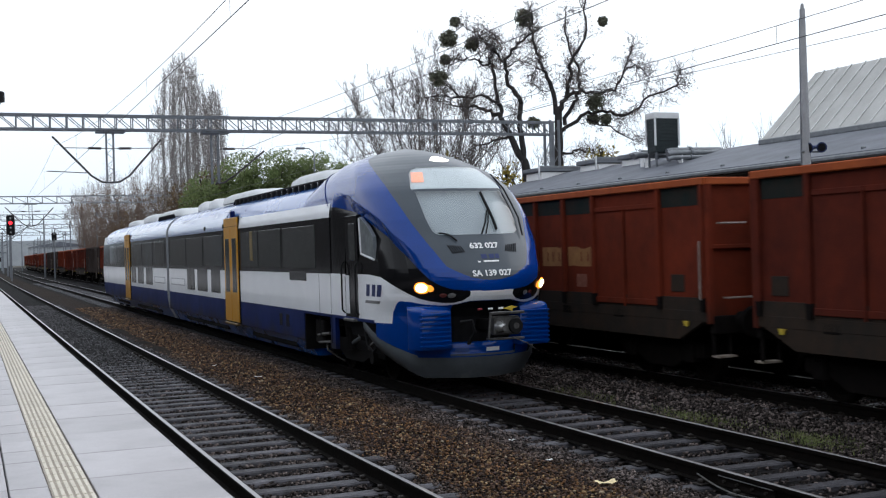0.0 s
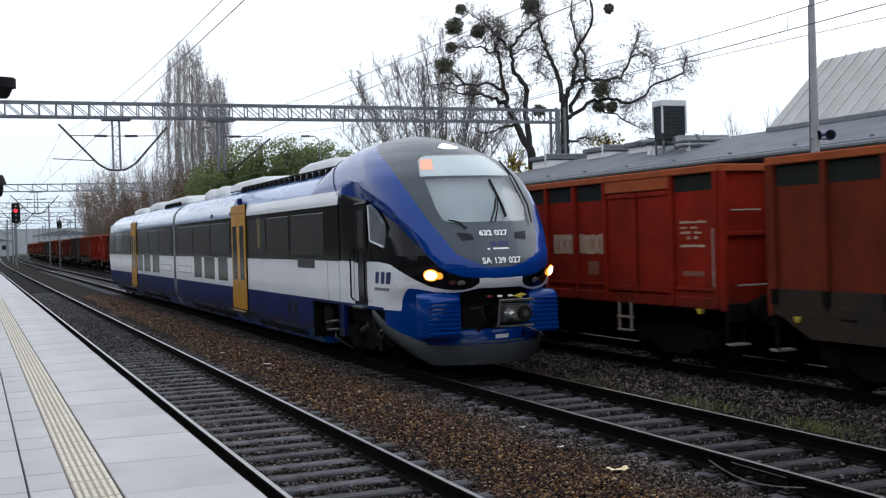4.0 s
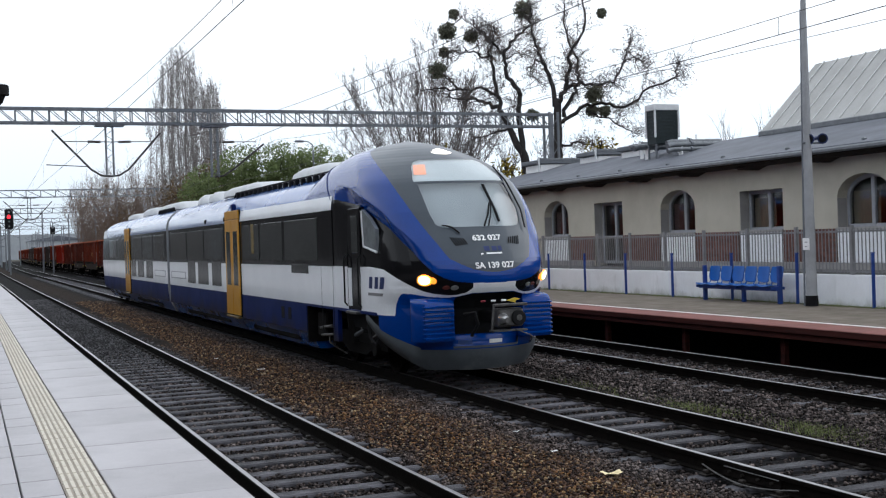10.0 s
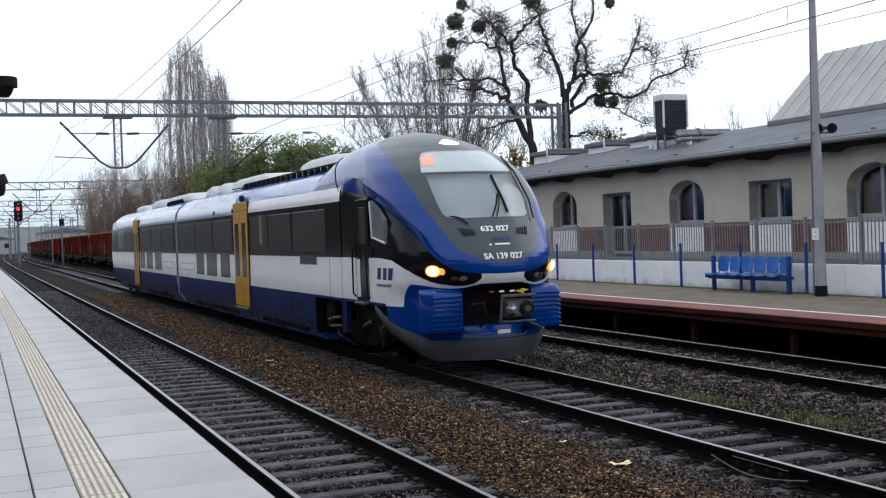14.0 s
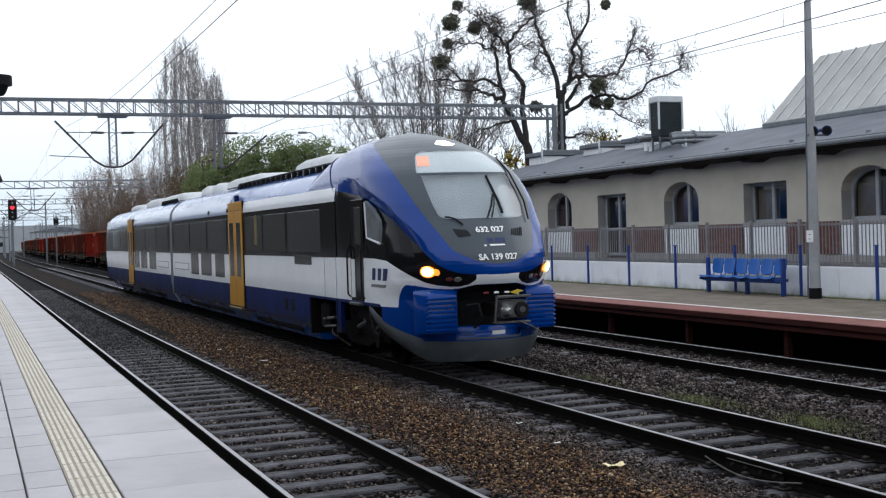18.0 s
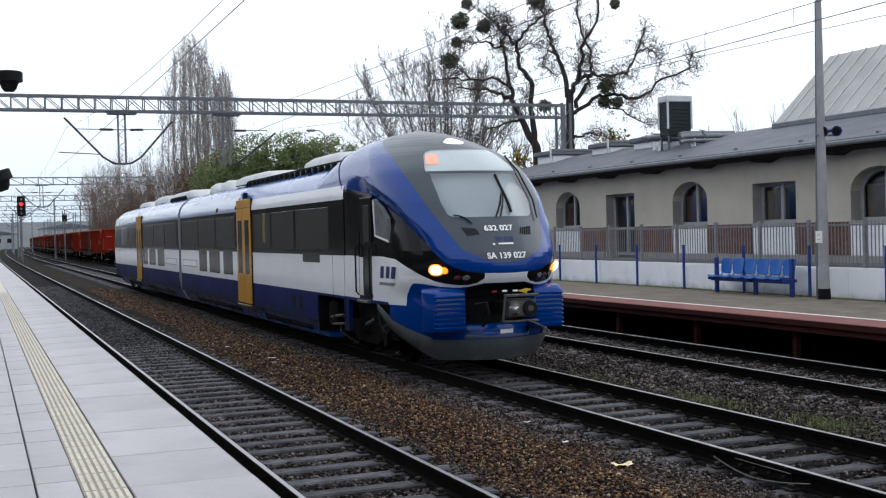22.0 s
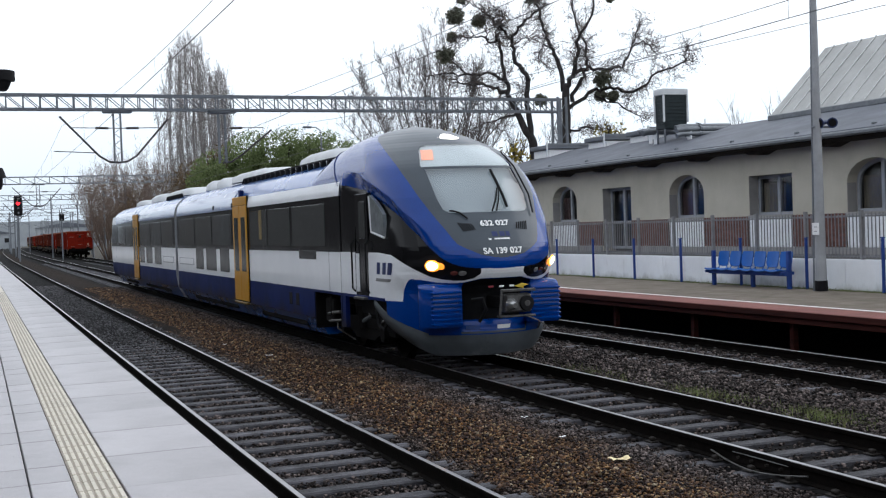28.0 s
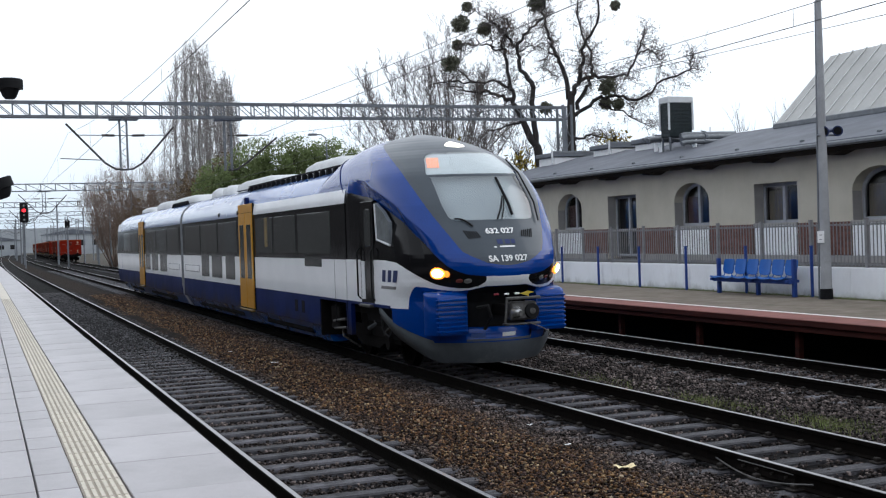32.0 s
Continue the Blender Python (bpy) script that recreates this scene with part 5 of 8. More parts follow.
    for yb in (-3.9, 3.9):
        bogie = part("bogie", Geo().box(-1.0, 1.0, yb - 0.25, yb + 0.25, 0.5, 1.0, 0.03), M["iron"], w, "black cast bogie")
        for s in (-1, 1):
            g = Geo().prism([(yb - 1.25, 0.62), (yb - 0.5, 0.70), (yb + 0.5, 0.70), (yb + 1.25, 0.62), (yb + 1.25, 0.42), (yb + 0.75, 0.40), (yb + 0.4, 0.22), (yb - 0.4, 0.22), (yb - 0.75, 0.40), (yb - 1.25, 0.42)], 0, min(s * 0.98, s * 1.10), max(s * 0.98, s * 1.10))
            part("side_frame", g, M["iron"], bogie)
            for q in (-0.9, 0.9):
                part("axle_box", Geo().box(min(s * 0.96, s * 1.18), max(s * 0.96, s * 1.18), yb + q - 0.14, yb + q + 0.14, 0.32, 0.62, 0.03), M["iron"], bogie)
        for q in (-0.9, 0.9):
            wh = new("wheelset", wheelset_mesh())
            wh.parent = bogie
            wh.location = (0, yb + q, 0.46)
            BASE[wh] = (0, 0, 0)
    return w


M["wagon_faint"] = mat("wagon_faint", (0.26, 0.11, 0.075), (0.17, 0.06, 0.04), 0.8, scale=9, spec=0.1)
M["wagon_dim"] = mat("wagon_dim", (0.33, 0.17, 0.115), (0.22, 0.085, 0.055), 0.8, scale=9, spec=0.1)
WHEEL = {}


def wheelset_mesh():
    if "m" not in WHEEL:
        g = Geo()
        half = [(0.0, 0.07), (0.66, 0.075), (0.675, 0.14), (0.69, 0.36), (0.68, 0.40), (0.68, 0.485), (0.71, 0.485), (0.72, 0.462), (0.815, 0.455), (0.815, 0.39), (0.77, 0.36), (0.76, 0.16), (0.84, 0.12), (0.85, 0.075), (1.02, 0.07)]
        prof = [(-x, r) for x, r in half[:0:-1]] + half
        rows = [[(x, r * math.cos(q), r * math.sin(q)) for q in np.linspace(0, 2 * math.pi, 25)] for x, r in prof]
        g.grid(rows)
        WHEEL["m"] = g.mesh("wheelset", smooth=40)
        WHEEL["m"].materials.append(M["rail"])
    return WHEEL["m"]


def make_goods_train():
    protos = [
        make_wagon(WAGON_RED[0], M["wagon_rim"], "bright red open coal wagon with pale lettering", 1),
        make_wagon(WAGON_RED[3], M["wagon_rim"], "worn rust-brown open coal wagon with yellowish lettering", 2, 1, True, "wagon_patch"),
        make_wagon(WAGON_RED[1], M["wagon_rim"], "dirty brown open coal wagon with a grimy skirt", 3, 7, True, "wagon_patch", True),
        make_wagon(WAGON_RED[2], WAGON_RED[2], "dark grey-brown open coal wagon", 4, 1, False, ""),
        make_wagon(WAGON_RED[1], M["wagon_rim"], "dull brown open coal wagon with pale lettering", 5),
    ]
    order = [0, 1, 0, 2, 1, 4, 1, 2, 4, 0, 1, 3, 2, 4, 1, 3, 3, 2, 1, 4, 2, 1, 4, 2, 1, 4]
    train, used = [], set()
    for k, o in enumerate(order):
        m = pose(T3, REAR_AT + WAGON_PITCH * k, 0)
        if o in used:
            train.append(copy_thing(protos[o], m))
        else:
            used.add(o)
            protos[o].matrix_basis = m
            train.append(protos[o])
    return train


goods_train = make_goods_train()


def motions():
    """The goods train rolls away down the line; the wheels of the wagons that pass near turn."""
    for k, w in enumerate(goods_train):
        rows = []
        for i in range(33):
            t = 1.0 * i
            y = REAR_AT + WAGON_PITCH * k + rolled(t)
            rows.append((t, pose(T3 + bend(y), y, 0, 0, 0, -math.degrees(math.atan(max(0.0, y - 110.0) / 8000.0)))))
        walk(w, rows)
        if k < 5:
            for b in [c for c in w.children if c.name.startswith("bogie")]:
                for wh in [q for q in b.children if q.name.startswith("wheelset")]:
                    px, py, pz = wh.location
                    walk(wh, [(0.1 * i, pose(px, py, pz, -math.degrees(rolled(0.1 * i) / 0.46) % 360)) for i in range(321)])


# ---- the blue railcar ----
NOSE_Z = (0.15, 0.55, 0.9, 1.28, 1.50, 1.65, 1.87, 2.31, 2.54, 3.0, 3.4, 3.7, 3.85, 4.0, 4.12, 4.22)
NOSE_Y = (17.25, 17.14, 17.12, 17.06, 16.84, 16.78, 16.80, 17.10, 17.31, 17.66, 18.02, 18.46, 18.82, 19.28, 19.8, 20.6)
WIDE_Z = (0.15, 0.55, 0.9, 3.02, 3.36, 3.68, 3.94, 4.10, 4.19, 4.22)
WIDE_X = (1.15, 1.38, 1.44, 1.44, 1.40, 1.25, 1.0, 0.66, 0.30, 0.02)
ROOF_Z = (0.15, 0.55, 0.9, 3.02, 3.26, 3.52, 3.67, 3.765, 3.81, 3.83)
ROOF_X = (1.15, 1.38, 1.44, 1.44, 1.40, 1.22, 0.95, 0.62, 0.27, 0.02)
CAB_TOP, CAB_END = 4.22, 20.9


def rounded_curve(zs, vs, reach):
    """The same curve with its corners rounded off."""
    fine = np.linspace(zs[0], zs[-1], 401)
    v = np.interp(fine, zs, vs)
    k = int(reach / (fine[1] - fine[0]))
    hump = np.hanning(2 * k + 3)[1:-1]
    v = np.convolve(np.pad(v, k, mode="reflect", reflect_type="odd"), hump / hump.sum(), mode="valid")
    pick = np.linspace(0, 400, 65).astype(int)
    return tuple(fine[pick].tolist()), tuple(v[pick].tolist())


NOSE_Z, NOSE_Y = rounded_curve(NOSE_Z, NOSE_Y, 0.14)
WIDE_Z, WIDE_X = rounded_curve(WIDE_Z, WIDE_X, 0.18)
ROOF_Z, ROOF_X = rounded_curve(ROOF_Z, ROOF_X, 0.15)


def nose(s, z, out=0.0):
    """The cab's shell: s = 0 at the middle of the front, 1 where the side begins, 2 at the end of the cab; z the height."""
    yf = np.interp(z, NOSE_Z, NOSE_Y)
    hw = np.interp(z, WIDE_Z, WIDE_X) + out
    p = np.interp(z, (1.6, 2.0, 2.8, 3.3, 3.8), (2.0, 2.5, 2.7, 2.3, 1.7))
    yf = yf - out
    deep = np.minimum(1.55, CAB_END - yf - 0.05)
    a = np.clip(np.abs(s), 0, 1) * (math.pi / 2)
    x = hw * np.sin(a) ** (2 / p)
    y = yf + deep * (1 - np.cos(a) ** (2 / p))
    y = y + np.clip(np.abs(s) - 1, 0, 1) * (CAB_END - yf - deep)
    return np.stack([T2 + np.sign(s) * x, y, z + 0 * s], -1)


def sheet_parts(shell, classes, flip=False):
    """Cut a fine sheet of points into one mesh for every class of its cells."""
    h, w, _ = shell.shape
    out = {}
    idx = np.arange(h * w).reshape(h, w)
    quads = np.stack([idx[:-1, :-1], idx[:-1, 1:], idx[1:, 1:], idx[1:, :-1]], -1)
    if flip:
        quads = quads[..., ::-1]
    pts = shell.reshape(-1, 3)
    for c in np.unique(classes):
        if c < 0:
            continue
        q = quads[classes == c]
        used, inv = np.unique(q.reshape(-1), return_inverse=True)
        g = Geo()
        g.v = [tuple(p) for p in pts[used].tolist()]
        g.f = [tuple(f) for f in inv.reshape(-1, 4).tolist()]
        out[int(c)] = g
    return out


def section():
    """The half section of the body above the sills, outwards in x and up; its roof is lower than the cab's hood."""
    return [(x, z) for z, x in zip(ROOF_Z, ROOF_X)][1:]


def side_patch(y0, y1, z0, z1, out, n=1):
    """A strip that follows the body's left side between two heights."""
    zs = [z0] + [z for z in ROOF_Z if z0 < z < z1] + [z1]
    g = Geo()
    g.grid([[(T2 - float(np.interp(z, ROOF_Z, ROOF_X)) - out, y, z) for z in zs] for y in np.linspace(y0, y1, n + 1)])
    return g


def side_panel(y0, y1, z0, z1, out, thick=0.02):
    """A closed flat panel on the vertical left side."""
    return Geo().box(T2 - 1.44 - out, T2 - 1.44 - out + thick, y0, y1, z0, z1, 0.004)


def text(name, body, size, material, parent, at, rot, label=""):
    cu = bpy.data.curves.new(name, "FONT")
    cu.body = body
    cu.size = size
    cu.extrude = 0.003
    cu.offset = size * 0.025
    cu.align_x, cu.align_y = "CENTER", "CENTER"
    tmp = bpy.data.objects.new(name, cu)
    scene.collection.objects.link(tmp)
    dg = bpy.context.evaluated_depsgraph_get()
    me = bpy.data.meshes.new_from_object(tmp.evaluated_get(dg))
    bpy.data.objects.remove(tmp)
    me.materials.clear()
    me.materials.append(material)
    ob = new(name, me)
    ob.parent = parent
    b = BASE[parent]
    ob.matrix_local = Matrix.Translation((at[0] - b[0], at[1] - b[1], at[2] - b[2])) @ rot
    BASE[ob] = b
    return tagged(ob, label)


def on_nose(s, z, out):
    """A place on the shell and the turn that lays writing on it."""
    p = Vector(nose(np.array(s * 1.0), np.array(z * 1.0)).tolist())
    du = Vector(nose(np.array(s + 0.02), np.array(z * 1.0)).tolist()) - Vector(nose(np.array(s - 0.02), np.array(z * 1.0)).tolist())
    dz = Vector(nose(np.array(s * 1.0), np.array(z + 0.03)).tolist()) - Vector(nose(np.array(s * 1.0), np.array(z - 0.03)).tolist())
    x = du.normalized()
    nrm = x.cross(dz).normalized()
    y = nrm.cross(x)
    m = Matrix((x, y, nrm)).transposed().to_4x4()
    return p + nrm * out, m


def rim_line(a):
    """The height of the blue shell's lower edge along the cab."""
    return np.interp(a, (0, 0.17, 0.285, 0.36, 0.43, 0.50, 0.575, 0.66, 0.745, 0.86, 0.98, 1.21, 1.8, 2), (1.62, 1.63, 1.66, 1.72, 1.81, 1.97, 2.16, 2.31, 2.53, 2.69, 2.84, 3.0, 3.13, 3.14))


def make_railcar():
    t = thing("railcar", "blue, silver and black two-car diesel railcar with yellow doors", "train", (T2, 38, 0))
    # --- cab shell, cut along its paint lines
    s = np.concatenate([-np.linspace(2, 1, 110)[:-1], np.linspace(-1, 1, 560), np.linspace(1, 2, 40)[1:]])
    z = np.concatenate([np.linspace(0.55, 3.3, 340), np.linspace(3.3, CAB_TOP, 110)[1:]])
    S, Z = np.meshgrid(s, z)
    # a crease over the cab's side window
    line = rim_line(np.abs(S))
    fold = np.clip(1 - (Z - line) / 0.30, 0, 1) * np.clip(1 - (line - Z) / 1.1, 0, 1) * np.interp(np.abs(S), (0.42, 0.62, 1.3, 1.9), (0, 1, 1, 0))
    shell = nose(S, Z, -0.11 * fold)
    A, H = np.abs(S[:-1, :-1] + S[1:, 1:]) / 2, (Z[:-1, :-1] + Z[1:, 1:]) / 2
    grey = np.interp(H, (1.79, 1.80, 1.84, 1.94, 2.03, 2.22, 2.38, 2.56, 2.81, 3.09, 3.38, 3.69, 3.88, 4.05, 4.22), (0, 0.05, 0.13, 0.21, 0.27, 0.312, 0.35, 0.387, 0.443, 0.51, 0.585, 0.68, 0.74, 0.80, 0.9))
    rim = rim_line(A)
    low = np.interp(A, (0, 0.22, 0.275, 0.35, 0.435, 0.525, 0.625, 0.73, 0.83, 0.94, 1.135, 2), (1.47, 1.47, 1.44, 1.445, 1.47, 1.51, 1.59, 1.69, 1.78, 1.87, 1.905, 1.905))
    foot = np.interp(A, (0, 0.16, 0.27, 0.35, 0.47, 0.61, 0.69, 0.706, 0.714, 0.72, 2), (1.47, 1.465, 1.41, 1.40, 1.42, 1.465, 1.475, 1.45, 1.40, 1.10, 1.12))
    gw = np.interp(H, (2.53, 2.56, 2.60, 2.9, 3.25, 3.29, 3.34, 3.6, 3.68, 3.72), (0.23, 0.265, 0.28, 0.305, 0.34, 0.36, 0.378, 0.378, 0.36, 0.31))
    c = np.full(A.shape, 4)
    c[H > low] = 3
    c[(H > low) & (A < 0.165 + np.clip(1.55 - H, 0, 1) * 0.6) & (H < rim)] = 4
    c[H > rim] = 0
    c[(A < grey) & (H > 1.79)] = 1
    c[(A < gw) & (H > 2.53) & (H < 3.72)] = 2
    c[H < foot] = 5
    c[(A > 0.52) & (H < 0.58 + 0.735 * (A - 0.52)) & (H < 1.09)] = -1
    c[(A < 0.272) & (H > 0.57) & (H < foot - 0.008)] = -1
    Y = (shell[:-1, :-1, 1] + shell[1:, 1:, 1]) / 2
    c[(Y > 19.31) & (Y < 20.05) & (S[:-1, :-1] < -1) & (H > 1.13) & (H < 2.95)] = -1
    c[(Y > 18.45) & (A > 0.9) & (H < 1.09)] = -1
    kinds = {0: ("cab_shell", "blue", "glossy deep blue cab shell"), 1: ("front_mask", "mask", "dark grey front mask"), 3: ("side_glazing", "glass_dark", "black glazed cab side and lamp surround"),
             4: ("white_band", "silver", "silver-white swoosh"), 5: ("lower_front", "blue", "blue lower front")}
    parts = sheet_parts(shell, c)
    for k, (nm, m, lab) in kinds.items():
        part(nm, parts[k], M[m], t, lab, smooth=True, mend=False)
    # windscreen: clear pane, pale blind and a cab sheet paled for the reflected sky behind
    scr = part("windscreen", parts[2], M["screen"], t, "large raked windscreen reflecting the sky", smooth=True, mend=False)
    scr.visible_shadow = False
    g = Geo()
    ss = np.linspace(-0.39, 0.39, 30)
    g.grid([[tuple(p) for p in nose(ss, np.full(30, zz), -0.05).tolist()] for zz in np.linspace(3.32, 3.74, 8)])
    part("roller_blind", g, M["blind"], scr, "pale roller blind", smooth=True, mend=False)
    g = Geo()
    g.grid([[tuple(p) for p in nose(ss, np.full(30, zz), -0.16).tolist()] for zz in np.linspace(2.5, 3.36, 12)])
    part("cab_back", g, M["cab_sky_grey"], scr, "grey cab interior, paled for the sky's reflection", smooth=True, mend=False)
    g = Geo()
    g.grid([[tuple(p) for p in nose(np.linspace(-0.362, 0.362, 30), np.full(30, zz), 0.004).tolist()] for zz in np.linspace(3.275, 3.315, 2)])
    part("screen_bar", g, M["mask"], scr, "", smooth=True, mend=False)
    g = Geo()
    g.grid([[tuple(p) for p in nose(np.linspace(-0.365, -0.265, 8), np.full(8, zz), -0.03).tolist()] for zz in np.linspace(3.44, 3.63, 6)])
    part("destination_display", g, M["amber"], scr, "orange lit destination display", mend=False)
    # inner skin whose black colour stands in for the shade in the recesses
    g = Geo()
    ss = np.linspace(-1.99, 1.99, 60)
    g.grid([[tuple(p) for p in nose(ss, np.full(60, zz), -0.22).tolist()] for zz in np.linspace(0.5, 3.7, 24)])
    part("inner_skin", g, M["black"], t, "black skin that paints the recess shade behind the front", mend=False)
    # body of the two cars
    ring = section()
    full = [(T2 - x, zz) for x, zz in ring] + [(T2 + x, zz) for x, zz in ring[::-1]]
    hood = Geo()
    rows = []
    for k in range(17):
        u = k / 16
        w = u ** 2.2
        half = [(x0 + (x1 - x0) * w, max(1.09, z0 + (z1 - z0) * w)) for z0, x0, z1, x1 in zip(WIDE_Z, WIDE_X, ROOF_Z, ROOF_X)][1:]
        rows.append([(T2 - x, CAB_END + (22.86 - CAB_END) * u, z) for x, z in half] + [(T2 + x, CAB_END + (22.86 - CAB_END) * u, z) for x, z in half[::-1]])
    hood.grid(rows)
    part("hood", hood, M["blue"], t, "blue hood sloping back to the roof", smooth=35, mend=False)
    seam = []
    for j in range(len(rows[0])):
        z = rows[4][j][2]
        u = min(1.0, max(0.02, 0.03 + (z - 3.1) / 0.8 * 0.55))
        lo, f = int(u * 16), u * 16 - int(u * 16)
        q = Vector(rows[lo][j]).lerp(Vector(rows[min(16, lo + 1)][j]), f)
        if z > 3.1:
            seam.append(q + Vector((-0.004 if q.x < T2 else 0.004, 0, 0.004)))
    part("hood_seam", Geo().tube(seam, 0.010, 4), M["blue_dark"], t)
    for nm, y0, y1, sec in (("front_car_body", 22.85, 39.72, full), ("rear_car_body", 40.18, 58.0, full)):
        g = Geo()
        g.prism(sec, 1, y0 + 0.01, y1)
        part(nm, g, M["roof_blue"], t, "blue car body", smooth=35)
    # rear cab, plainly rounded
    g = Geo()
    rs = np.linspace(-2, 2, 60)
    rows = []
    for zz in np.linspace(0.55, CAB_TOP, 40):
        p = nose(rs, np.full(60, zz))
        p[:, 2] = np.where(p[:, 2] > 3.02, 3.02 + (p[:, 2] - 3.02) * 0.675, p[:, 2])
        p[:, 1] = 58.0 + (CAB_END - p[:, 1]) * 0.75
        rows.append([tuple(q) for q in p.tolist()])
    g.grid(rows)
    part("rear_cab", g, M["roof_blue"], t, "rounded rear cab", smooth=True)
    for zz0, zz1, m, nm in ((1.13, 1.9, "silver", "rear_white_band"), (1.9, 2.95, "glass_dark", "rear_glazing"), (2.95, 3.3, "silver", "rear_roof_band"), (0.56, 1.13, "blue_dark", "rear_skirt")):
        rows = []
        for zz in np.linspace(zz0, zz1, 6):
            p = nose(np.linspace(-1.99, -0.5, 40), np.full(40, zz), 0.012)
            p[:, 1] = 58.0 + (CAB_END - p[:, 1]) * 0.75
            rows.append([tuple(q) for q in p.tolist()])
        g = Geo()
        g.grid(rows)
        part(nm, g, M[m], t, smooth=True, mend=False)
    # livery bands along the side
    for y0, y1 in ((CAB_END, 39.72), (40.18, 58.0)):
        dy = (28.74, 30.42) if y0 < 30 else (49.62, 51.2)
        for a, b in ((y0, dy[0] - 0.01), (dy[1] + 0.01, y1)):
            # Past the first door the pale colour paints sky mirrored in the blue roof.
            part("roof_band", side_patch(a, b, 2.955, 3.215 if y0 < 30 and a < 29 else 3.42, 0.016), M["silver"] if a < 28 else M["roof_sky_pale"], t, "silver-white band under the roof" if a < 28 else "blue roof side, paled by painted sky reflection")
            part("window_band", side_panel(a, b, 1.90, 2.955, 0.014), M["glass_dark"], t, "black glazed window band")
            part("white_side", side_panel(a, b, 1.135, 1.90, 0.010), M["silver"], t, "silver-white side band")
            part("skirt", side_panel(max(a, 22.85), b, 0.555, 1.135, 0.006), M["blue_dark"], t, "dark blue skirt")
    part("skirt_post", side_panel(20.72, 21.02, 0.50, 1.13, 0.004, 0.08), M["blue_dark"], t, "dark blue skirt post")
    part("bulkhead", Geo().box(T2 - 1.435, T2 + 1.435, 22.80, 22.849, 0.35, 1.08), M["bogie"], t)
    part("skirt_edge", side_panel(18.5, 22.85, 1.085, 1.14, 0.008), M["blue_dark"], t)
    # windows set in the band
    for a, b in ((21.9, 24.4), (24.6, 26.6), (26.75, 28.5), (30.8, 33.4), (33.6, 36.2), (36.4, 39.3), (40.6, 43.2), (43.4, 46.0), (46.2, 49.2), (51.6, 54.0), (54.2, 57.0)):
        part("window", side_panel(a, b, 2.0, 2.84, 0.019), M["side_pane"], t, "dark tinted side window")
    # low windows by the entrances
    for a, b in ((31.2, 32.45), (33.0, 34.55), (35.0, 36.25), (43.5, 45.2), (45.8, 47.5), (48.0, 49.35)):
        part("low_window", side_panel(a, b, 1.275, 1.92, 0.017), M["low_glass"], t, "low tinted window by the entrance")
    for y0, y1 in ((36.65, 39.4), (40.6, 43.1)):
        part("silver_panel", side_panel(y0, y1, 1.37, 1.60, 0.014), M["frame_grey"], t, "grey recessed side panel")
        part("panel_face", side_panel(y0 + 0.12, y1 - 0.12, 1.40, 1.57, 0.017), M["silver"], t)
    part("window_notch", side_panel(22.6, 23.9, 1.74, 1.92, 0.017), M["low_glass"], t)
    for y in (20.93, 21.7):
        part("panel_gap", side_panel(y - 0.008, y + 0.008, 0.6, 1.9, 0.0125), M["seal"], t)
    # Handrail inside the car, drawn as a dim yellow panel on the glass.
    part("route_display", side_panel(27.25, 27.55, 2.15, 2.85, 0.021), M["yellow_dim"], t, "dim yellow handrail behind the glass")
    # passenger doors
    for y0, y1 in ((28.75, 30.41), (49.63, 51.19)):
        ym = (y0 + y1) / 2
        d = part("entrance_frame", Geo().box(T2 - 1.468, T2 - 1.42, y0, y1, 0.56, 3.26, 0.01), M["seal"], t, "black door surround")
        for a, b in ((y0 + 0.02, ym - 0.012), (ym + 0.012, y1 - 0.02)):
            lf = part("door_leaf", Geo().box(T2 - 1.492, T2 - 1.466, a, b, 0.60, 3.02, 0.01), M["yellow"], d, "yellow sliding door leaf")
            BASE[lf] = BASE[t]
            part("door_glass", Geo().box(T2 - 1.497, T2 - 1.491, a + 0.16, b - 0.16, 1.35, 2.72, 0.003), M["low_glass"], d, "tall dark door window")
        part("door_header", Geo().box(T2 - 1.488, T2 - 1.43, y0 + 0.02, y1 - 0.02, 3.03, 3.25, 0.012), M["yellow"], d, "yellow header above the doors")
        part("step", Geo().box(T2 - 1.53, T2 - 1.44, y0 + 0.1, y1 - 0.1, 0.52, 0.57, 0.01), M["yellow_dim"], d)
    # gap between the cars
    g = Geo()
    for k in range(7):
        y = 39.74 + k * 0.065
        g.prism([(T2 - x * 0.95, zz) for x, zz in ring[1:]] + [(T2 + x * 0.95, zz) for x, zz in ring[1:][::-1]], 1, y, y + 0.04)
    part("gangway_bellows", g, M["seal"], t, "grey folded gangway")
    for y in (39.70, 40.16):
        g = Geo()
        g.prism([(T2 - x - 0.012, zz) for x, zz in ring] + [(T2 + x + 0.012, zz) for x, zz in ring[::-1]], 1, y, y + 0.04)
        part("end_ring", g, M["frame_grey"], t, "grey ring round the car end", smooth=35)
    # cab door, window, handrails
    dr = part("cab_door", Geo().box(T2 - 1.43, T2 - 1.40, 19.33, 20.02, 1.13, 2.94, 0.01), M["glass_dark"], t, "black cab door")
    part("cab_door_window", Geo().box(T2 - 1.437, T2 - 1.43, 19.45, 19.80, 2.15, 2.80, 0.003), M["side_pane"], dr, "dark cab door window")
    part("door_lower", Geo().box(T2 - 1.44, T2 - 1.43, 19.84, 20.03, 1.20, 1.88, 0.003), M["silver"], dr, "white panel beside the door")
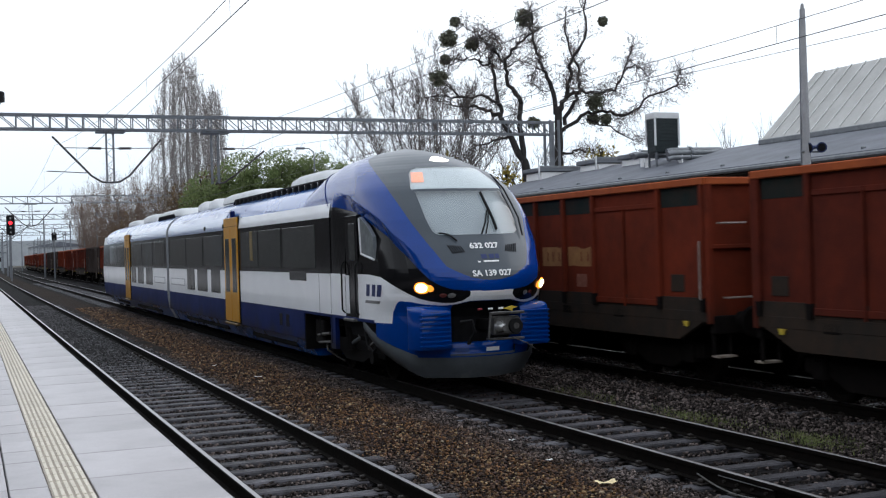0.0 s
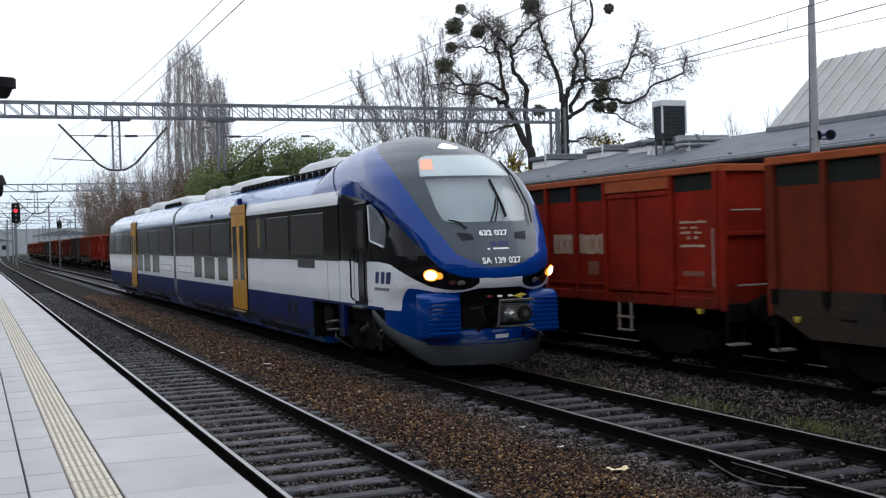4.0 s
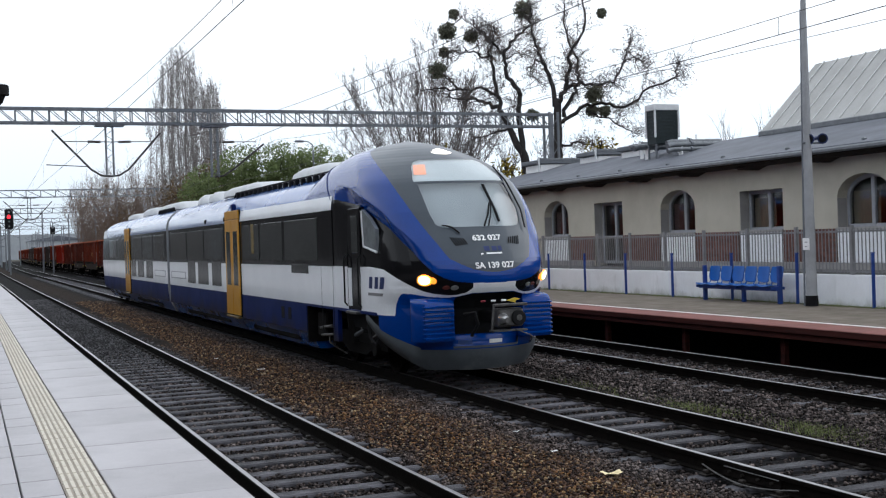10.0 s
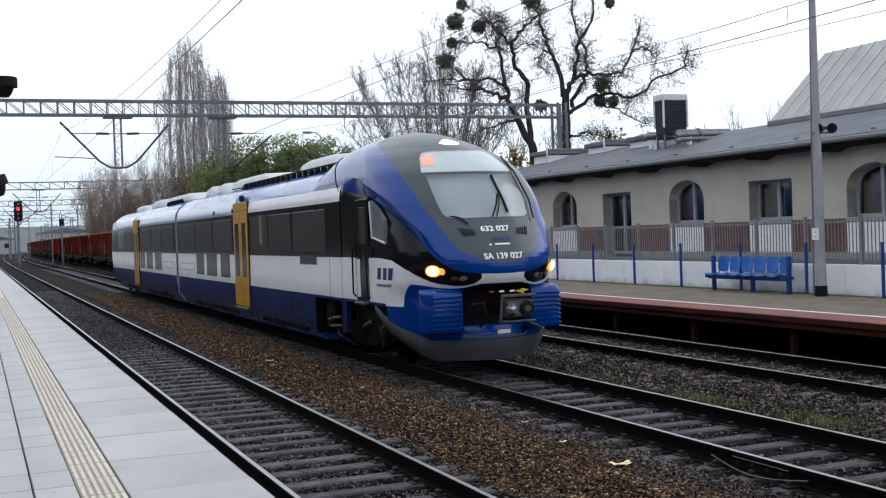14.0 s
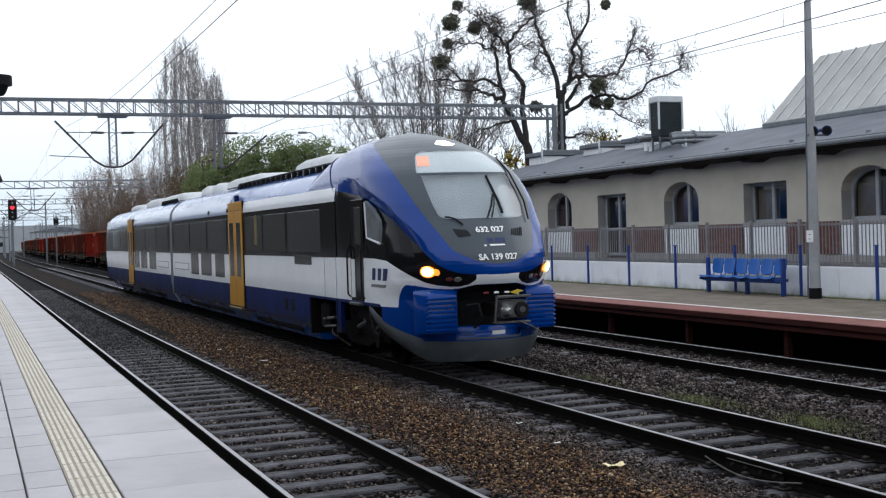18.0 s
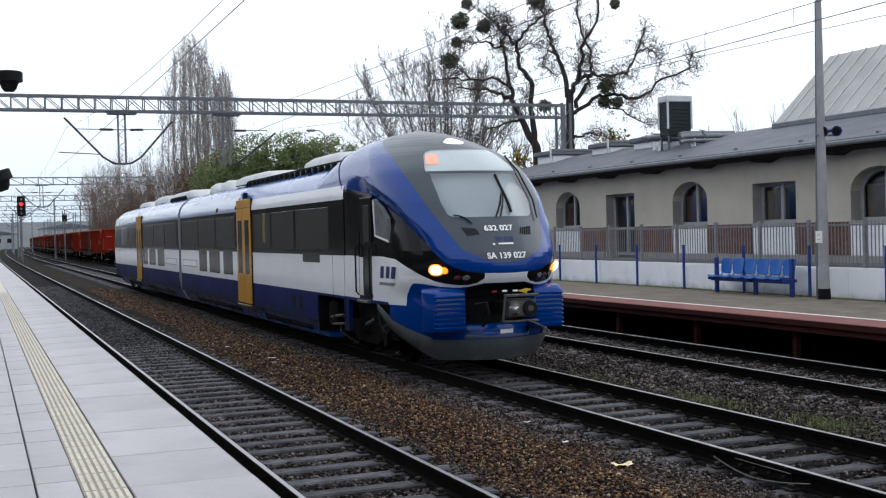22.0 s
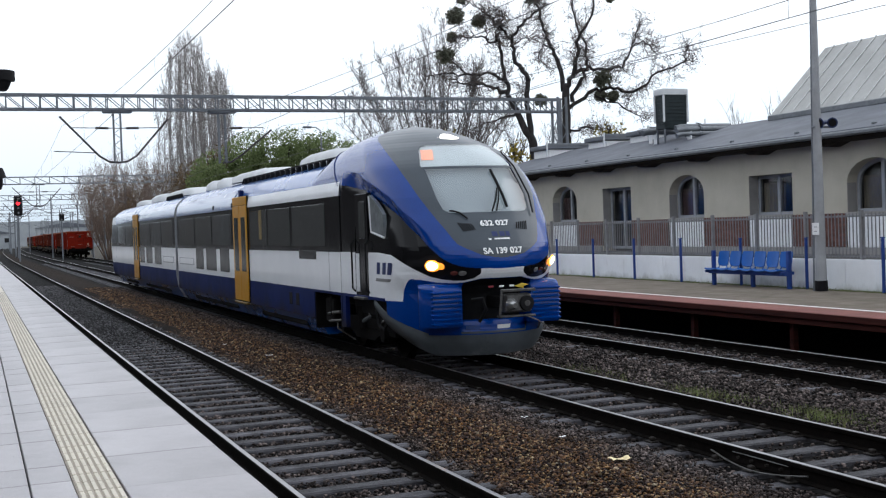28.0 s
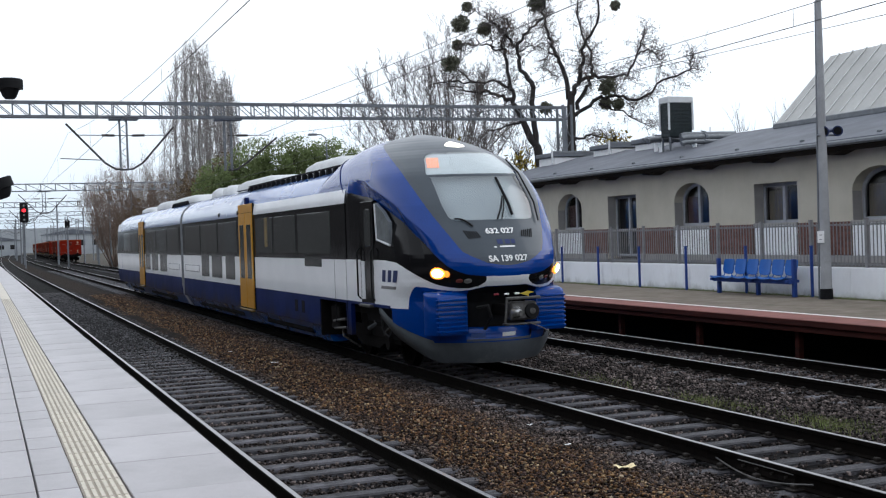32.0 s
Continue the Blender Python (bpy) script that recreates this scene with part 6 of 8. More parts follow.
    for y in (19.27, 20.07):
        part("handrail", Geo().tube([(T2 - 1.445, y, 1.20), (T2 - 1.50, y, 1.26), (T2 - 1.50, y, 2.05), (T2 - 1.445, y, 2.12)], 0.016, 6), M["seal"], dr, "black handrail")
    part("door_step", Geo().box(T2 - 1.52, T2 - 1.40, 19.36, 19.98, 1.07, 1.12, 0.01), M["coupler"], dr)
    win = part("cab_window", Geo().prism([(18.46, 2.16), (19.13, 2.26), (19.20, 2.90), (18.80, 2.74), (18.50, 2.55)], 0, T2 - 1.425, T2 - 1.36), M["cab_side"], t, "cab side window in a pale frame")
    part("window_frame", Geo().tube([(T2 - 1.425, 18.46, 2.16), (T2 - 1.425, 19.13, 2.26), (T2 - 1.425, 19.20, 2.88)], 0.022, 6), M["roofgear"], win, "pale window frame")
    # bumper boxes: flat ribbed fronts, rounded shoulders, sides that run back into the shell
    for sg in (-1, 1):
        plan = [(0.60, 17.62), (0.60, 17.16), (0.615, 17.115), (0.66, 17.10), (1.07, 17.09), (1.115, 17.105), (1.145, 17.16), (1.20, 17.30), (1.235, 17.42), (1.21, 17.52), (1.0, 17.57)]
        rows = []
        for zz, inset in ((0.70, 0.10), (0.70, 0.02), (0.725, 0.0), (1.28, 0.0), (1.335, 0.02), (1.375, 0.07), (1.395, 0.16), (1.40, 0.30)):
            rows.append([(T2 + sg * (0.60 + (px - 0.60) * (1 - inset * 0.35)), py + inset, zz) for px, py in plan])
        g = Geo()
        g.grid(rows)
        bx = part("bumper", g, M["blue"], t, "blue ribbed bumper box", smooth=35)
        for k in range(8):
            zz = 0.76 + k * 0.071
            g = Geo()
            prof = ((-0.022, 0.0), (-0.014, 0.030), (0.008, 0.034), (0.020, 0.0))
            line = ((0.63, 17.106), (0.66, 17.099), (1.07, 17.089), (1.112, 17.103), (1.135, 17.15))
            g.grid([[(T2 + sg * (px + (o * 0.5 if px > 1.1 else 0)), py - o, zz + dz) for px, py in line] for dz, o in prof])
            part("rib", g, M["blue"], bx)
    # coupler and its recess
    y = 16.45
    cp = part("coupler", Geo().box(T2 - 0.16, T2 + 0.30, y, y + 0.20, 0.93, 1.22, 0.03), M["coupler"], t, "grey automatic coupler head")
    part("coupler_cone", Geo().tube([(T2 - 0.06, y, 1.06), (T2 - 0.06, y - 0.05, 1.06), (T2 - 0.06, y - 0.16, 1.05)], [0.10, 0.09, 0.045], 16), M["lens"], cp, "pale steel cone", smooth=40)
    part("coupler_socket", Geo().tube([(T2 + 0.20, y + 0.01, 1.07), (T2 + 0.20, y - 0.045, 1.07)], [0.125, 0.115], 16), M["seal"], cp, "black socket")
    part("socket_ring", Geo().tube([(T2 + 0.20, y - 0.046, 1.07), (T2 + 0.20, y - 0.05, 1.07)], [0.05, 0.03], 12), M["coupler"], cp)
    part("coupler_bar", Geo().box(T2 - 0.22, T2 + 0.36, y - 0.02, y + 0.06, 1.255, 1.30, 0.01), M["coupler"], cp)
    part("coupler_foot", Geo().box(T2 - 0.27, T2 + 0.34, y - 0.04, y + 0.1, 0.86, 0.89, 0.008), M["coupler"], cp)
    part("shank", Geo().box(T2 - 0.10, T2 + 0.10, y + 0.15, y + 0.9, 0.98, 1.16, 0.02), M["bogie"], cp)
    part("lever", Geo().tube([(T2 + 0.10, y - 0.06, 0.90), (T2 + 0.34, y - 0.10, 0.80), (T2 + 0.48, y - 0.12, 0.70)], 0.009, 6), M["coupler"], cp)
    part("side_arm", Geo().tube([(T2 - 0.26, y, 0.9), (T2 - 0.22, y, 1.28)], 0.02, 6), M["coupler"], cp)
    for x, m in ((-0.34, "signal_dim"), (-0.16, "letter"), (0.02, "letter")):
        part("hose_tag", Geo().box(T2 + x - 0.04, T2 + x + 0.04, y + 0.12, y + 0.15, 1.33, 1.36, 0.006), M[m], cp)
    part("hose", Geo().tube([(T2 - 0.62, y + 0.25, 1.15), (T2 - 0.5, y + 0.1, 1.18), (T2 - 0.44, y + 0.12, 1.0), (T2 - 0.48, y + 0.3, 0.8)], 0.028, 7), M["seal"], cp, "black air hose")
    part("yellow_arrow", Geo().prism([(T2 + 0.02, 1.345), (T2 + 0.17, 1.30), (T2 + 0.17, 1.335), (T2 + 0.26, 1.36), (T2 + 0.17, 1.385)], 1, y + 0.02, y + 0.05), M["yellow_paint"], cp, "yellow arrow mark")
    # lower apron (snow plough)
    g = Geo()
    ss = np.linspace(-1.2, 1.2, 80)
    rows = []
    for f, o in ((0.0, -0.02), (0.25, 0.0), (0.6, -0.015), (0.97, -0.06), (1.0, -0.11)):
        rows.append([])
        for a in ss:
            top = 0.60 + 0.735 * max(0.0, abs(a) - 0.52)
            foot = 0.19 + 1.05 * max(0.0, abs(a) - 0.52)
            push = 0.10 * math.exp(-((abs(a) - 0.60) / 0.16) ** 2) * f
            rows[-1].append(tuple(nose(np.array(a), np.array(top + (foot - top) * f), o + push).tolist()))
    g.grid(rows)
    part("apron", g, M["apron"], t, "grey lower apron", smooth=40, mend=False)
    g = Geo()
    g.grid([[tuple(nose(np.array(a), np.array(zz), out).tolist()) for a in np.linspace(-0.31, 0.31, 24)] for zz, out in ((0.54, -0.04), (0.58, -0.07), (0.68, -0.09), (0.765, -0.09), (0.785, -0.16))])
    part("centre_panel", g, M["blue"], t, "", smooth=True, mend=False)
    # lamps
    for sg in (-1, 1):
        for nm, a, zz, w, h, m, lab in (("headlamp", 0.510, 1.69, 0.062, 0.095, "lamp_warm", "lit warm headlamp"), ("dip_lamp", 0.445, 1.68, 0.026, 0.055, "lamp_warm", "small lit warm lamp"), ("tail_lamp", 0.295, 1.56, 0.028, 0.040, "lens", "unlit round lamp"), ("running_lamp", 0.355, 1.565, 0.026, 0.034, "lens_dark", "")):
            g = Geo()
            ctr = tuple(nose(np.array(sg * a), np.array(zz), 0.028).tolist())
            ring_pts = [tuple(nose(np.array(sg * a + w * math.cos(q)), np.array(zz + h * math.sin(q)), 0.012).tolist()) for q in np.linspace(0, 2 * math.pi, 24, endpoint=False)]
            n = len(ring_pts)
            g.add([ctr] + ring_pts, [(0, 1 + (k + 1) % n, 1 + k) for k in range(n)])
            lamp = part(nm, g, M[m], t, lab, smooth=True)
            if nm == "headlamp":
                g = Geo()
                core = [tuple(nose(np.array(sg * a + w * 0.72 * math.cos(q)), np.array(zz + h * 0.74 * math.sin(q)), 0.032).tolist()) for q in np.linspace(0, 2 * math.pi, 18, endpoint=False)]
                g.add([tuple(nose(np.array(sg * a), np.array(zz), 0.045).tolist())] + core, [(0, 1 + (k + 1) % 18, 1 + k) for k in range(18)])
                part("bulb", g, M["lamp_core"], lamp, "bright bulb", smooth=True)
    g = Geo()
    ring_pts = [tuple(nose(np.array(0.14 * math.cos(q) * (1.1 if math.sin(q) < 0 else 0.8)), np.array(3.89 + 0.06 * math.sin(q)), 0.012).tolist()) for q in np.linspace(0, 2 * math.pi, 24, endpoint=False)]
    g.add([tuple(nose(np.array(0.0), np.array(3.89), 0.02).tolist())] + ring_pts, [(0, 1 + (k + 1) % 24, 1 + k) for k in range(24)])
    part("top_lamp", g, M["lamp_white"], t, "lit white lamp above the windscreen", smooth=True)
    # vents, wiper, numbers
    for sg in (-1, 1):
        for k in range(6):
            a = sg * (0.112 + 0.016 * k)
            g = Geo()
            g.grid([[tuple(nose(np.array(a + da + sg * 0.012 * (zz - 2.26) / 0.08), np.array(zz), 0.010).tolist()) for da in (-0.005, 0.005)] for zz in (2.245 - 0.004 * k, 2.345 + 0.004 * k)])
            part("vent_slot", g, M["seal"], t, mend=False)
    for pts, r in ((((0.088, 2.61), (0.084, 2.80), (0.086, 2.98), (0.096, 3.24)), 0.025), (((0.005, 2.54), (0.035, 2.72), (0.070, 2.92)), 0.014), (((0.022, 2.54), (0.050, 2.72), (0.080, 2.92)), 0.011)):
        g = Geo()
        g.tube([tuple(nose(np.array(a), np.array(zz), 0.04).tolist()) for a, zz in pts], r, 6)
        part("wiper", g, M["seal"], scr, "black windscreen wiper")
    g = Geo()
    g.tube([tuple(nose(np.array(a), np.array(zz), 0.03).tolist()) for a, zz in ((-0.235, 2.56), (-0.20, 2.555), (-0.165, 2.525), (-0.130, 2.43))], 0.014, 6)
    part("wiper_arm", g, M["seal"], scr)
    # Tube drawn for the black border on the windscreen's right edge.
    g = Geo()
    g.tube([tuple(nose(np.array(a), np.array(zz), 0.045).tolist()) for a, zz in ((0.30, 2.50), (0.325, 2.81), (0.335, 3.06), (0.37, 3.32), (0.46, 3.60))], 0.014, 8)
    part("mirror_arm", g, M["seal"], t, "black border along the windscreen's right edge")
    for body, zz, size in (("632 027", 2.335, 0.155), ("SA 139 027", 1.895, 0.145)):
        p, r = on_nose(0.0, zz, 0.006)
        text("number", body, size, M["letter"], t, p, r, "white running number")
    for k in range(3):
        a = -0.012 + 0.028 * k
        m = Geo()
        m.grid([[tuple(nose(np.array(q), np.array(h), 0.006).tolist()) for q in np.linspace(a - 0.011, a + 0.011, 4)] for h in (2.13, 2.205)])
        part("mark", m, M["letter_blue"], t, "dark blue operator mark", mend=False)
    for a, b, zz in ((-0.048, -0.034, 2.085), (-0.018, 0.047, 2.09)):
        g = Geo()
        g.grid([[tuple(nose(np.array(q), np.array(h), 0.006).tolist()) for q in np.linspace(a, b, 5)] for h in (zz - 0.012, zz + 0.012)])
        part("small_mark", g, M["letter"], t, mend=False)
    for a, b, m in ((-0.235, -0.125, "plate"), (0.015, 0.135, "letter")):
        g = Geo()
        g.grid([[tuple(nose(np.array(q), np.array(h), -0.072).tolist()) for q in np.linspace(a, b, 5)] for h in (0.625, 0.69)])
        part("plate", g, M[m], t, "small plate" if m == "plate" else "small white plate", mend=False)
    for a in (-1.160, -1.045, -0.945):
        g = Geo()
        g.grid([[tuple(nose(np.array(q), np.array(h), 0.006).tolist()) for q in np.linspace(a - 0.034, a + 0.034, 4)] for h in (1.54, 1.74)])
        part("side_mark", g, M["letter_blue"], t, "dark blue operator mark", mend=False)
    g = Geo()
    g.grid([[tuple(nose(np.array(q), np.array(h), 0.006).tolist()) for q in np.linspace(-1.19, -0.90, 8)] for h in (1.42, 1.47)])
    part("side_bar", g, M["fence"], t, "small grey line of writing", mend=False)
    # roof gear
    for y0, y1, hw, h, lab in ((23.2, 26.4, 0.85, 0.34, "pale rounded roof fairing"), (29.6, 33.8, 0.9, 0.30, "long pale roof unit"), (35.4, 37.0, 0.7, 0.34, "pale roof tank"), (37.2, 38.8, 0.7, 0.34, "pale roof tank"), (41.5, 46.5, 0.8, 0.30, "long pale roof unit"), (48.0, 51.5, 0.7, 0.34, "pale roof tank"), (53.5, 56.5, 0.7, 0.26, "pale roof unit")):
        g = Geo()
        prof = [(-hw, 0), (-hw * 0.96, h * 0.55), (-hw * 0.7, h * 0.92), (0, h), (hw * 0.7, h * 0.92), (hw * 0.96, h * 0.55), (hw, 0)]
        rows = []
        for yy, k in ((y0, 0.15), (y0 + 0.25, 0.75), (y0 + 0.6, 1), (y1 - 0.6, 1), (y1 - 0.25, 0.75), (y1, 0.15)):
            rows.append([(T2 + a * (0.7 + 0.3 * k), yy, 3.74 + b * k) for a, b in prof])
        g.grid(rows)
        part("roof_unit", g, M["roofgear"], t, lab, smooth=75, mend=False)
    for y0, y1 in ((22.2, 31.5), (41.2, 45.0)):
        part("roof_rail", Geo().tube([(T2 - 0.95, y0, 3.66), (T2 - 0.95, y0 + 0.2, 3.78), (T2 - 0.95, y1 - 0.2, 3.78), (T2 - 0.95, y1, 3.66)], 0.02, 6), M["seal"], t, "black roof rail")
        for k in range(int((y1 - y0) / 0.5)):
            part("cable_clip", Geo().box(T2 - 1.0, T2 - 0.9, y0 + 0.3 + k * 0.5, y0 + 0.44 + k * 0.5, 3.64, 3.77, 0.015), M["seal"], t)
    for y in (30.6, 33.2, 29.6):
        part("side_camera", Geo().box(T2 - 1.47, T2 - 1.36, y - 0.09, y + 0.09, 3.2 if y < 30 else 3.0, 3.42 if y < 30 else 3.12, 0.02), M["blue_dark"] if y < 30 else M["seal"], t)
    # pipes, springs and boxes in the open bay behind the cab
    bay = part("sand_box", Geo().box(T2 - 1.32, T2 - 0.95, 21.9, 22.5, 0.50, 0.98, 0.03), M["bogie"], t, "black sand box")
    part("sand_pipe", Geo().tube([(T2 - 1.25, 21.95, 0.55), (T2 - 1.28, 21.8, 0.40), (T2 - 1.0, 21.6, 0.18)], 0.022, 6), M["coupler"], bay)
    for y0, z0, y1, z1, r in ((22.35, 0.66, 21.55, 0.74, 0.032), (22.3, 0.52, 21.5, 0.58, 0.026), (19.2, 0.60, 18.75, 0.78, 0.03)):
        part("rod", Geo().tube([(T2 - 1.30, y0, z0), (T2 - 1.33, (y0 + y1) / 2, (z0 + z1) / 2), (T2 - 1.30, y1, z1)], r, 8), M["damper"], bay, "worn steel damper rod")
    part("air_tank", Geo().rod((T2 - 1.05, 20.45, 0.76), (T2 - 1.05, 19.55, 0.76), 0.15, n=14), M["bogie"], bay, "black air tank")
    part("tank_band", Geo().rod((T2 - 1.05, 20.12, 0.76), (T2 - 1.05, 20.06, 0.76), 0.156, n=14), M["coupler"], bay)
    part("hose_loop", Geo().tube([(T2 - 1.36, 19.25, 0.95), (T2 - 1.38, 19.05, 0.66), (T2 - 1.36, 18.8, 0.58), (T2 - 1.30, 18.6, 0.80)], 0.022, 6), M["seal"], bay)
    for y in (24.05, 24.62):
        part("skirt_hatch", side_panel(y, y + 0.26, 0.74, 1.0, 0.010), M["seal"], t, "small black hatch")
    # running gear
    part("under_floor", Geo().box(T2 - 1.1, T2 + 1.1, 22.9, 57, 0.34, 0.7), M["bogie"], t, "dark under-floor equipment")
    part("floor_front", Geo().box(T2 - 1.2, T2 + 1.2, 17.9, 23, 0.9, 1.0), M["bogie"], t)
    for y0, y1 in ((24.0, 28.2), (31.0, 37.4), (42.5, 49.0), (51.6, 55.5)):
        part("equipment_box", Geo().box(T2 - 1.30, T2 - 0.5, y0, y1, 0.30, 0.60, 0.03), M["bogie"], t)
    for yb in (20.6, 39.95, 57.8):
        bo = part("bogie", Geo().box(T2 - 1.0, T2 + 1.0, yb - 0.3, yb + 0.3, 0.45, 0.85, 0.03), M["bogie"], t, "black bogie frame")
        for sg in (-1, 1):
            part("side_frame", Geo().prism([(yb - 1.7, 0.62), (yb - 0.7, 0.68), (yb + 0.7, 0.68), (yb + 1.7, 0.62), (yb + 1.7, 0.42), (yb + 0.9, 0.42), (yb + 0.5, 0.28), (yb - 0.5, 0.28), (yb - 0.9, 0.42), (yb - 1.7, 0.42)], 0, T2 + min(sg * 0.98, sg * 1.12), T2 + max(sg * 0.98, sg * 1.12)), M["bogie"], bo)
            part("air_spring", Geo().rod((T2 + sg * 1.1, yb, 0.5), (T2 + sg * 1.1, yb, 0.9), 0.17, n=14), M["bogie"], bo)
        for q in (-1.2, 1.2):
            wh = new("wheelset", wheelset_mesh())
            wh.parent = bo
            wh.location = (0, yb + q - 38, 0.43)
            wh.scale = (1, 0.93, 0.93)
            g = Geo()
            g.tube([(T2 - 1.02, yb + q, 0.43), (T2 - 1.20, yb + q, 0.43)], [0.15, 0.12], 14)
            part("axle_box", g, M["bogie"], bo, "black axle box", smooth=40)
        g = Geo()
        g.tube([(T2 - 1.16, yb - 0.6, 0.75), (T2 - 1.18, yb + 0.15, 0.55)], 0.045, 8)
        part("damper", g, M["apron"], bo, "grey damper")
    return t


# Roof blue paled to hold the sky's grazing reflection.
M["roof_sky_pale"] = mat("train_roof_sky_pale", (0.36, 0.42, 0.60), (0.30, 0.36, 0.54), 0.25, scale=0.8, coat=0.7)
M["damper"] = mat("worn_steel", (0.10, 0.096, 0.092), (0.045, 0.043, 0.041), 0.45, metal=0.4, scale=12)
M["low_glass"] = mat("tinted_low_glass", (0.014, 0.016, 0.016), (0.024, 0.025, 0.025), 0.2, scale=0.7, spec=0.10)
M["blind"] = mat("roller_blind", (0.52, 0.56, 0.57), (0.44, 0.475, 0.485), 0.8, scale=1.0)
# Cab grey lightened to carry the sky's reflection in the windscreen.
M["cab_sky_grey"] = mat("cab_sky_sheet", (0.29, 0.325, 0.345), (0.21, 0.24, 0.255), 0.8, scale=0.8)
M["side_pane"] = mat("side_pane", (0.022, 0.026, 0.027), (0.040, 0.044, 0.044), 0.05, scale=0.5, coat=0.9)
M["cab_side"] = mat("cab_side_window", (0.20, 0.22, 0.23), (0.10, 0.11, 0.12), 0.08, scale=3.0, coat=0.5)
M["yellow_dim"] = mat("handrail_yellow", (0.17, 0.11, 0.02), (0.10, 0.07, 0.02), 0.4)
M["signal_dim"] = mat("hose_red", (0.20, 0.02, 0.03), (0.14, 0.015, 0.02), 0.5)
M["lens"] = mat("lamp_lens", (0.45, 0.45, 0.44), (0.30, 0.30, 0.30), 0.08, metal=0.7, scale=20)
M["lens_dark"] = mat("lamp_lens_dark", (0.12, 0.03, 0.025), (0.08, 0.02, 0.02), 0.08, coat=1.0)
M["plate"] = mat("plate_blue", (0.05, 0.09, 0.26), (0.04, 0.07, 0.20), 0.4)
make_railcar()


# ---- overhead line, gantries, signals ----
def make_gantry(y, x0, x1, zb, zt, detail, label):
    p = thing("gantry", label, "gantry", (x1, y, -0.3), group="overhead line gantries")
    mt = M["steel"] if detail else M["steel_far"]
    for dy in (-0.3, 0.3):
        for zz in (zb, zt):
            part("chord", Geo().box(x0, x1, y + dy - 0.036, y + dy + 0.036, zz - 0.036, zz + 0.036), mt, p)
    step = 0.64
    n = int((x1 - x0) / step)
    if detail:
        base = BASE[p]
        up = Geo().box(-0.022, 0.022, -0.022, 0.022, zb, zt).mesh("strut", (0, 0, base[2]))
        di = Geo().tube([(0, 0, zt), (step, 0, zb)], 0.024, 4).mesh("diagonal", (0, 0, base[2]))
        lace = Geo().tube([(0, -0.3, zb), (step, 0.3, zb)], 0.02, 4).mesh("lacing", (0, 0, base[2]))
        for me in (up, di, lace):
            me.materials.append(mt)
        for k in range(n):
            x = x0 + k * step
            for dy in (-0.3, 0.3):
                for nm, me in (("strut", up), ("diagonal", di)):
                    ob = new(nm, me)
                    ob.parent = p
                    ob.location = (x - base[0], dy, 0)
            ob = new("lacing", lace)
            ob.parent = p
            ob.location = (x - base[0], 0, 0)
    else:
        g = Geo()
        for k in range(n // 2):
            x = x0 + k * step * 2
            g.box(x - 0.04, x + 0.04, y - 0.34, y - 0.26, zb, zt)
            g.tube([(x, y - 0.3, zt), (x + step * 2, y - 0.3, zb)], 0.04, 4)
        part("lattice", g, mt, p)
    for x in (x0, x1):
        g = Geo()
        for a in (-0.22, 0.22):
            for b in (-0.3, 0.3):
                g.box(x + a - 0.05, x + a + 0.05, y + b - 0.05, y + b + 0.05, -0.4, zt + 0.1)
        for k in range(12):
            z0 = -0.2 + k * 0.68
            s = 1 if k % 2 else -1
            g.tube([(x - 0.22 * s, y - 0.3, z0), (x + 0.22 * s, y - 0.3, z0 + 0.68)], 0.02, 4)
            g.tube([(x - 0.22, y - 0.3 * s, z0), (x - 0.22, y + 0.3 * s, z0 + 0.68)], 0.02, 4)
        part("column", g, mt, p, "lattice column")
    return p


def make_drop(p, x, y, zb, zt, arms):
    """A lattice mast hung from a gantry, with bent arms that hold the wires."""
    g = Geo()
    for a in (-0.14, 0.14):
        for b in (-0.14, 0.14):
            g.box(x + a - 0.022, x + a + 0.022, y + b - 0.022, y + b + 0.022, zb, zt)
    k, z0 = 0, zb
    while z0 < zt - 0.2:
        s = 1 if k % 2 else -1
        g.tube([(x - 0.14 * s, y - 0.14, z0), (x + 0.14 * s, y - 0.14, z0 + 0.24)], 0.014, 4)
        z0 += 0.24
        k += 1
    part("drop_mast", g, M["steel"], p, "lattice mast hung from the beam")
    part("head_plate", Geo().box(x - 0.55, x + 0.6, y - 0.25, y + 0.25, zt - 0.10, zt + 0.04, 0.02), M["steel_far"], p)
    for tip_x, tip_z, reg in arms:
        s = 1 if tip_x > x else -1
        part("arm", Geo().tube([(x, y, zb + 0.02), (x + s * 0.35, y, zb + 0.05), (x + s * 0.75, y, zb + 0.30), (tip_x, y, tip_z)], 0.042, 6), M["wire"], p, "dark bent support arm")
        part("stay", Geo().tube([(x, y, zt - 0.72), (tip_x - s * 0.35, y, zt - 0.70)], 0.018, 5), M["wire"], p)
        part("insulator", Geo().rod((x + s * 0.35, y, zt - 0.72), (x + s * 0.85, y, zt - 0.71), 0.05, n=8), M["ceramic"], p, "brown insulator")
        if reg:
            part("registration_arm", Geo().tube([(x + s * 0.9, y, zb + 0.42), (tip_x + s * 0.25, y, zb + 0.50)], 0.02, 5), M["wire"], p)


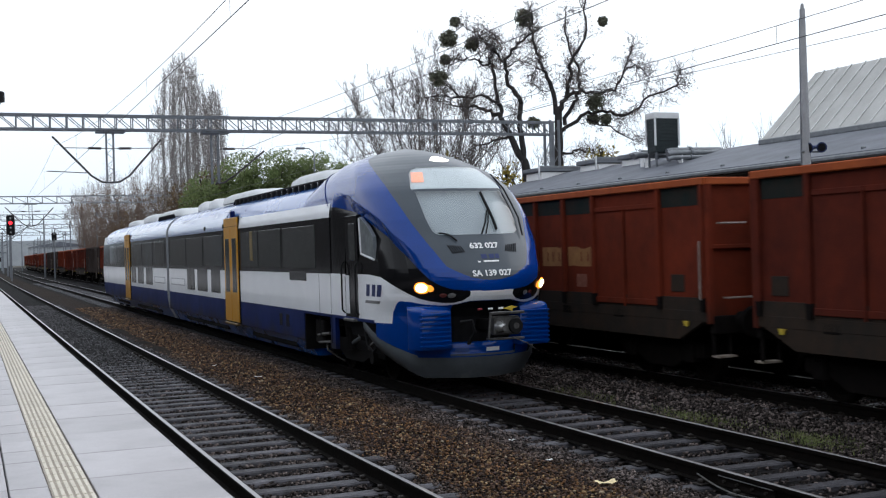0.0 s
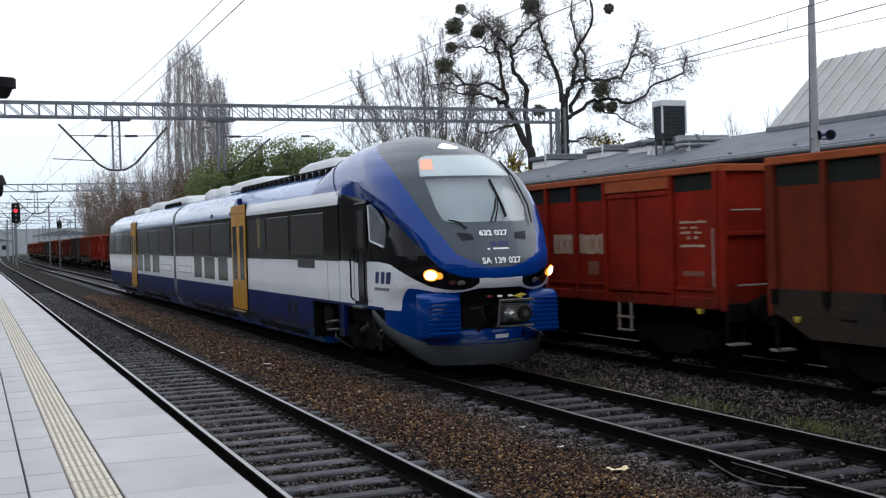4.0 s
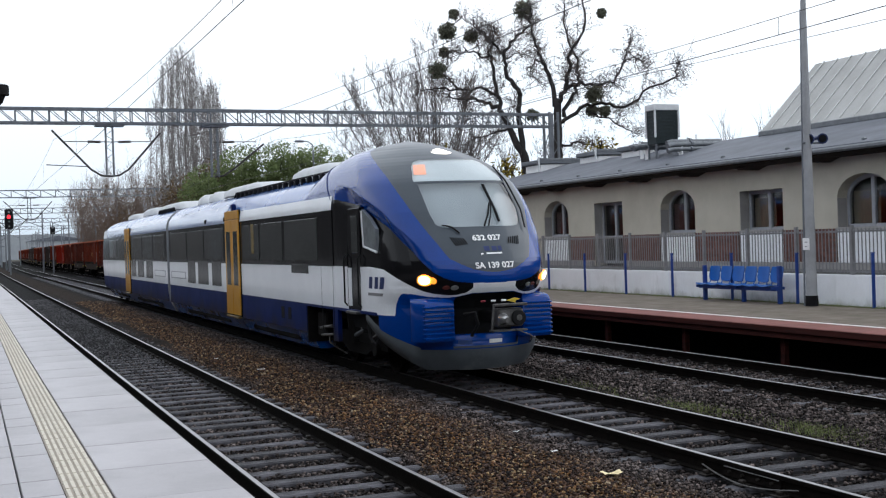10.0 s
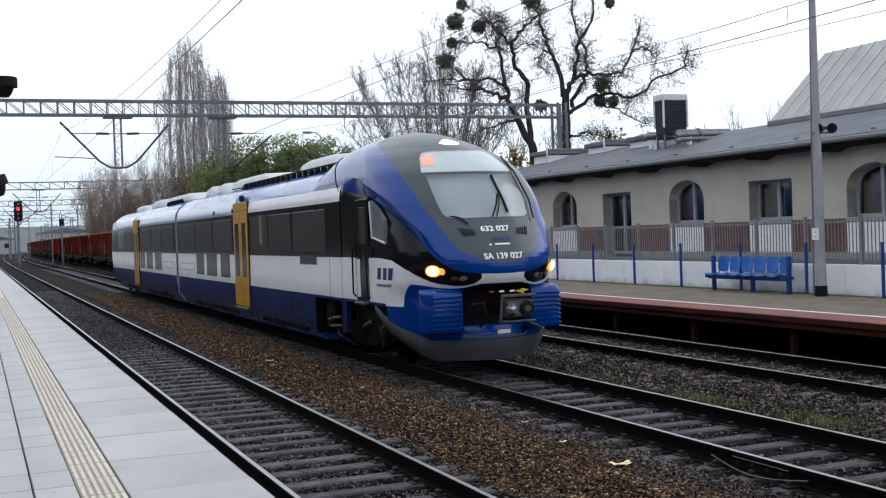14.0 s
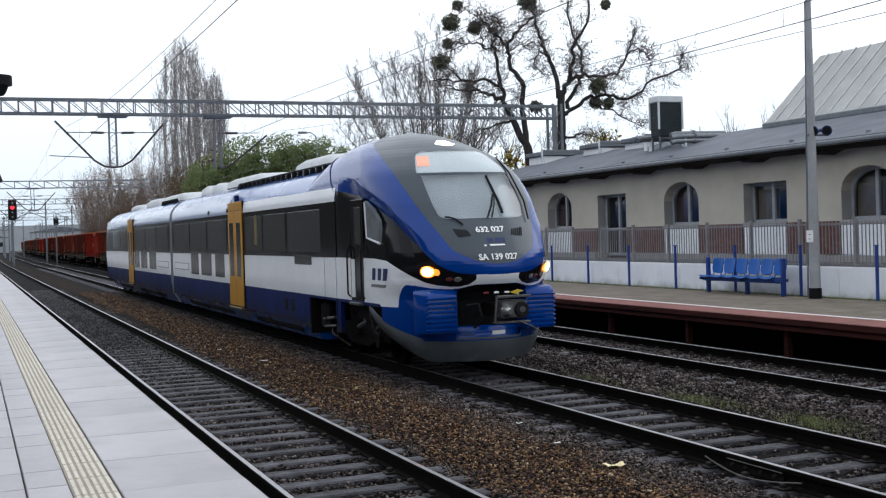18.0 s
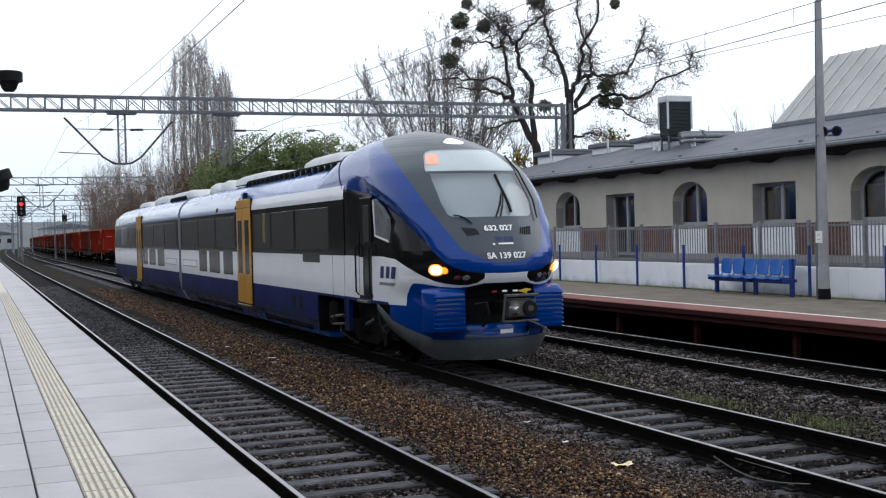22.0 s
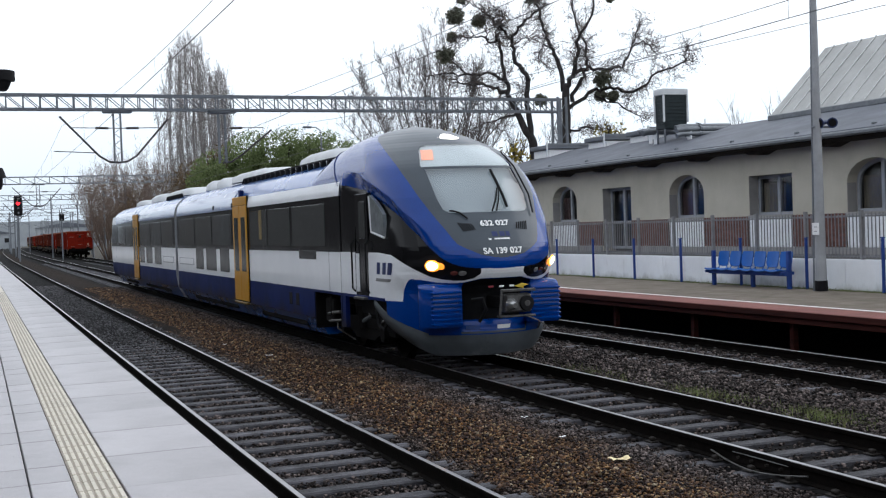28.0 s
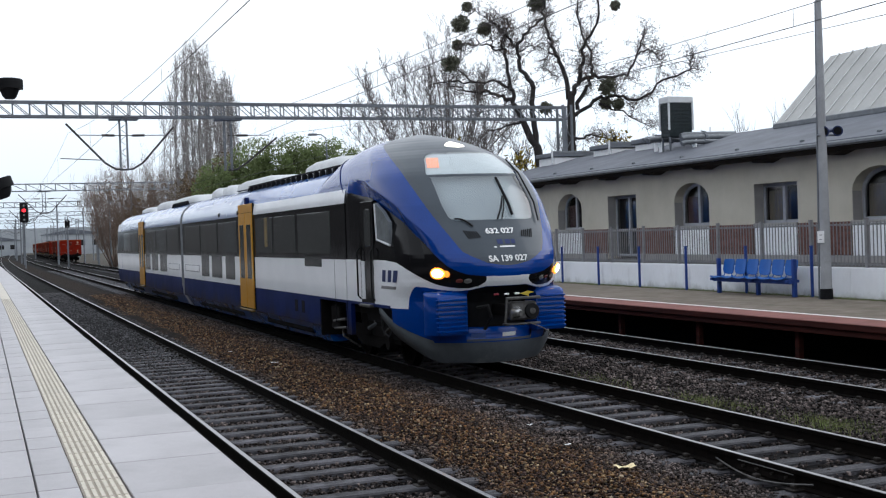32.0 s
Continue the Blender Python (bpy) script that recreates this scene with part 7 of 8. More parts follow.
def make_wires():
    sup = (-15.0, 49.0, 113.0, 170.0, 230.0, 300.0)
    for i, tx in enumerate((T1 + 0.05, T2 + 0.1, T3 + 0.35)):
        w = thing("overhead_line", "thin dark overhead contact line with droppers", "overhead line", (tx, 49, 5.5), group="overhead lines")
        for nm, r in (("contact_wire", 0.0075), ("messenger_wire", 0.006)):
            pts = []
            for a, b in zip(sup[:-1], sup[1:]):
                for k in range(16):
                    u = k / 16
                    y = a + (b - a) * u
                    z = 5.52 if nm == "contact_wire" else 6.88 - 4.3 * u * (1 - u) * ((b - a) / 64) ** 2
                    pts.append((tx + bend(y) + 0.1 * math.sin(y * 0.05), y, z))
            part(nm, Geo().tube(pts, r, 5), M["wire"], w)
        for a, b in zip(sup[:2], sup[1:3]):
            for k in range(1, 8):
                u = (k - 0.18) / 8
                y = a + (b - a) * u
                z = 6.88 - 4.3 * u * (1 - u)
                x = tx + 0.1 * math.sin(y * 0.05)
                part("dropper", Geo().tube([(x, y, 5.52), (x, y, z)], 0.004, 4), M["wire"], w)
    w = thing("feeder_line", "thin feeder wire along the gantry ends", "wire", (25.6, 49, 8.3))
    part("feeder_wire", Geo().tube([(25.6, -15, 8.6), (25.6, 10, 8.33), (25.6, 27.5, 8.48), (25.6, 36.6, 8.66), (25.6, 49, 8.98), (25.6, 81, 8.4), (25.6, 113, 8.98)], 0.010, 5), M["wire"], w)


def make_signal(x, y, z, head_w, head_h, lit, label):
    p = thing("railway_signal", label, "signal", (x, y, -0.3), group="signals")
    part("mast", Geo().tube([(x, y + 0.2, -0.4), (x, y + 0.2, z + head_h / 2)], 0.09, 8), M["steel_far"], p)
    part("back_board", Geo().box(x - head_w / 2, x + head_w / 2, y - 0.1, y + 0.1, z - head_h / 2, z + head_h / 2, 0.08), M["black"], p, "black signal head")
    n = 4 if head_h > 1.5 else 2
    for k in range(n):
        zz = z + head_h * (0.36 - 0.72 * k / (n - 1))
        on = k == lit
        part("lamp", Geo().rod((x, y - 0.1, zz), (x, y - 0.16, zz), 0.23 if on else 0.11, n=14), M["lamp_red"] if on and head_h > 1.5 else (M["lamp_white"] if on else M["lens"]), p, "lit red lamp" if on and head_h > 1.5 else "signal lamp")
        part("hood", Geo().box(x - 0.16, x + 0.16, y - 0.35, y - 0.1, zz + 0.17, zz + 0.2), M["black"], p)


def make_platform_lamps():
    """Two dark lamp heads on a pole that stands just beside the view, on the near platform."""
    p = thing("platform_lamp", "dark bell-shaped lamp heads on a platform pole", "lamp", (-0.75, 13.6, 0.68))
    part("pole", Geo().tube([(-0.75, 13.6, 0.68), (-0.75, 13.6, 4.6)], [0.07, 0.05], 10), M["steel"], p)
    for x, z, lean in ((0.36, 4.18, 0.0), (0.20, 3.08, -0.35)):
        up = Vector((lean, 0, 1)).normalized()
        c = Vector((x, 13.6, z))
        h = part("lamp_head", Geo().tube([c - up * 0.22, c - up * 0.19, c - up * 0.13, c - up * 0.115], [0.05, 0.075, 0.10, 0.105], 18), M["black"], p, "dark bell-shaped body", smooth=30)
        part("lamp_cap", Geo().tube([c - up * 0.115, c - up * 0.11, c - up * 0.012, c], [0.12, 0.145, 0.145, 0.13], 20), M["black"], h, "dark flat cap", smooth=30)
        part("bracket", Geo().tube([(-0.75, 13.6, z - 0.06), tuple(c - up * 0.06)], 0.02, 6), M["steel"], p)


g1 = make_gantry(49.0, -9.5, 25.9, 7.53, 8.10, True, "long grey lattice portal across the tracks")
make_drop(g1, 5.60, 49.0, 5.36, 7.5, ((3.37, 7.25, True), (7.65, 7.15, False)))
make_drop(g1, 9.88, 49.0, 5.30, 7.5, ((12.0, 6.7, False),))
for yy in (113.0, 158.0, 205.0, 260.0):
    gg = make_gantry(yy, -10 + bend(yy), 24 + bend(yy), 7.5, 8.15, False, "distant grey lattice portal")
    make_drop(gg, 5.6 + bend(yy), yy, 5.4, 7.5, ((3.4 + bend(yy), 7.2, True), (7.6 + bend(yy), 7.1, False)))
make_wires()
make_signal(5.08, 150.0, 6.6, 0.95, 2.4, 1, "tall railway signal showing red")
make_signal(10.05, 150.0, 5.1, 0.6, 0.9, 9, "small dark railway signal")
make_platform_lamps()


def make_street_lamp(x, y, z):
    p = thing("street_lamp", "slim street lamp with a curved arm", "street lamp", (x, y, -0.4))
    part("post", Geo().tube([(x, y, -0.4), (x, y, z - 0.6)], [0.09, 0.05], 8), M["steel_far"], p)
    part("arm", Geo().tube([(x, y, z - 0.6), (x - 0.05, y, z - 0.2), (x - 0.35, y, z), (x - 0.8, y, z)], 0.035, 6), M["steel_far"], p)
    part("lamp_head", Geo().box(x - 1.2, x - 0.6, y - 0.12, y + 0.12, z - 0.07, z + 0.07, 0.05), M["steel_far"], p, "flat lamp head")


make_street_lamp(20.85, 72.0, 8.93)


# ---- trees and shrubs ----
def twist(rnd, d, amount):
    v = Vector(d) + Vector((rnd.uniform(-1, 1), rnd.uniform(-1, 1), rnd.uniform(-1, 1))) * amount
    return v.normalized()


def grow(rnd, wood, fine, p, d, length, r, depth, droop=0.0, spread=0.7, upward=0.15, crook=0.28):
    """A limb with side limbs; thin ones go into the fine mesh."""
    n = 4 if depth > 0 else 3
    pts, rad = [Vector(p)], [r]
    d = Vector(d)
    for i in range(n):
        d = twist(rnd, d + Vector((0, 0, upward - droop)), crook)
        pts.append(pts[-1] + d * (length / n))
        rad.append(r * (1 - 0.75 * (i + 1) / n))
    (wood if r > 0.035 else fine).tube(pts, rad, 6 if r > 0.05 else (4 if r > 0.02 else 3))
    if depth <= 0:
        return
    kids = rnd.randint(3, 5)
    for k in range(kids):
        i = rnd.randint(1, n)
        base = pts[i]
        grow(rnd, wood, fine, base, twist(rnd, d, spread), length * rnd.uniform(0.45, 0.72), max(rad[i] * 0.75, 0.010), depth - 1, droop, spread, upward, crook)


def leaf_cloud(g, rng, centre, radii, count, size):
    """Many small leaf blades in an uneven cloud."""
    c = np.array(centre)
    made = 0
    while made < count:
        q = rng.normal(0, 0.5, 3)
        if np.dot(q, q) > 1.0:
            continue
        if noise.noise(Vector((q * 2.4 + c).tolist())) < -0.12:
            continue
        p = c + q * np.array(radii)
        a, b = rng.normal(0, 1, 3), rng.normal(0, 1, 3)
        a = a / np.linalg.norm(a) * size * rng.uniform(0.6, 1.4)
        b = b / np.linalg.norm(b) * size * rng.uniform(0.4, 0.9)
        g.add([tuple(p - a), tuple(p + b), tuple(p + a), tuple(p - b)], [(0, 1, 2, 3)])
        made += 1


VIEW_RIGHT = Vector((0.928, -0.373, 0))
VIEW_DEEP = Vector((0.373, 0.928, 0))


def make_mistletoe_tree():
    base = Vector((30.3, 56.8, 6.1))
    t = thing("mistletoe_tree", "old bare crooked tree hung with dark mistletoe balls", "tree", (30.3, 56.8, -0.4))
    rnd = random.Random(12)

    def at(u, w, deep=0.0):
        return base + VIEW_RIGHT * u + Vector((0, 0, w)) + VIEW_DEEP * deep
    limbs = (
        (0.30, 0.20, ((0.1, -6.5), (0.1, 0.7), (0.1, 2.3), (0.15, 3.8))),
        (0.15, 0.04, ((0.1, 3.4), (-0.2, 4.9), (-0.6, 5.9), (-0.9, 6.9), (-1.3, 8.2), (-1.2, 9.4))),
        (0.16, 0.04, ((0.2, 3.6), (0.6, 4.4), (0.8, 5.3), (0.8, 6.2), (1.6, 7.4), (1.7, 9.4))),
        (0.13, 0.04, ((0.4, 2.9), (1.1, 4.1), (1.4, 4.7), (1.5, 5.6), (0.9, 7.1), (0.8, 9.0))),
        (0.12, 0.03, ((0.6, 4.4), (1.4, 4.6), (2.4, 4.5), (3.2, 4.6), (3.8, 5.7), (4.2, 6.9))),
        (0.06, 0.02, ((3.8, 5.7), (4.4, 6.0), (4.8, 5.8), (5.3, 5.3))),
        (0.12, 0.03, ((0.3, 2.5), (1.8, 3.4), (2.8, 3.5), (4.0, 3.3), (5.4, 4.3), (7.0, 5.0), (7.1, 5.8))),
        (0.06, 0.02, ((1.7, 3.1), (2.8, 2.7), (3.8, 2.2), (4.5, 1.8))),
        (0.08, 0.02, ((0.2, 1.2), (0.9, 1.3), (1.7, 1.3), (2.2, 1.0))),
        (0.05, 0.02, ((-0.6, 5.9), (-1.1, 6.0), (-1.2, 5.2), (-0.8, 4.8))),
    )
    other = (
        (0.28, 0.15, ((-1.6, -6.5), (-1.7, 0.6), (-2.2, 1.5), (-3.0, 3.2))),
        (0.18, 0.13, ((-1.75, 0.0), (-1.9, 1.9), (-2.0, 3.0), (-1.9, 4.1))),
        (0.14, 0.04, ((-1.9, 4.0), (-2.6, 5.1), (-2.8, 6.4), (-2.2, 7.0), (-1.3, 7.9), (-1.2, 8.9))),
        (0.08, 0.02, ((-2.8, 6.4), (-3.3, 6.9), (-3.6, 7.4), (-4.0, 7.6), (-5.0, 8.3))),
        (0.05, 0.02, ((-3.3, 6.9), (-3.2, 7.4), (-3.2, 7.8), (-3.7, 8.1))),
        (0.14, 0.03, ((-3.0, 3.1), (-3.1, 4.1), (-3.4, 6.0), (-3.5, 6.6), (-3.4, 7.2))),
        (0.06, 0.02, ((-3.5, 6.2), (-4.0, 6.3), (-4.1, 7.1), (-4.2, 7.5))),
        (0.06, 0.02, ((-3.9, 6.4), (-4.8, 6.5), (-5.5, 6.4), (-5.9, 6.2))),
        (0.13, 0.03, ((-3.2, 3.4), (-4.0, 3.9), (-4.8, 4.0), (-6.3, 4.4))),
        (0.11, 0.03, ((-3.1, 4.0), (-3.8, 4.5), (-5.2, 4.6), (-6.0, 5.3))),
        (0.06, 0.02, ((-5.2, 4.5), (-6.3, 4.6), (-7.3, 4.5))),
        (0.08, 0.02, ((-2.6, 2.2), (-3.4, 2.1), (-4.5, 1.8))),
        (0.05, 0.02, ((-2.7, 6.0), (-2.2, 6.3), (-1.2, 6.4))),
    )
    trunk_at = (0, len(limbs), len(limbs) + 1)
    wood, fine = Geo(), Geo()
    trunks, seeds = Geo(), Geo()
    rng = np.random.default_rng(7)
    for k, (r0, r1, path) in enumerate(limbs + other):
        pts, phase = [], rnd.uniform(0, 6)
        for i, (u, w) in enumerate(path):
            deep = 1.3 * math.sin(phase) * i / len(path) if k not in trunk_at else 0.0
            pts.append(at(u, w, deep))
        fineP = []
        for a, b in zip(pts[:-1], pts[1:]):
            for j in range(4):
                q = a.lerp(b, j / 4)
                wob = 0.11 if k not in trunk_at else 0.04
                fineP.append(q + Vector((rnd.uniform(-1, 1), rnd.uniform(-1, 1), rnd.uniform(-1, 1))) * wob)
        fineP.append(pts[-1])
        n = len(fineP)
        (trunks if k in trunk_at else wood).tube(fineP, [(r0 + (r1 - r0) * i / (n - 1)) * (1.0 if k in trunk_at else 0.95) for i in range(n)], 8)
        if k in trunk_at:
            continue
        for i in range(2, n):
            for _ in range(4 if i > n * 0.35 else 2):
                if rnd.random() < (0.85 if r0 > 0.07 else 0.5):
                    d = twist(rnd, (fineP[i] - fineP[i - 1]).normalized(), 1.3)
                    ln = rnd.uniform(0.35, 1.15)
                    grow(rnd, wood, fine, fineP[i], d, ln, rnd.uniform(0.014, 0.028), 2, 0.0, 1.3, 0.04, 0.85)
                    if rnd.random() < 0.75:
                        leaf_cloud(seeds, rng, fineP[i] + d * ln * 0.9, (0.35, 0.35, 0.30), 9, 0.05)
    part("trunk", trunks, M["bark"], t, "two dark leaning trunks", smooth=True, mend=False)
    part("crown", wood, M["bark"], t, "dark crooked limbs", smooth=True, mend=False)
    part("fine_crown", fine, M["twig"], t, "fine bare twigs", mend=False)
    part("dry_leaves", seeds, M["twig_brown"], t, "last dry leaves and seed tufts", mend=False)["kind"] = "stuff"
    for u, w, r in ((-5.8, 7.6, 0.58), (-4.5, 7.4, 0.44), (-6.0, 6.6, 0.32), (-6.4, 5.6, 0.54), (-1.6, 8.75, 0.55), (2.15, 3.95, 0.58), (2.15, 3.15, 0.42), (2.8, 3.05, 0.36), (-1.2, 3.0, 0.40), (2.75, 8.45, 0.30), (-5.4, 8.6, 0.32)):
        g = Geo()
        c = at(u, w, rnd.uniform(-0.6, 0.6))
        leaf_cloud(g, rng, c, (r * 1.0, r * 1.0, r * 0.95), int(1500 * r + 200), 0.075)
        leaf_cloud(g, rng, c, (r * 0.6, r * 0.6, r * 0.6), int(500 * r + 100), 0.12)
        part("mistletoe", g, M["mistletoe"], t, "dark mistletoe ball", mend=False)


def make_bare_tree(name, label, x, y, height, stems, seed, material, spread=0.55, thick=0.11, z0=-0.4, depth=3, lean=0.35, upward=0.22):
    t = thing(name, label, "tree", (x, y, z0))
    rnd = random.Random(seed)
    wood, fine = Geo(), Geo()
    for k in range(stems):
        a = rnd.uniform(0, 6.283)
        d = Vector((math.cos(a) * lean, math.sin(a) * lean, 1)).normalized()
        p = Vector((x + math.cos(a) * 0.5, y + math.sin(a) * 0.5, z0))
        pts, rad = [p], [thick]
        n = 7
        for i in range(n):
            d = twist(rnd, d + Vector((0, 0, 0.1)), 0.10)
            pts.append(pts[-1] + d * (height * rnd.uniform(0.8, 1.0) / n))
            rad.append(thick * (1 - 0.85 * (i + 1) / n))
        wood.tube(pts, rad, 6)
        for i in range(2, n + 1):
            for _ in range(3):
                grow(rnd, wood, fine, pts[i], twist(rnd, d, spread), height * rnd.uniform(0.10, 0.22), max(rad[i] * 0.5, 0.018), depth - 1, 0.0, spread, upward)
    part("trunk", wood, material, t, "bare stems", smooth=True, mend=False)
    part("crown", fine, material, t, "fine bare twigs", mend=False)


def make_fan_tree(x, y, stems):
    """A short trunk that opens at one height into a broad fan of straight, slim branches."""
    t = thing("bare_tree", "bare grey tree with a broad fan of slim branches", "tree", (x, y, -0.4))
    rnd = random.Random(3)
    trunk, wood, fine = Geo(), Geo(), Geo()
    trunk.tube([(x, y, -0.4), (x + 0.1, y, 2.0), (x, y, 4.4)], [0.32, 0.26, 0.16], 8)
    for k in range(stems):
        a = math.radians(-52 + 94 * k / (stems - 1) + rnd.uniform(-4, 4))
        d = VIEW_RIGHT * math.sin(a) + Vector((0, 0, math.cos(a))) + VIEW_DEEP * rnd.uniform(-0.7, 0.7)
        p = Vector((x, y, 2.4 + rnd.uniform(0, 1.8)))
        ln = rnd.uniform(8.6, 10.4) * (1 - 0.12 * abs(math.sin(a)))
        pts, rad, n = [p], [0.068], 10
        for i in range(n):
            d = twist(rnd, d.normalized() + Vector((0, 0, 0.05)), 0.09)
            pts.append(pts[-1] + d * (ln / n))
            rad.append(0.068 * (1 - 0.85 * (i + 1) / n))
        wood.tube(pts, rad, 6)
        for i in range(4, n + 1):
            for _ in range(4):
                grow(rnd, wood, fine, pts[i], twist(rnd, d, 0.75), rnd.uniform(0.6, 1.6) * (1.25 - 0.5 * i / n), 0.017, 2, 0.0, 0.7, 0.16, 0.32)
    part("trunk", trunk, M["twig_hazed"], t, "short grey trunk", smooth=True, mend=False)
    part("branchwork", wood, M["twig_hazed"], t, "slim fanning branches", smooth=True, mend=False)["kind"] = "stuff"
    part("crown", fine, M["twig_hazed"], t, "fine bare twigs", mend=False)


def make_poplar(x, y, height, radius, stems, seed):
    """Many upright stems side by side, each clothed in short steep twigs: a narrow column with a rounded, uneven top."""
    t = thing("poplar", "tall slender poplar, nearly bare", "tree", (x, y, -0.4), group="poplars")
    rnd = random.Random(seed)
    rng = np.random.default_rng(seed)
    stem, wood, fine, tips = Geo(), Geo(), Geo(), Geo()
    for k in range(stems):
        a = k * 2.4 + rnd.uniform(-0.4, 0.4)
        off = radius * math.sqrt((k + 0.3) / stems) * rnd.uniform(0.85, 1.0)
        top = height * (1.0 - 0.28 * (off / radius) ** 3) * rnd.uniform(0.93, 1.0)
        start = height * rnd.uniform(0.02, 0.22)
        pts, rad = [], []
        n = 14
        for i in range(n + 1):
            u = i / n
            h = start + (top - start) * u
            w = off * (1 - math.exp(-5.0 * u)) * (1.0 - 0.30 * u * u)
            pts.append(Vector((x + math.cos(a) * w + rnd.uniform(-1, 1) * 0.10, y + math.sin(a) * w + rnd.uniform(-1, 1) * 0.10, h)))
            rad.append((0.18 if k == 0 else 0.045) * (1 - 0.9 * u) + 0.008)
        (stem if k == 0 else wood).tube(pts, rad, 6)
        for i in range(2, n + 1):
            for _ in range(5):
                p = pts[i - 1].lerp(pts[i], rnd.random())
                b = rnd.uniform(0, 6.283)
                d = Vector((math.cos(b) * 0.42, math.sin(b) * 0.42, 1)).normalized()
                ln = rnd.uniform(0.6, 1.5)
                grow(rnd, fine, fine, p, d, ln, 0.016, 1, 0.0, 0.5, 0.25)
                if rnd.random() < 0.8:
                    leaf_cloud(tips, rng, p + d * ln * 0.8, (0.35, 0.35, 0.6), 7, 0.075)
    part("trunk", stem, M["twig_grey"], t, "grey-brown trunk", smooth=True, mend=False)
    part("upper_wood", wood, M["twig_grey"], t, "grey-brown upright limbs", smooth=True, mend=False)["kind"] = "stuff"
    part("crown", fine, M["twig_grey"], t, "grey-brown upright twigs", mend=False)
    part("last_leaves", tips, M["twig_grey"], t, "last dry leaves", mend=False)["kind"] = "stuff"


def make_leafy(name, label, x, y, lumps, leaf, count, size, seed, stem=True):
    t = thing(name, label, "shrub", (x, y, -0.4))
    rng = np.random.default_rng(seed)
    rnd = random.Random(seed)
    if stem:
        wood = Geo()
        for dx, dy, dz, rx, ry, rz in lumps:
            wood.tube([(x + dx * 0.3, y + dy * 0.3, -0.4), (x + dx * 0.7, y + dy * 0.7, dz * 0.6), (x + dx, y + dy, dz + rz * 0.5)], [0.16, 0.1, 0.03], 6)
            for _ in range(10):
                grow(rnd, wood, wood, (x + dx, y + dy, dz), twist(rnd, (0, 0, 1), 1.2), rz * 0.9, 0.03, 1)
        part("stem", wood, M["bark"], t, "", mend=False)
    for dx, dy, dz, rx, ry, rz in lumps:
        g = Geo()
        leaf_cloud(g, rng, (x + dx, y + dy, dz), (rx, ry, rz), count, size)
        part("foliage", g, M[leaf], t, "", mend=False)


make_mistletoe_tree()
make_fan_tree(25.3, 63.0, 22)
make_poplar(20.15, 115.1, 21.7, 3.9, 40, 5)
make_poplar(23.7, 118.0, 19.6, 1.6, 15, 6)
make_leafy("green_shrubs", "dense dull green trees behind the railcar", 21.2, 84.0, ((-4.4, 1.6, 5.8, 2.4, 2.5, 2.8), (-2.0, 0.8, 7.0, 2.6, 2.5, 2.9), (0.6, 0, 7.3, 2.6, 2.4, 2.8), (3.0, -1, 7.0, 2.5, 2.4, 2.8), (5.2, -2, 6.4, 2.2, 2.4, 2.6), (0.3, 1, 3.6, 5.2, 2.5, 3.2)), "leaf_green", 9000, 0.10, 11)
make_leafy("brown_shrubs", "thin brown trees in front of the poplars", 17.0, 96.0, ((-0.5, 0, 5.0, 2.4, 2.5, 3.6), (2.2, 0, 6.2, 2.2, 2.5, 3.6), (1.2, 0, 3.0, 3.5, 2.5, 3.0)), "leaf_brown", 5200, 0.10, 12)
for k, (x, y, h) in enumerate(((15.4, 122, 8.5), (16.5, 134, 9.8), (18.3, 140, 11.5), (15.9, 152, 10.0), (17.2, 165, 11), (19.5, 128, 10.5), (17.6, 118, 9.0), (14.6, 140, 8.5))):
    make_bare_tree("brown_tree", "bare brownish tree along the line", x, y, h, 10, 30 + k, M["twig_brown"], 0.75, 0.07, depth=3, lean=0.5)
make_leafy("brown_brush", "rusty autumn undergrowth along the line", 16.8, 135.0, ((-1.6, -12, 3.0, 2.0, 5, 3.0), (0, 0, 3.8, 2.6, 6, 3.8), (1.5, 8, 4.6, 2.6, 6, 4.2), (1.0, 22, 4.2, 3.0, 7, 3.8)), "leaf_brown", 5200, 0.12, 14)
make_leafy("yellow_bush", "small tree with the last yellow leaves", 25.6, 62.0, ((0, 0, 7.0, 1.1, 1.2, 1.0), (0.9, 0.4, 6.2, 1.0, 1.0, 0.9)), "leaf_yellow", 260, 0.12, 15)
make_leafy("yellow_bush", "small tree with the last yellow-green leaves", 30.4, 52.0, ((0, 0, 6.6, 1.0, 1.0, 0.8), (-4.6, 1.8, 5.6, 0.9, 0.9, 1.2), (-1.6, 1.0, 5.6, 1.3, 1.0, 0.9)), "leaf_yellow", 240, 0.11, 16)
make_bare_tree("bare_tree", "slight bare tree behind the building", 36.4, 45.0, 7.8, 7, 9, M["twig"], 0.7, 0.06, depth=2, lean=0.5)
make_bare_tree("bare_tree", "slight bare tree behind the low roof", 28.6, 59.4, 8.2, 7, 10, M["twig"], 0.7, 0.06, depth=3, lean=0.5)


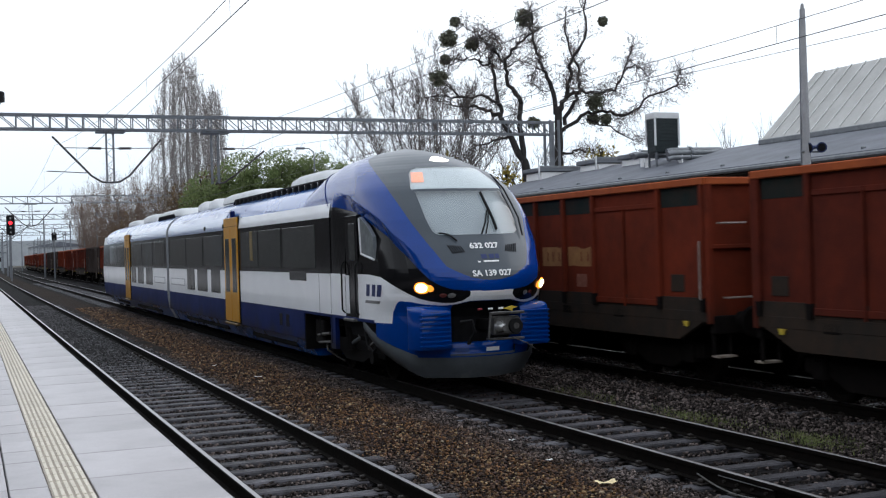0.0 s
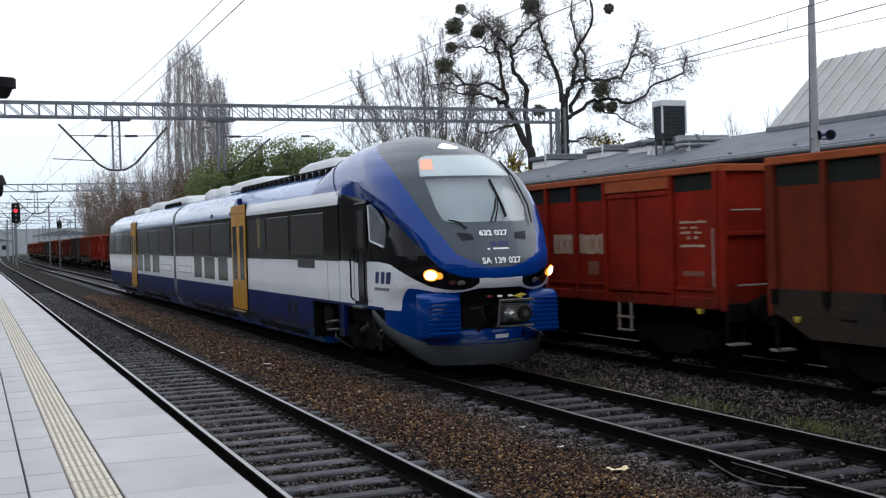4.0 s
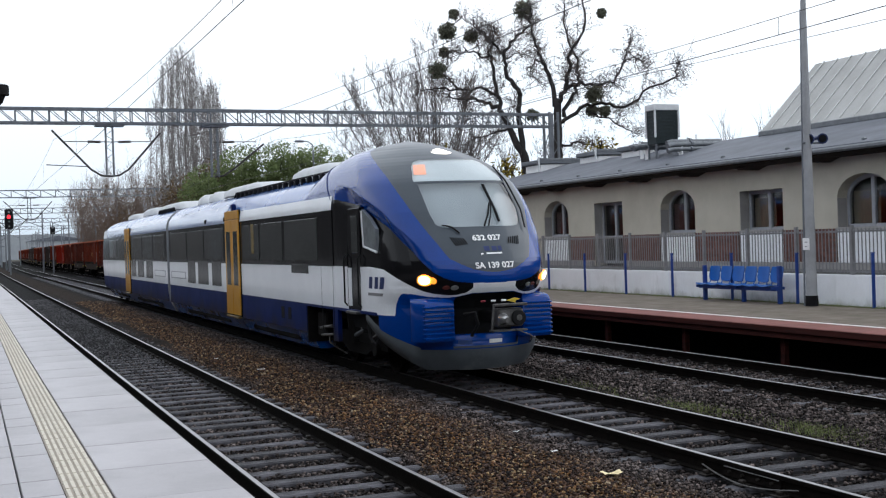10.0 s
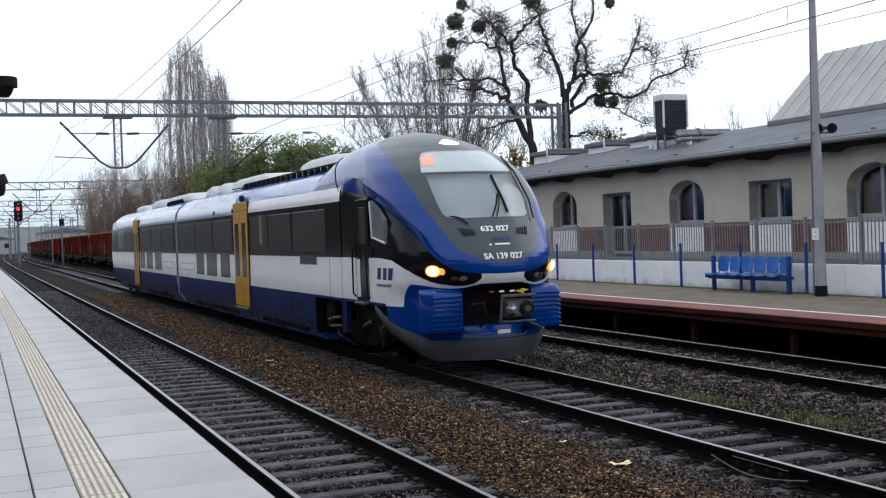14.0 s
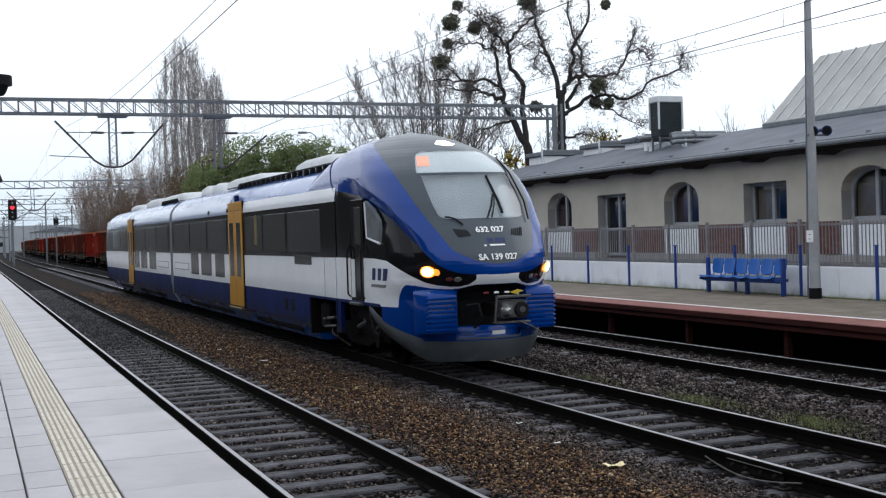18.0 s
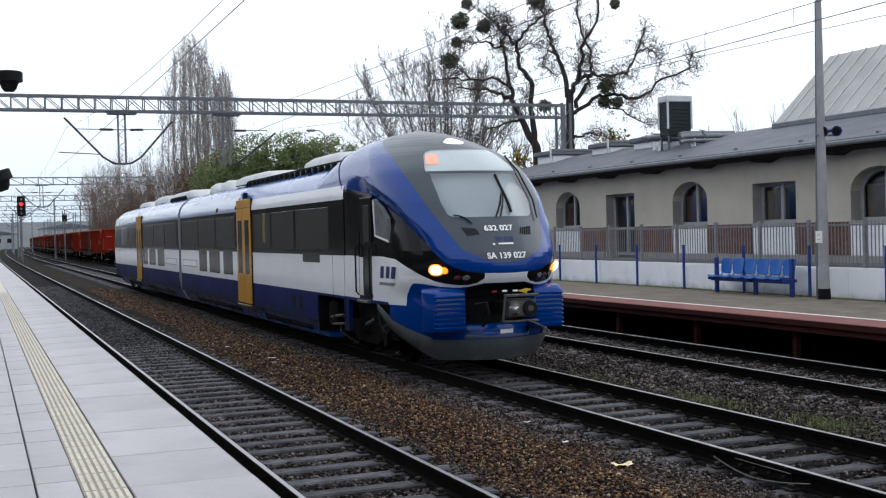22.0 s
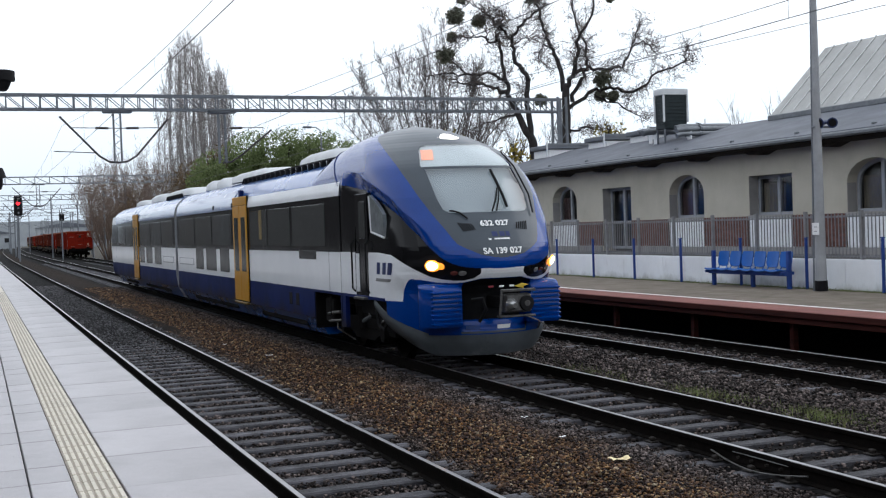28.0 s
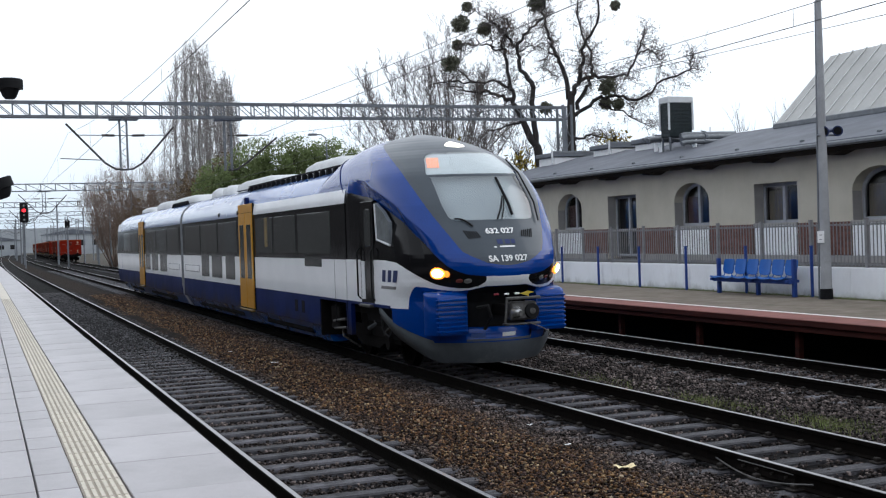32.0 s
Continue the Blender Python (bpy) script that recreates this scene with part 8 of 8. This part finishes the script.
# ---- distance ----
def make_distance():
    rnd = random.Random(77)
    g = Geo()
    for k in range(60):
        a = math.radians(-75 + k * 2.5)
        r = 620
        x, y = r * math.sin(a), r * math.cos(a)
        w, h = rnd.uniform(14, 30), rnd.uniform(5, 12)
        g.box(x - w, x + w, y - 5, y + 5, -0.42, h)
    # Backdrop boxes: one pale colour stands in for the distance haze.
    whole("far_town", g, M["far_build"], "roofs and trees of the far distance, paled by painted haze", "skyline", kind="structure")
    for x, y, w, h in ((4, 430, 9, 5.0), (30, 420, 10, 6.5), (60, 400, 12, 7)):
        b = thing("far_shed", "pale low shed far down the line", "building", (x, y, -0.4), group="far sheds")
        part("wall", Geo().box(x - w, x + w, y, y + 12, -0.4, h), M["far_build"], b)
        part("roof", Geo().prism([(x - w - 0.5, h), (x, h + 1.8), (x + w + 0.5, h)], 1, y - 0.4, y + 12.4), M["roof_low"], b, "grey roof")
        for k in range(5):
            part("window", Geo().box(x - w + 1 + k * w * 0.38, x - w + 1 + k * w * 0.38 + 1.4, y - 0.05, y + 0.02, h * 0.4, h * 0.7), M["pane"], b)


make_distance()


def make_far_masts():
    """Line masts that crowd together far down the tracks."""
    rnd = random.Random(91)
    proto = None
    for k in range(34):
        y = 120 + k * 8.5
        x = rnd.choice((1.4, 5.6, 9.9, 14.6, 15.2, 18.5)) + bend(y)
        if proto is None:
            proto = thing("line_mast", "slim grey line mast with a bracket arm", "mast", (0, 0, -0.4), group="line masts")
            part("mast", Geo().tube([(0, 0, -0.4), (0, 0, 8.2)], [0.13, 0.09], 8), M["steel_far"], proto)
            part("bracket", Geo().tube([(0, 0, 6.0), (-2.2, 0, 6.9)], 0.05, 6), M["steel_far"], proto)
            part("stay", Geo().tube([(0, 0, 7.4), (-2.2, 0, 6.95)], 0.03, 5), M["steel_far"], proto)
            proto.matrix_basis = pose(x, y, -0.4)
        else:
            copy_thing(proto, pose(x, y, -0.4, 0, 0, 180 * rnd.randint(0, 1)))


make_far_masts()


# ---- loose stones, weeds, litter ----
BEDS = ((T1, 6.0, 28.0), (T2, 4.0, 17.0), (T3, 8.0, 34.0))
stone_field("ballast_stones", "wet grey and rusty ballast stones", 48000, 1, (2.0, 13.4), (6.5, 30.0), (0.012, 0.027), -0.195, BEDS, 1.5, True)
stone_field("ballast_stones", "rusty stones and dead leaves between the tracks", 74000, 2, (4.55, 6.75), (7.5, 60.0), (0.009, 0.021), -0.185, (), 1.45)
stone_field("ballast_stones", "grey ballast stones covering the sleepers", 17000, 3, (1.9, 4.6), (20.5, 66.0), (0.010, 0.021), -0.176, (), 1.15, False, 9.0, "gravel")
stone_field("ballast_stones", "dark stones between the near sleepers", 16000, 5, (2.05, 4.6), (7.0, 27.0), (0.010, 0.022), -0.190, BEDS[:1], 1.3, True)
stone_field("ballast_stones", "grey ballast stones between the far tracks", 16000, 4, (8.9, 11.2), (9.0, 44.0), (0.012, 0.026), -0.185)
stone_field("ballast_stones", "brown-grey stones heaped over the far sleepers", 15000, 6, (11.0, 13.2), (8.0, 44.0), (0.012, 0.026), -0.176, (), 1.3)


def make_weeds():
    rng = np.random.default_rng(21)
    for x, y, rx, ry, n, lab in ((9.55, 11.35, 0.36, 0.8, 1400, "low green weeds in the ballast"), (9.45, 13.7, 0.30, 1.0, 900, "thin yellow-green grass in the ballast"), (9.4, 16.6, 0.3, 1.5, 350, "thin weeds in the ballast")):
        g = Geo()
        for _ in range(n):
            px, py = x + rng.normal(0, rx * 0.5), y + rng.normal(0, ry * 0.5)
            h = rng.uniform(0.03, 0.11)
            a = rng.uniform(0, 6.28)
            dx, dy = math.cos(a), math.sin(a)
            g.add([(px - dy * 0.006, py + dx * 0.006, -0.19), (px + dy * 0.006, py - dx * 0.006, -0.19), (px + dx * h * 0.5, py + dy * h * 0.5, -0.19 + h)], [(0, 1, 2)])
        whole("weeds", g, M["grass"], lab, "weeds", (0, 0, 0), kind="stuff", mend=False)
    g = Geo()
    for _ in range(2600):
        py = rng.uniform(14, 42)
        px = 18.2 - abs(rng.normal(0, 0.12))
        h = rng.uniform(0.02, 0.07)
        a = rng.uniform(0, 6.28)
        dx, dy = math.cos(a), math.sin(a)
        g.add([(px - dy * 0.008, py + dx * 0.008, 0.55), (px + dy * 0.008, py - dx * 0.008, 0.55), (px + dx * h, py + dy * h, 0.55 + h)], [(0, 1, 2)])
    whole("platform_grass", g, M["grass"], "thin grass along the white wall", "grass", kind="stuff", mend=False)


def make_litter():
    for x, y, s, lab, m in ((6.05, 10.35, 0.11, "crumpled pale paper wrapper on the ballast", "litter"), (6.12, 11.75, 0.05, "white scrap of paper on the ballast", "letter"), (5.35, 22.7, 0.07, "white scrap of paper on the ballast", "letter"), (5.05, 25.6, 0.05, "white scrap of paper on the ballast", "letter"), (6.35, 13.2, 0.04, "pale scrap on the ballast", "letter")):
        g = Geo()
        rnd = random.Random(int(x * 100))
        n = 6
        rows = [[(x + (i / n - 0.5) * s * 2, y + (j / 3 - 0.5) * s, -0.125 + rnd.uniform(-0.012, 0.025) * s * 8 + 0.02 * abs(i / n - 0.5)) for i in range(n + 1)] for j in range(4)]
        g.grid(rows)
        whole("paper_litter", g, M[m], lab, "litter", (x, y, -0.14), mend=False)


def make_rail_joint():
    """Joint bars bolted to the near rail of the middle track, with a slack bonding cable."""
    x, y = T2 - HALF, 9.35
    p = thing("rail_joint", "dark bolted rail joint bars with worn bright edges", "rail joint", (x, y, -0.1))
    for s in (-1, 1):
        b = part("joint_bar", Geo().prism([(s * 0.014 + x, -0.135), (s * 0.050 + x, -0.140), (s * 0.034 + x, -0.095), (s * 0.040 + x, -0.052), (s * 0.012 + x, -0.048)], 1, y - 0.45, y + 0.45), M["rail"], p)
        part("worn_edge", Geo().box(*sorted((x + s * 0.036, x + s * 0.044)), y - 0.43, y + 0.43, -0.056, -0.050, 0.001), M["railtop"], b, "worn bright edge")
        for q in (-0.33, -0.12, 0.12, 0.33):
            part("bolt", Geo().rod((x + s * 0.034, y + q, -0.095), (x + s * 0.062, y + q, -0.095), 0.017, n=6), M["fasten"], b)
    pts = [(x - 0.075 - 0.06 * math.sin(math.pi * i / 14), y + 0.75 - 1.5 * i / 14, -0.085 - 0.075 * math.sin(math.pi * i / 14)) for i in range(15)]
    whole("bonding_cable", Geo().tube(pts, 0.009, 6), M["coupler"], "slack grey bonding cable along the rail", "cable", (x - 0.1, y, -0.12))


make_weeds()
make_litter()
make_rail_joint()
motions()
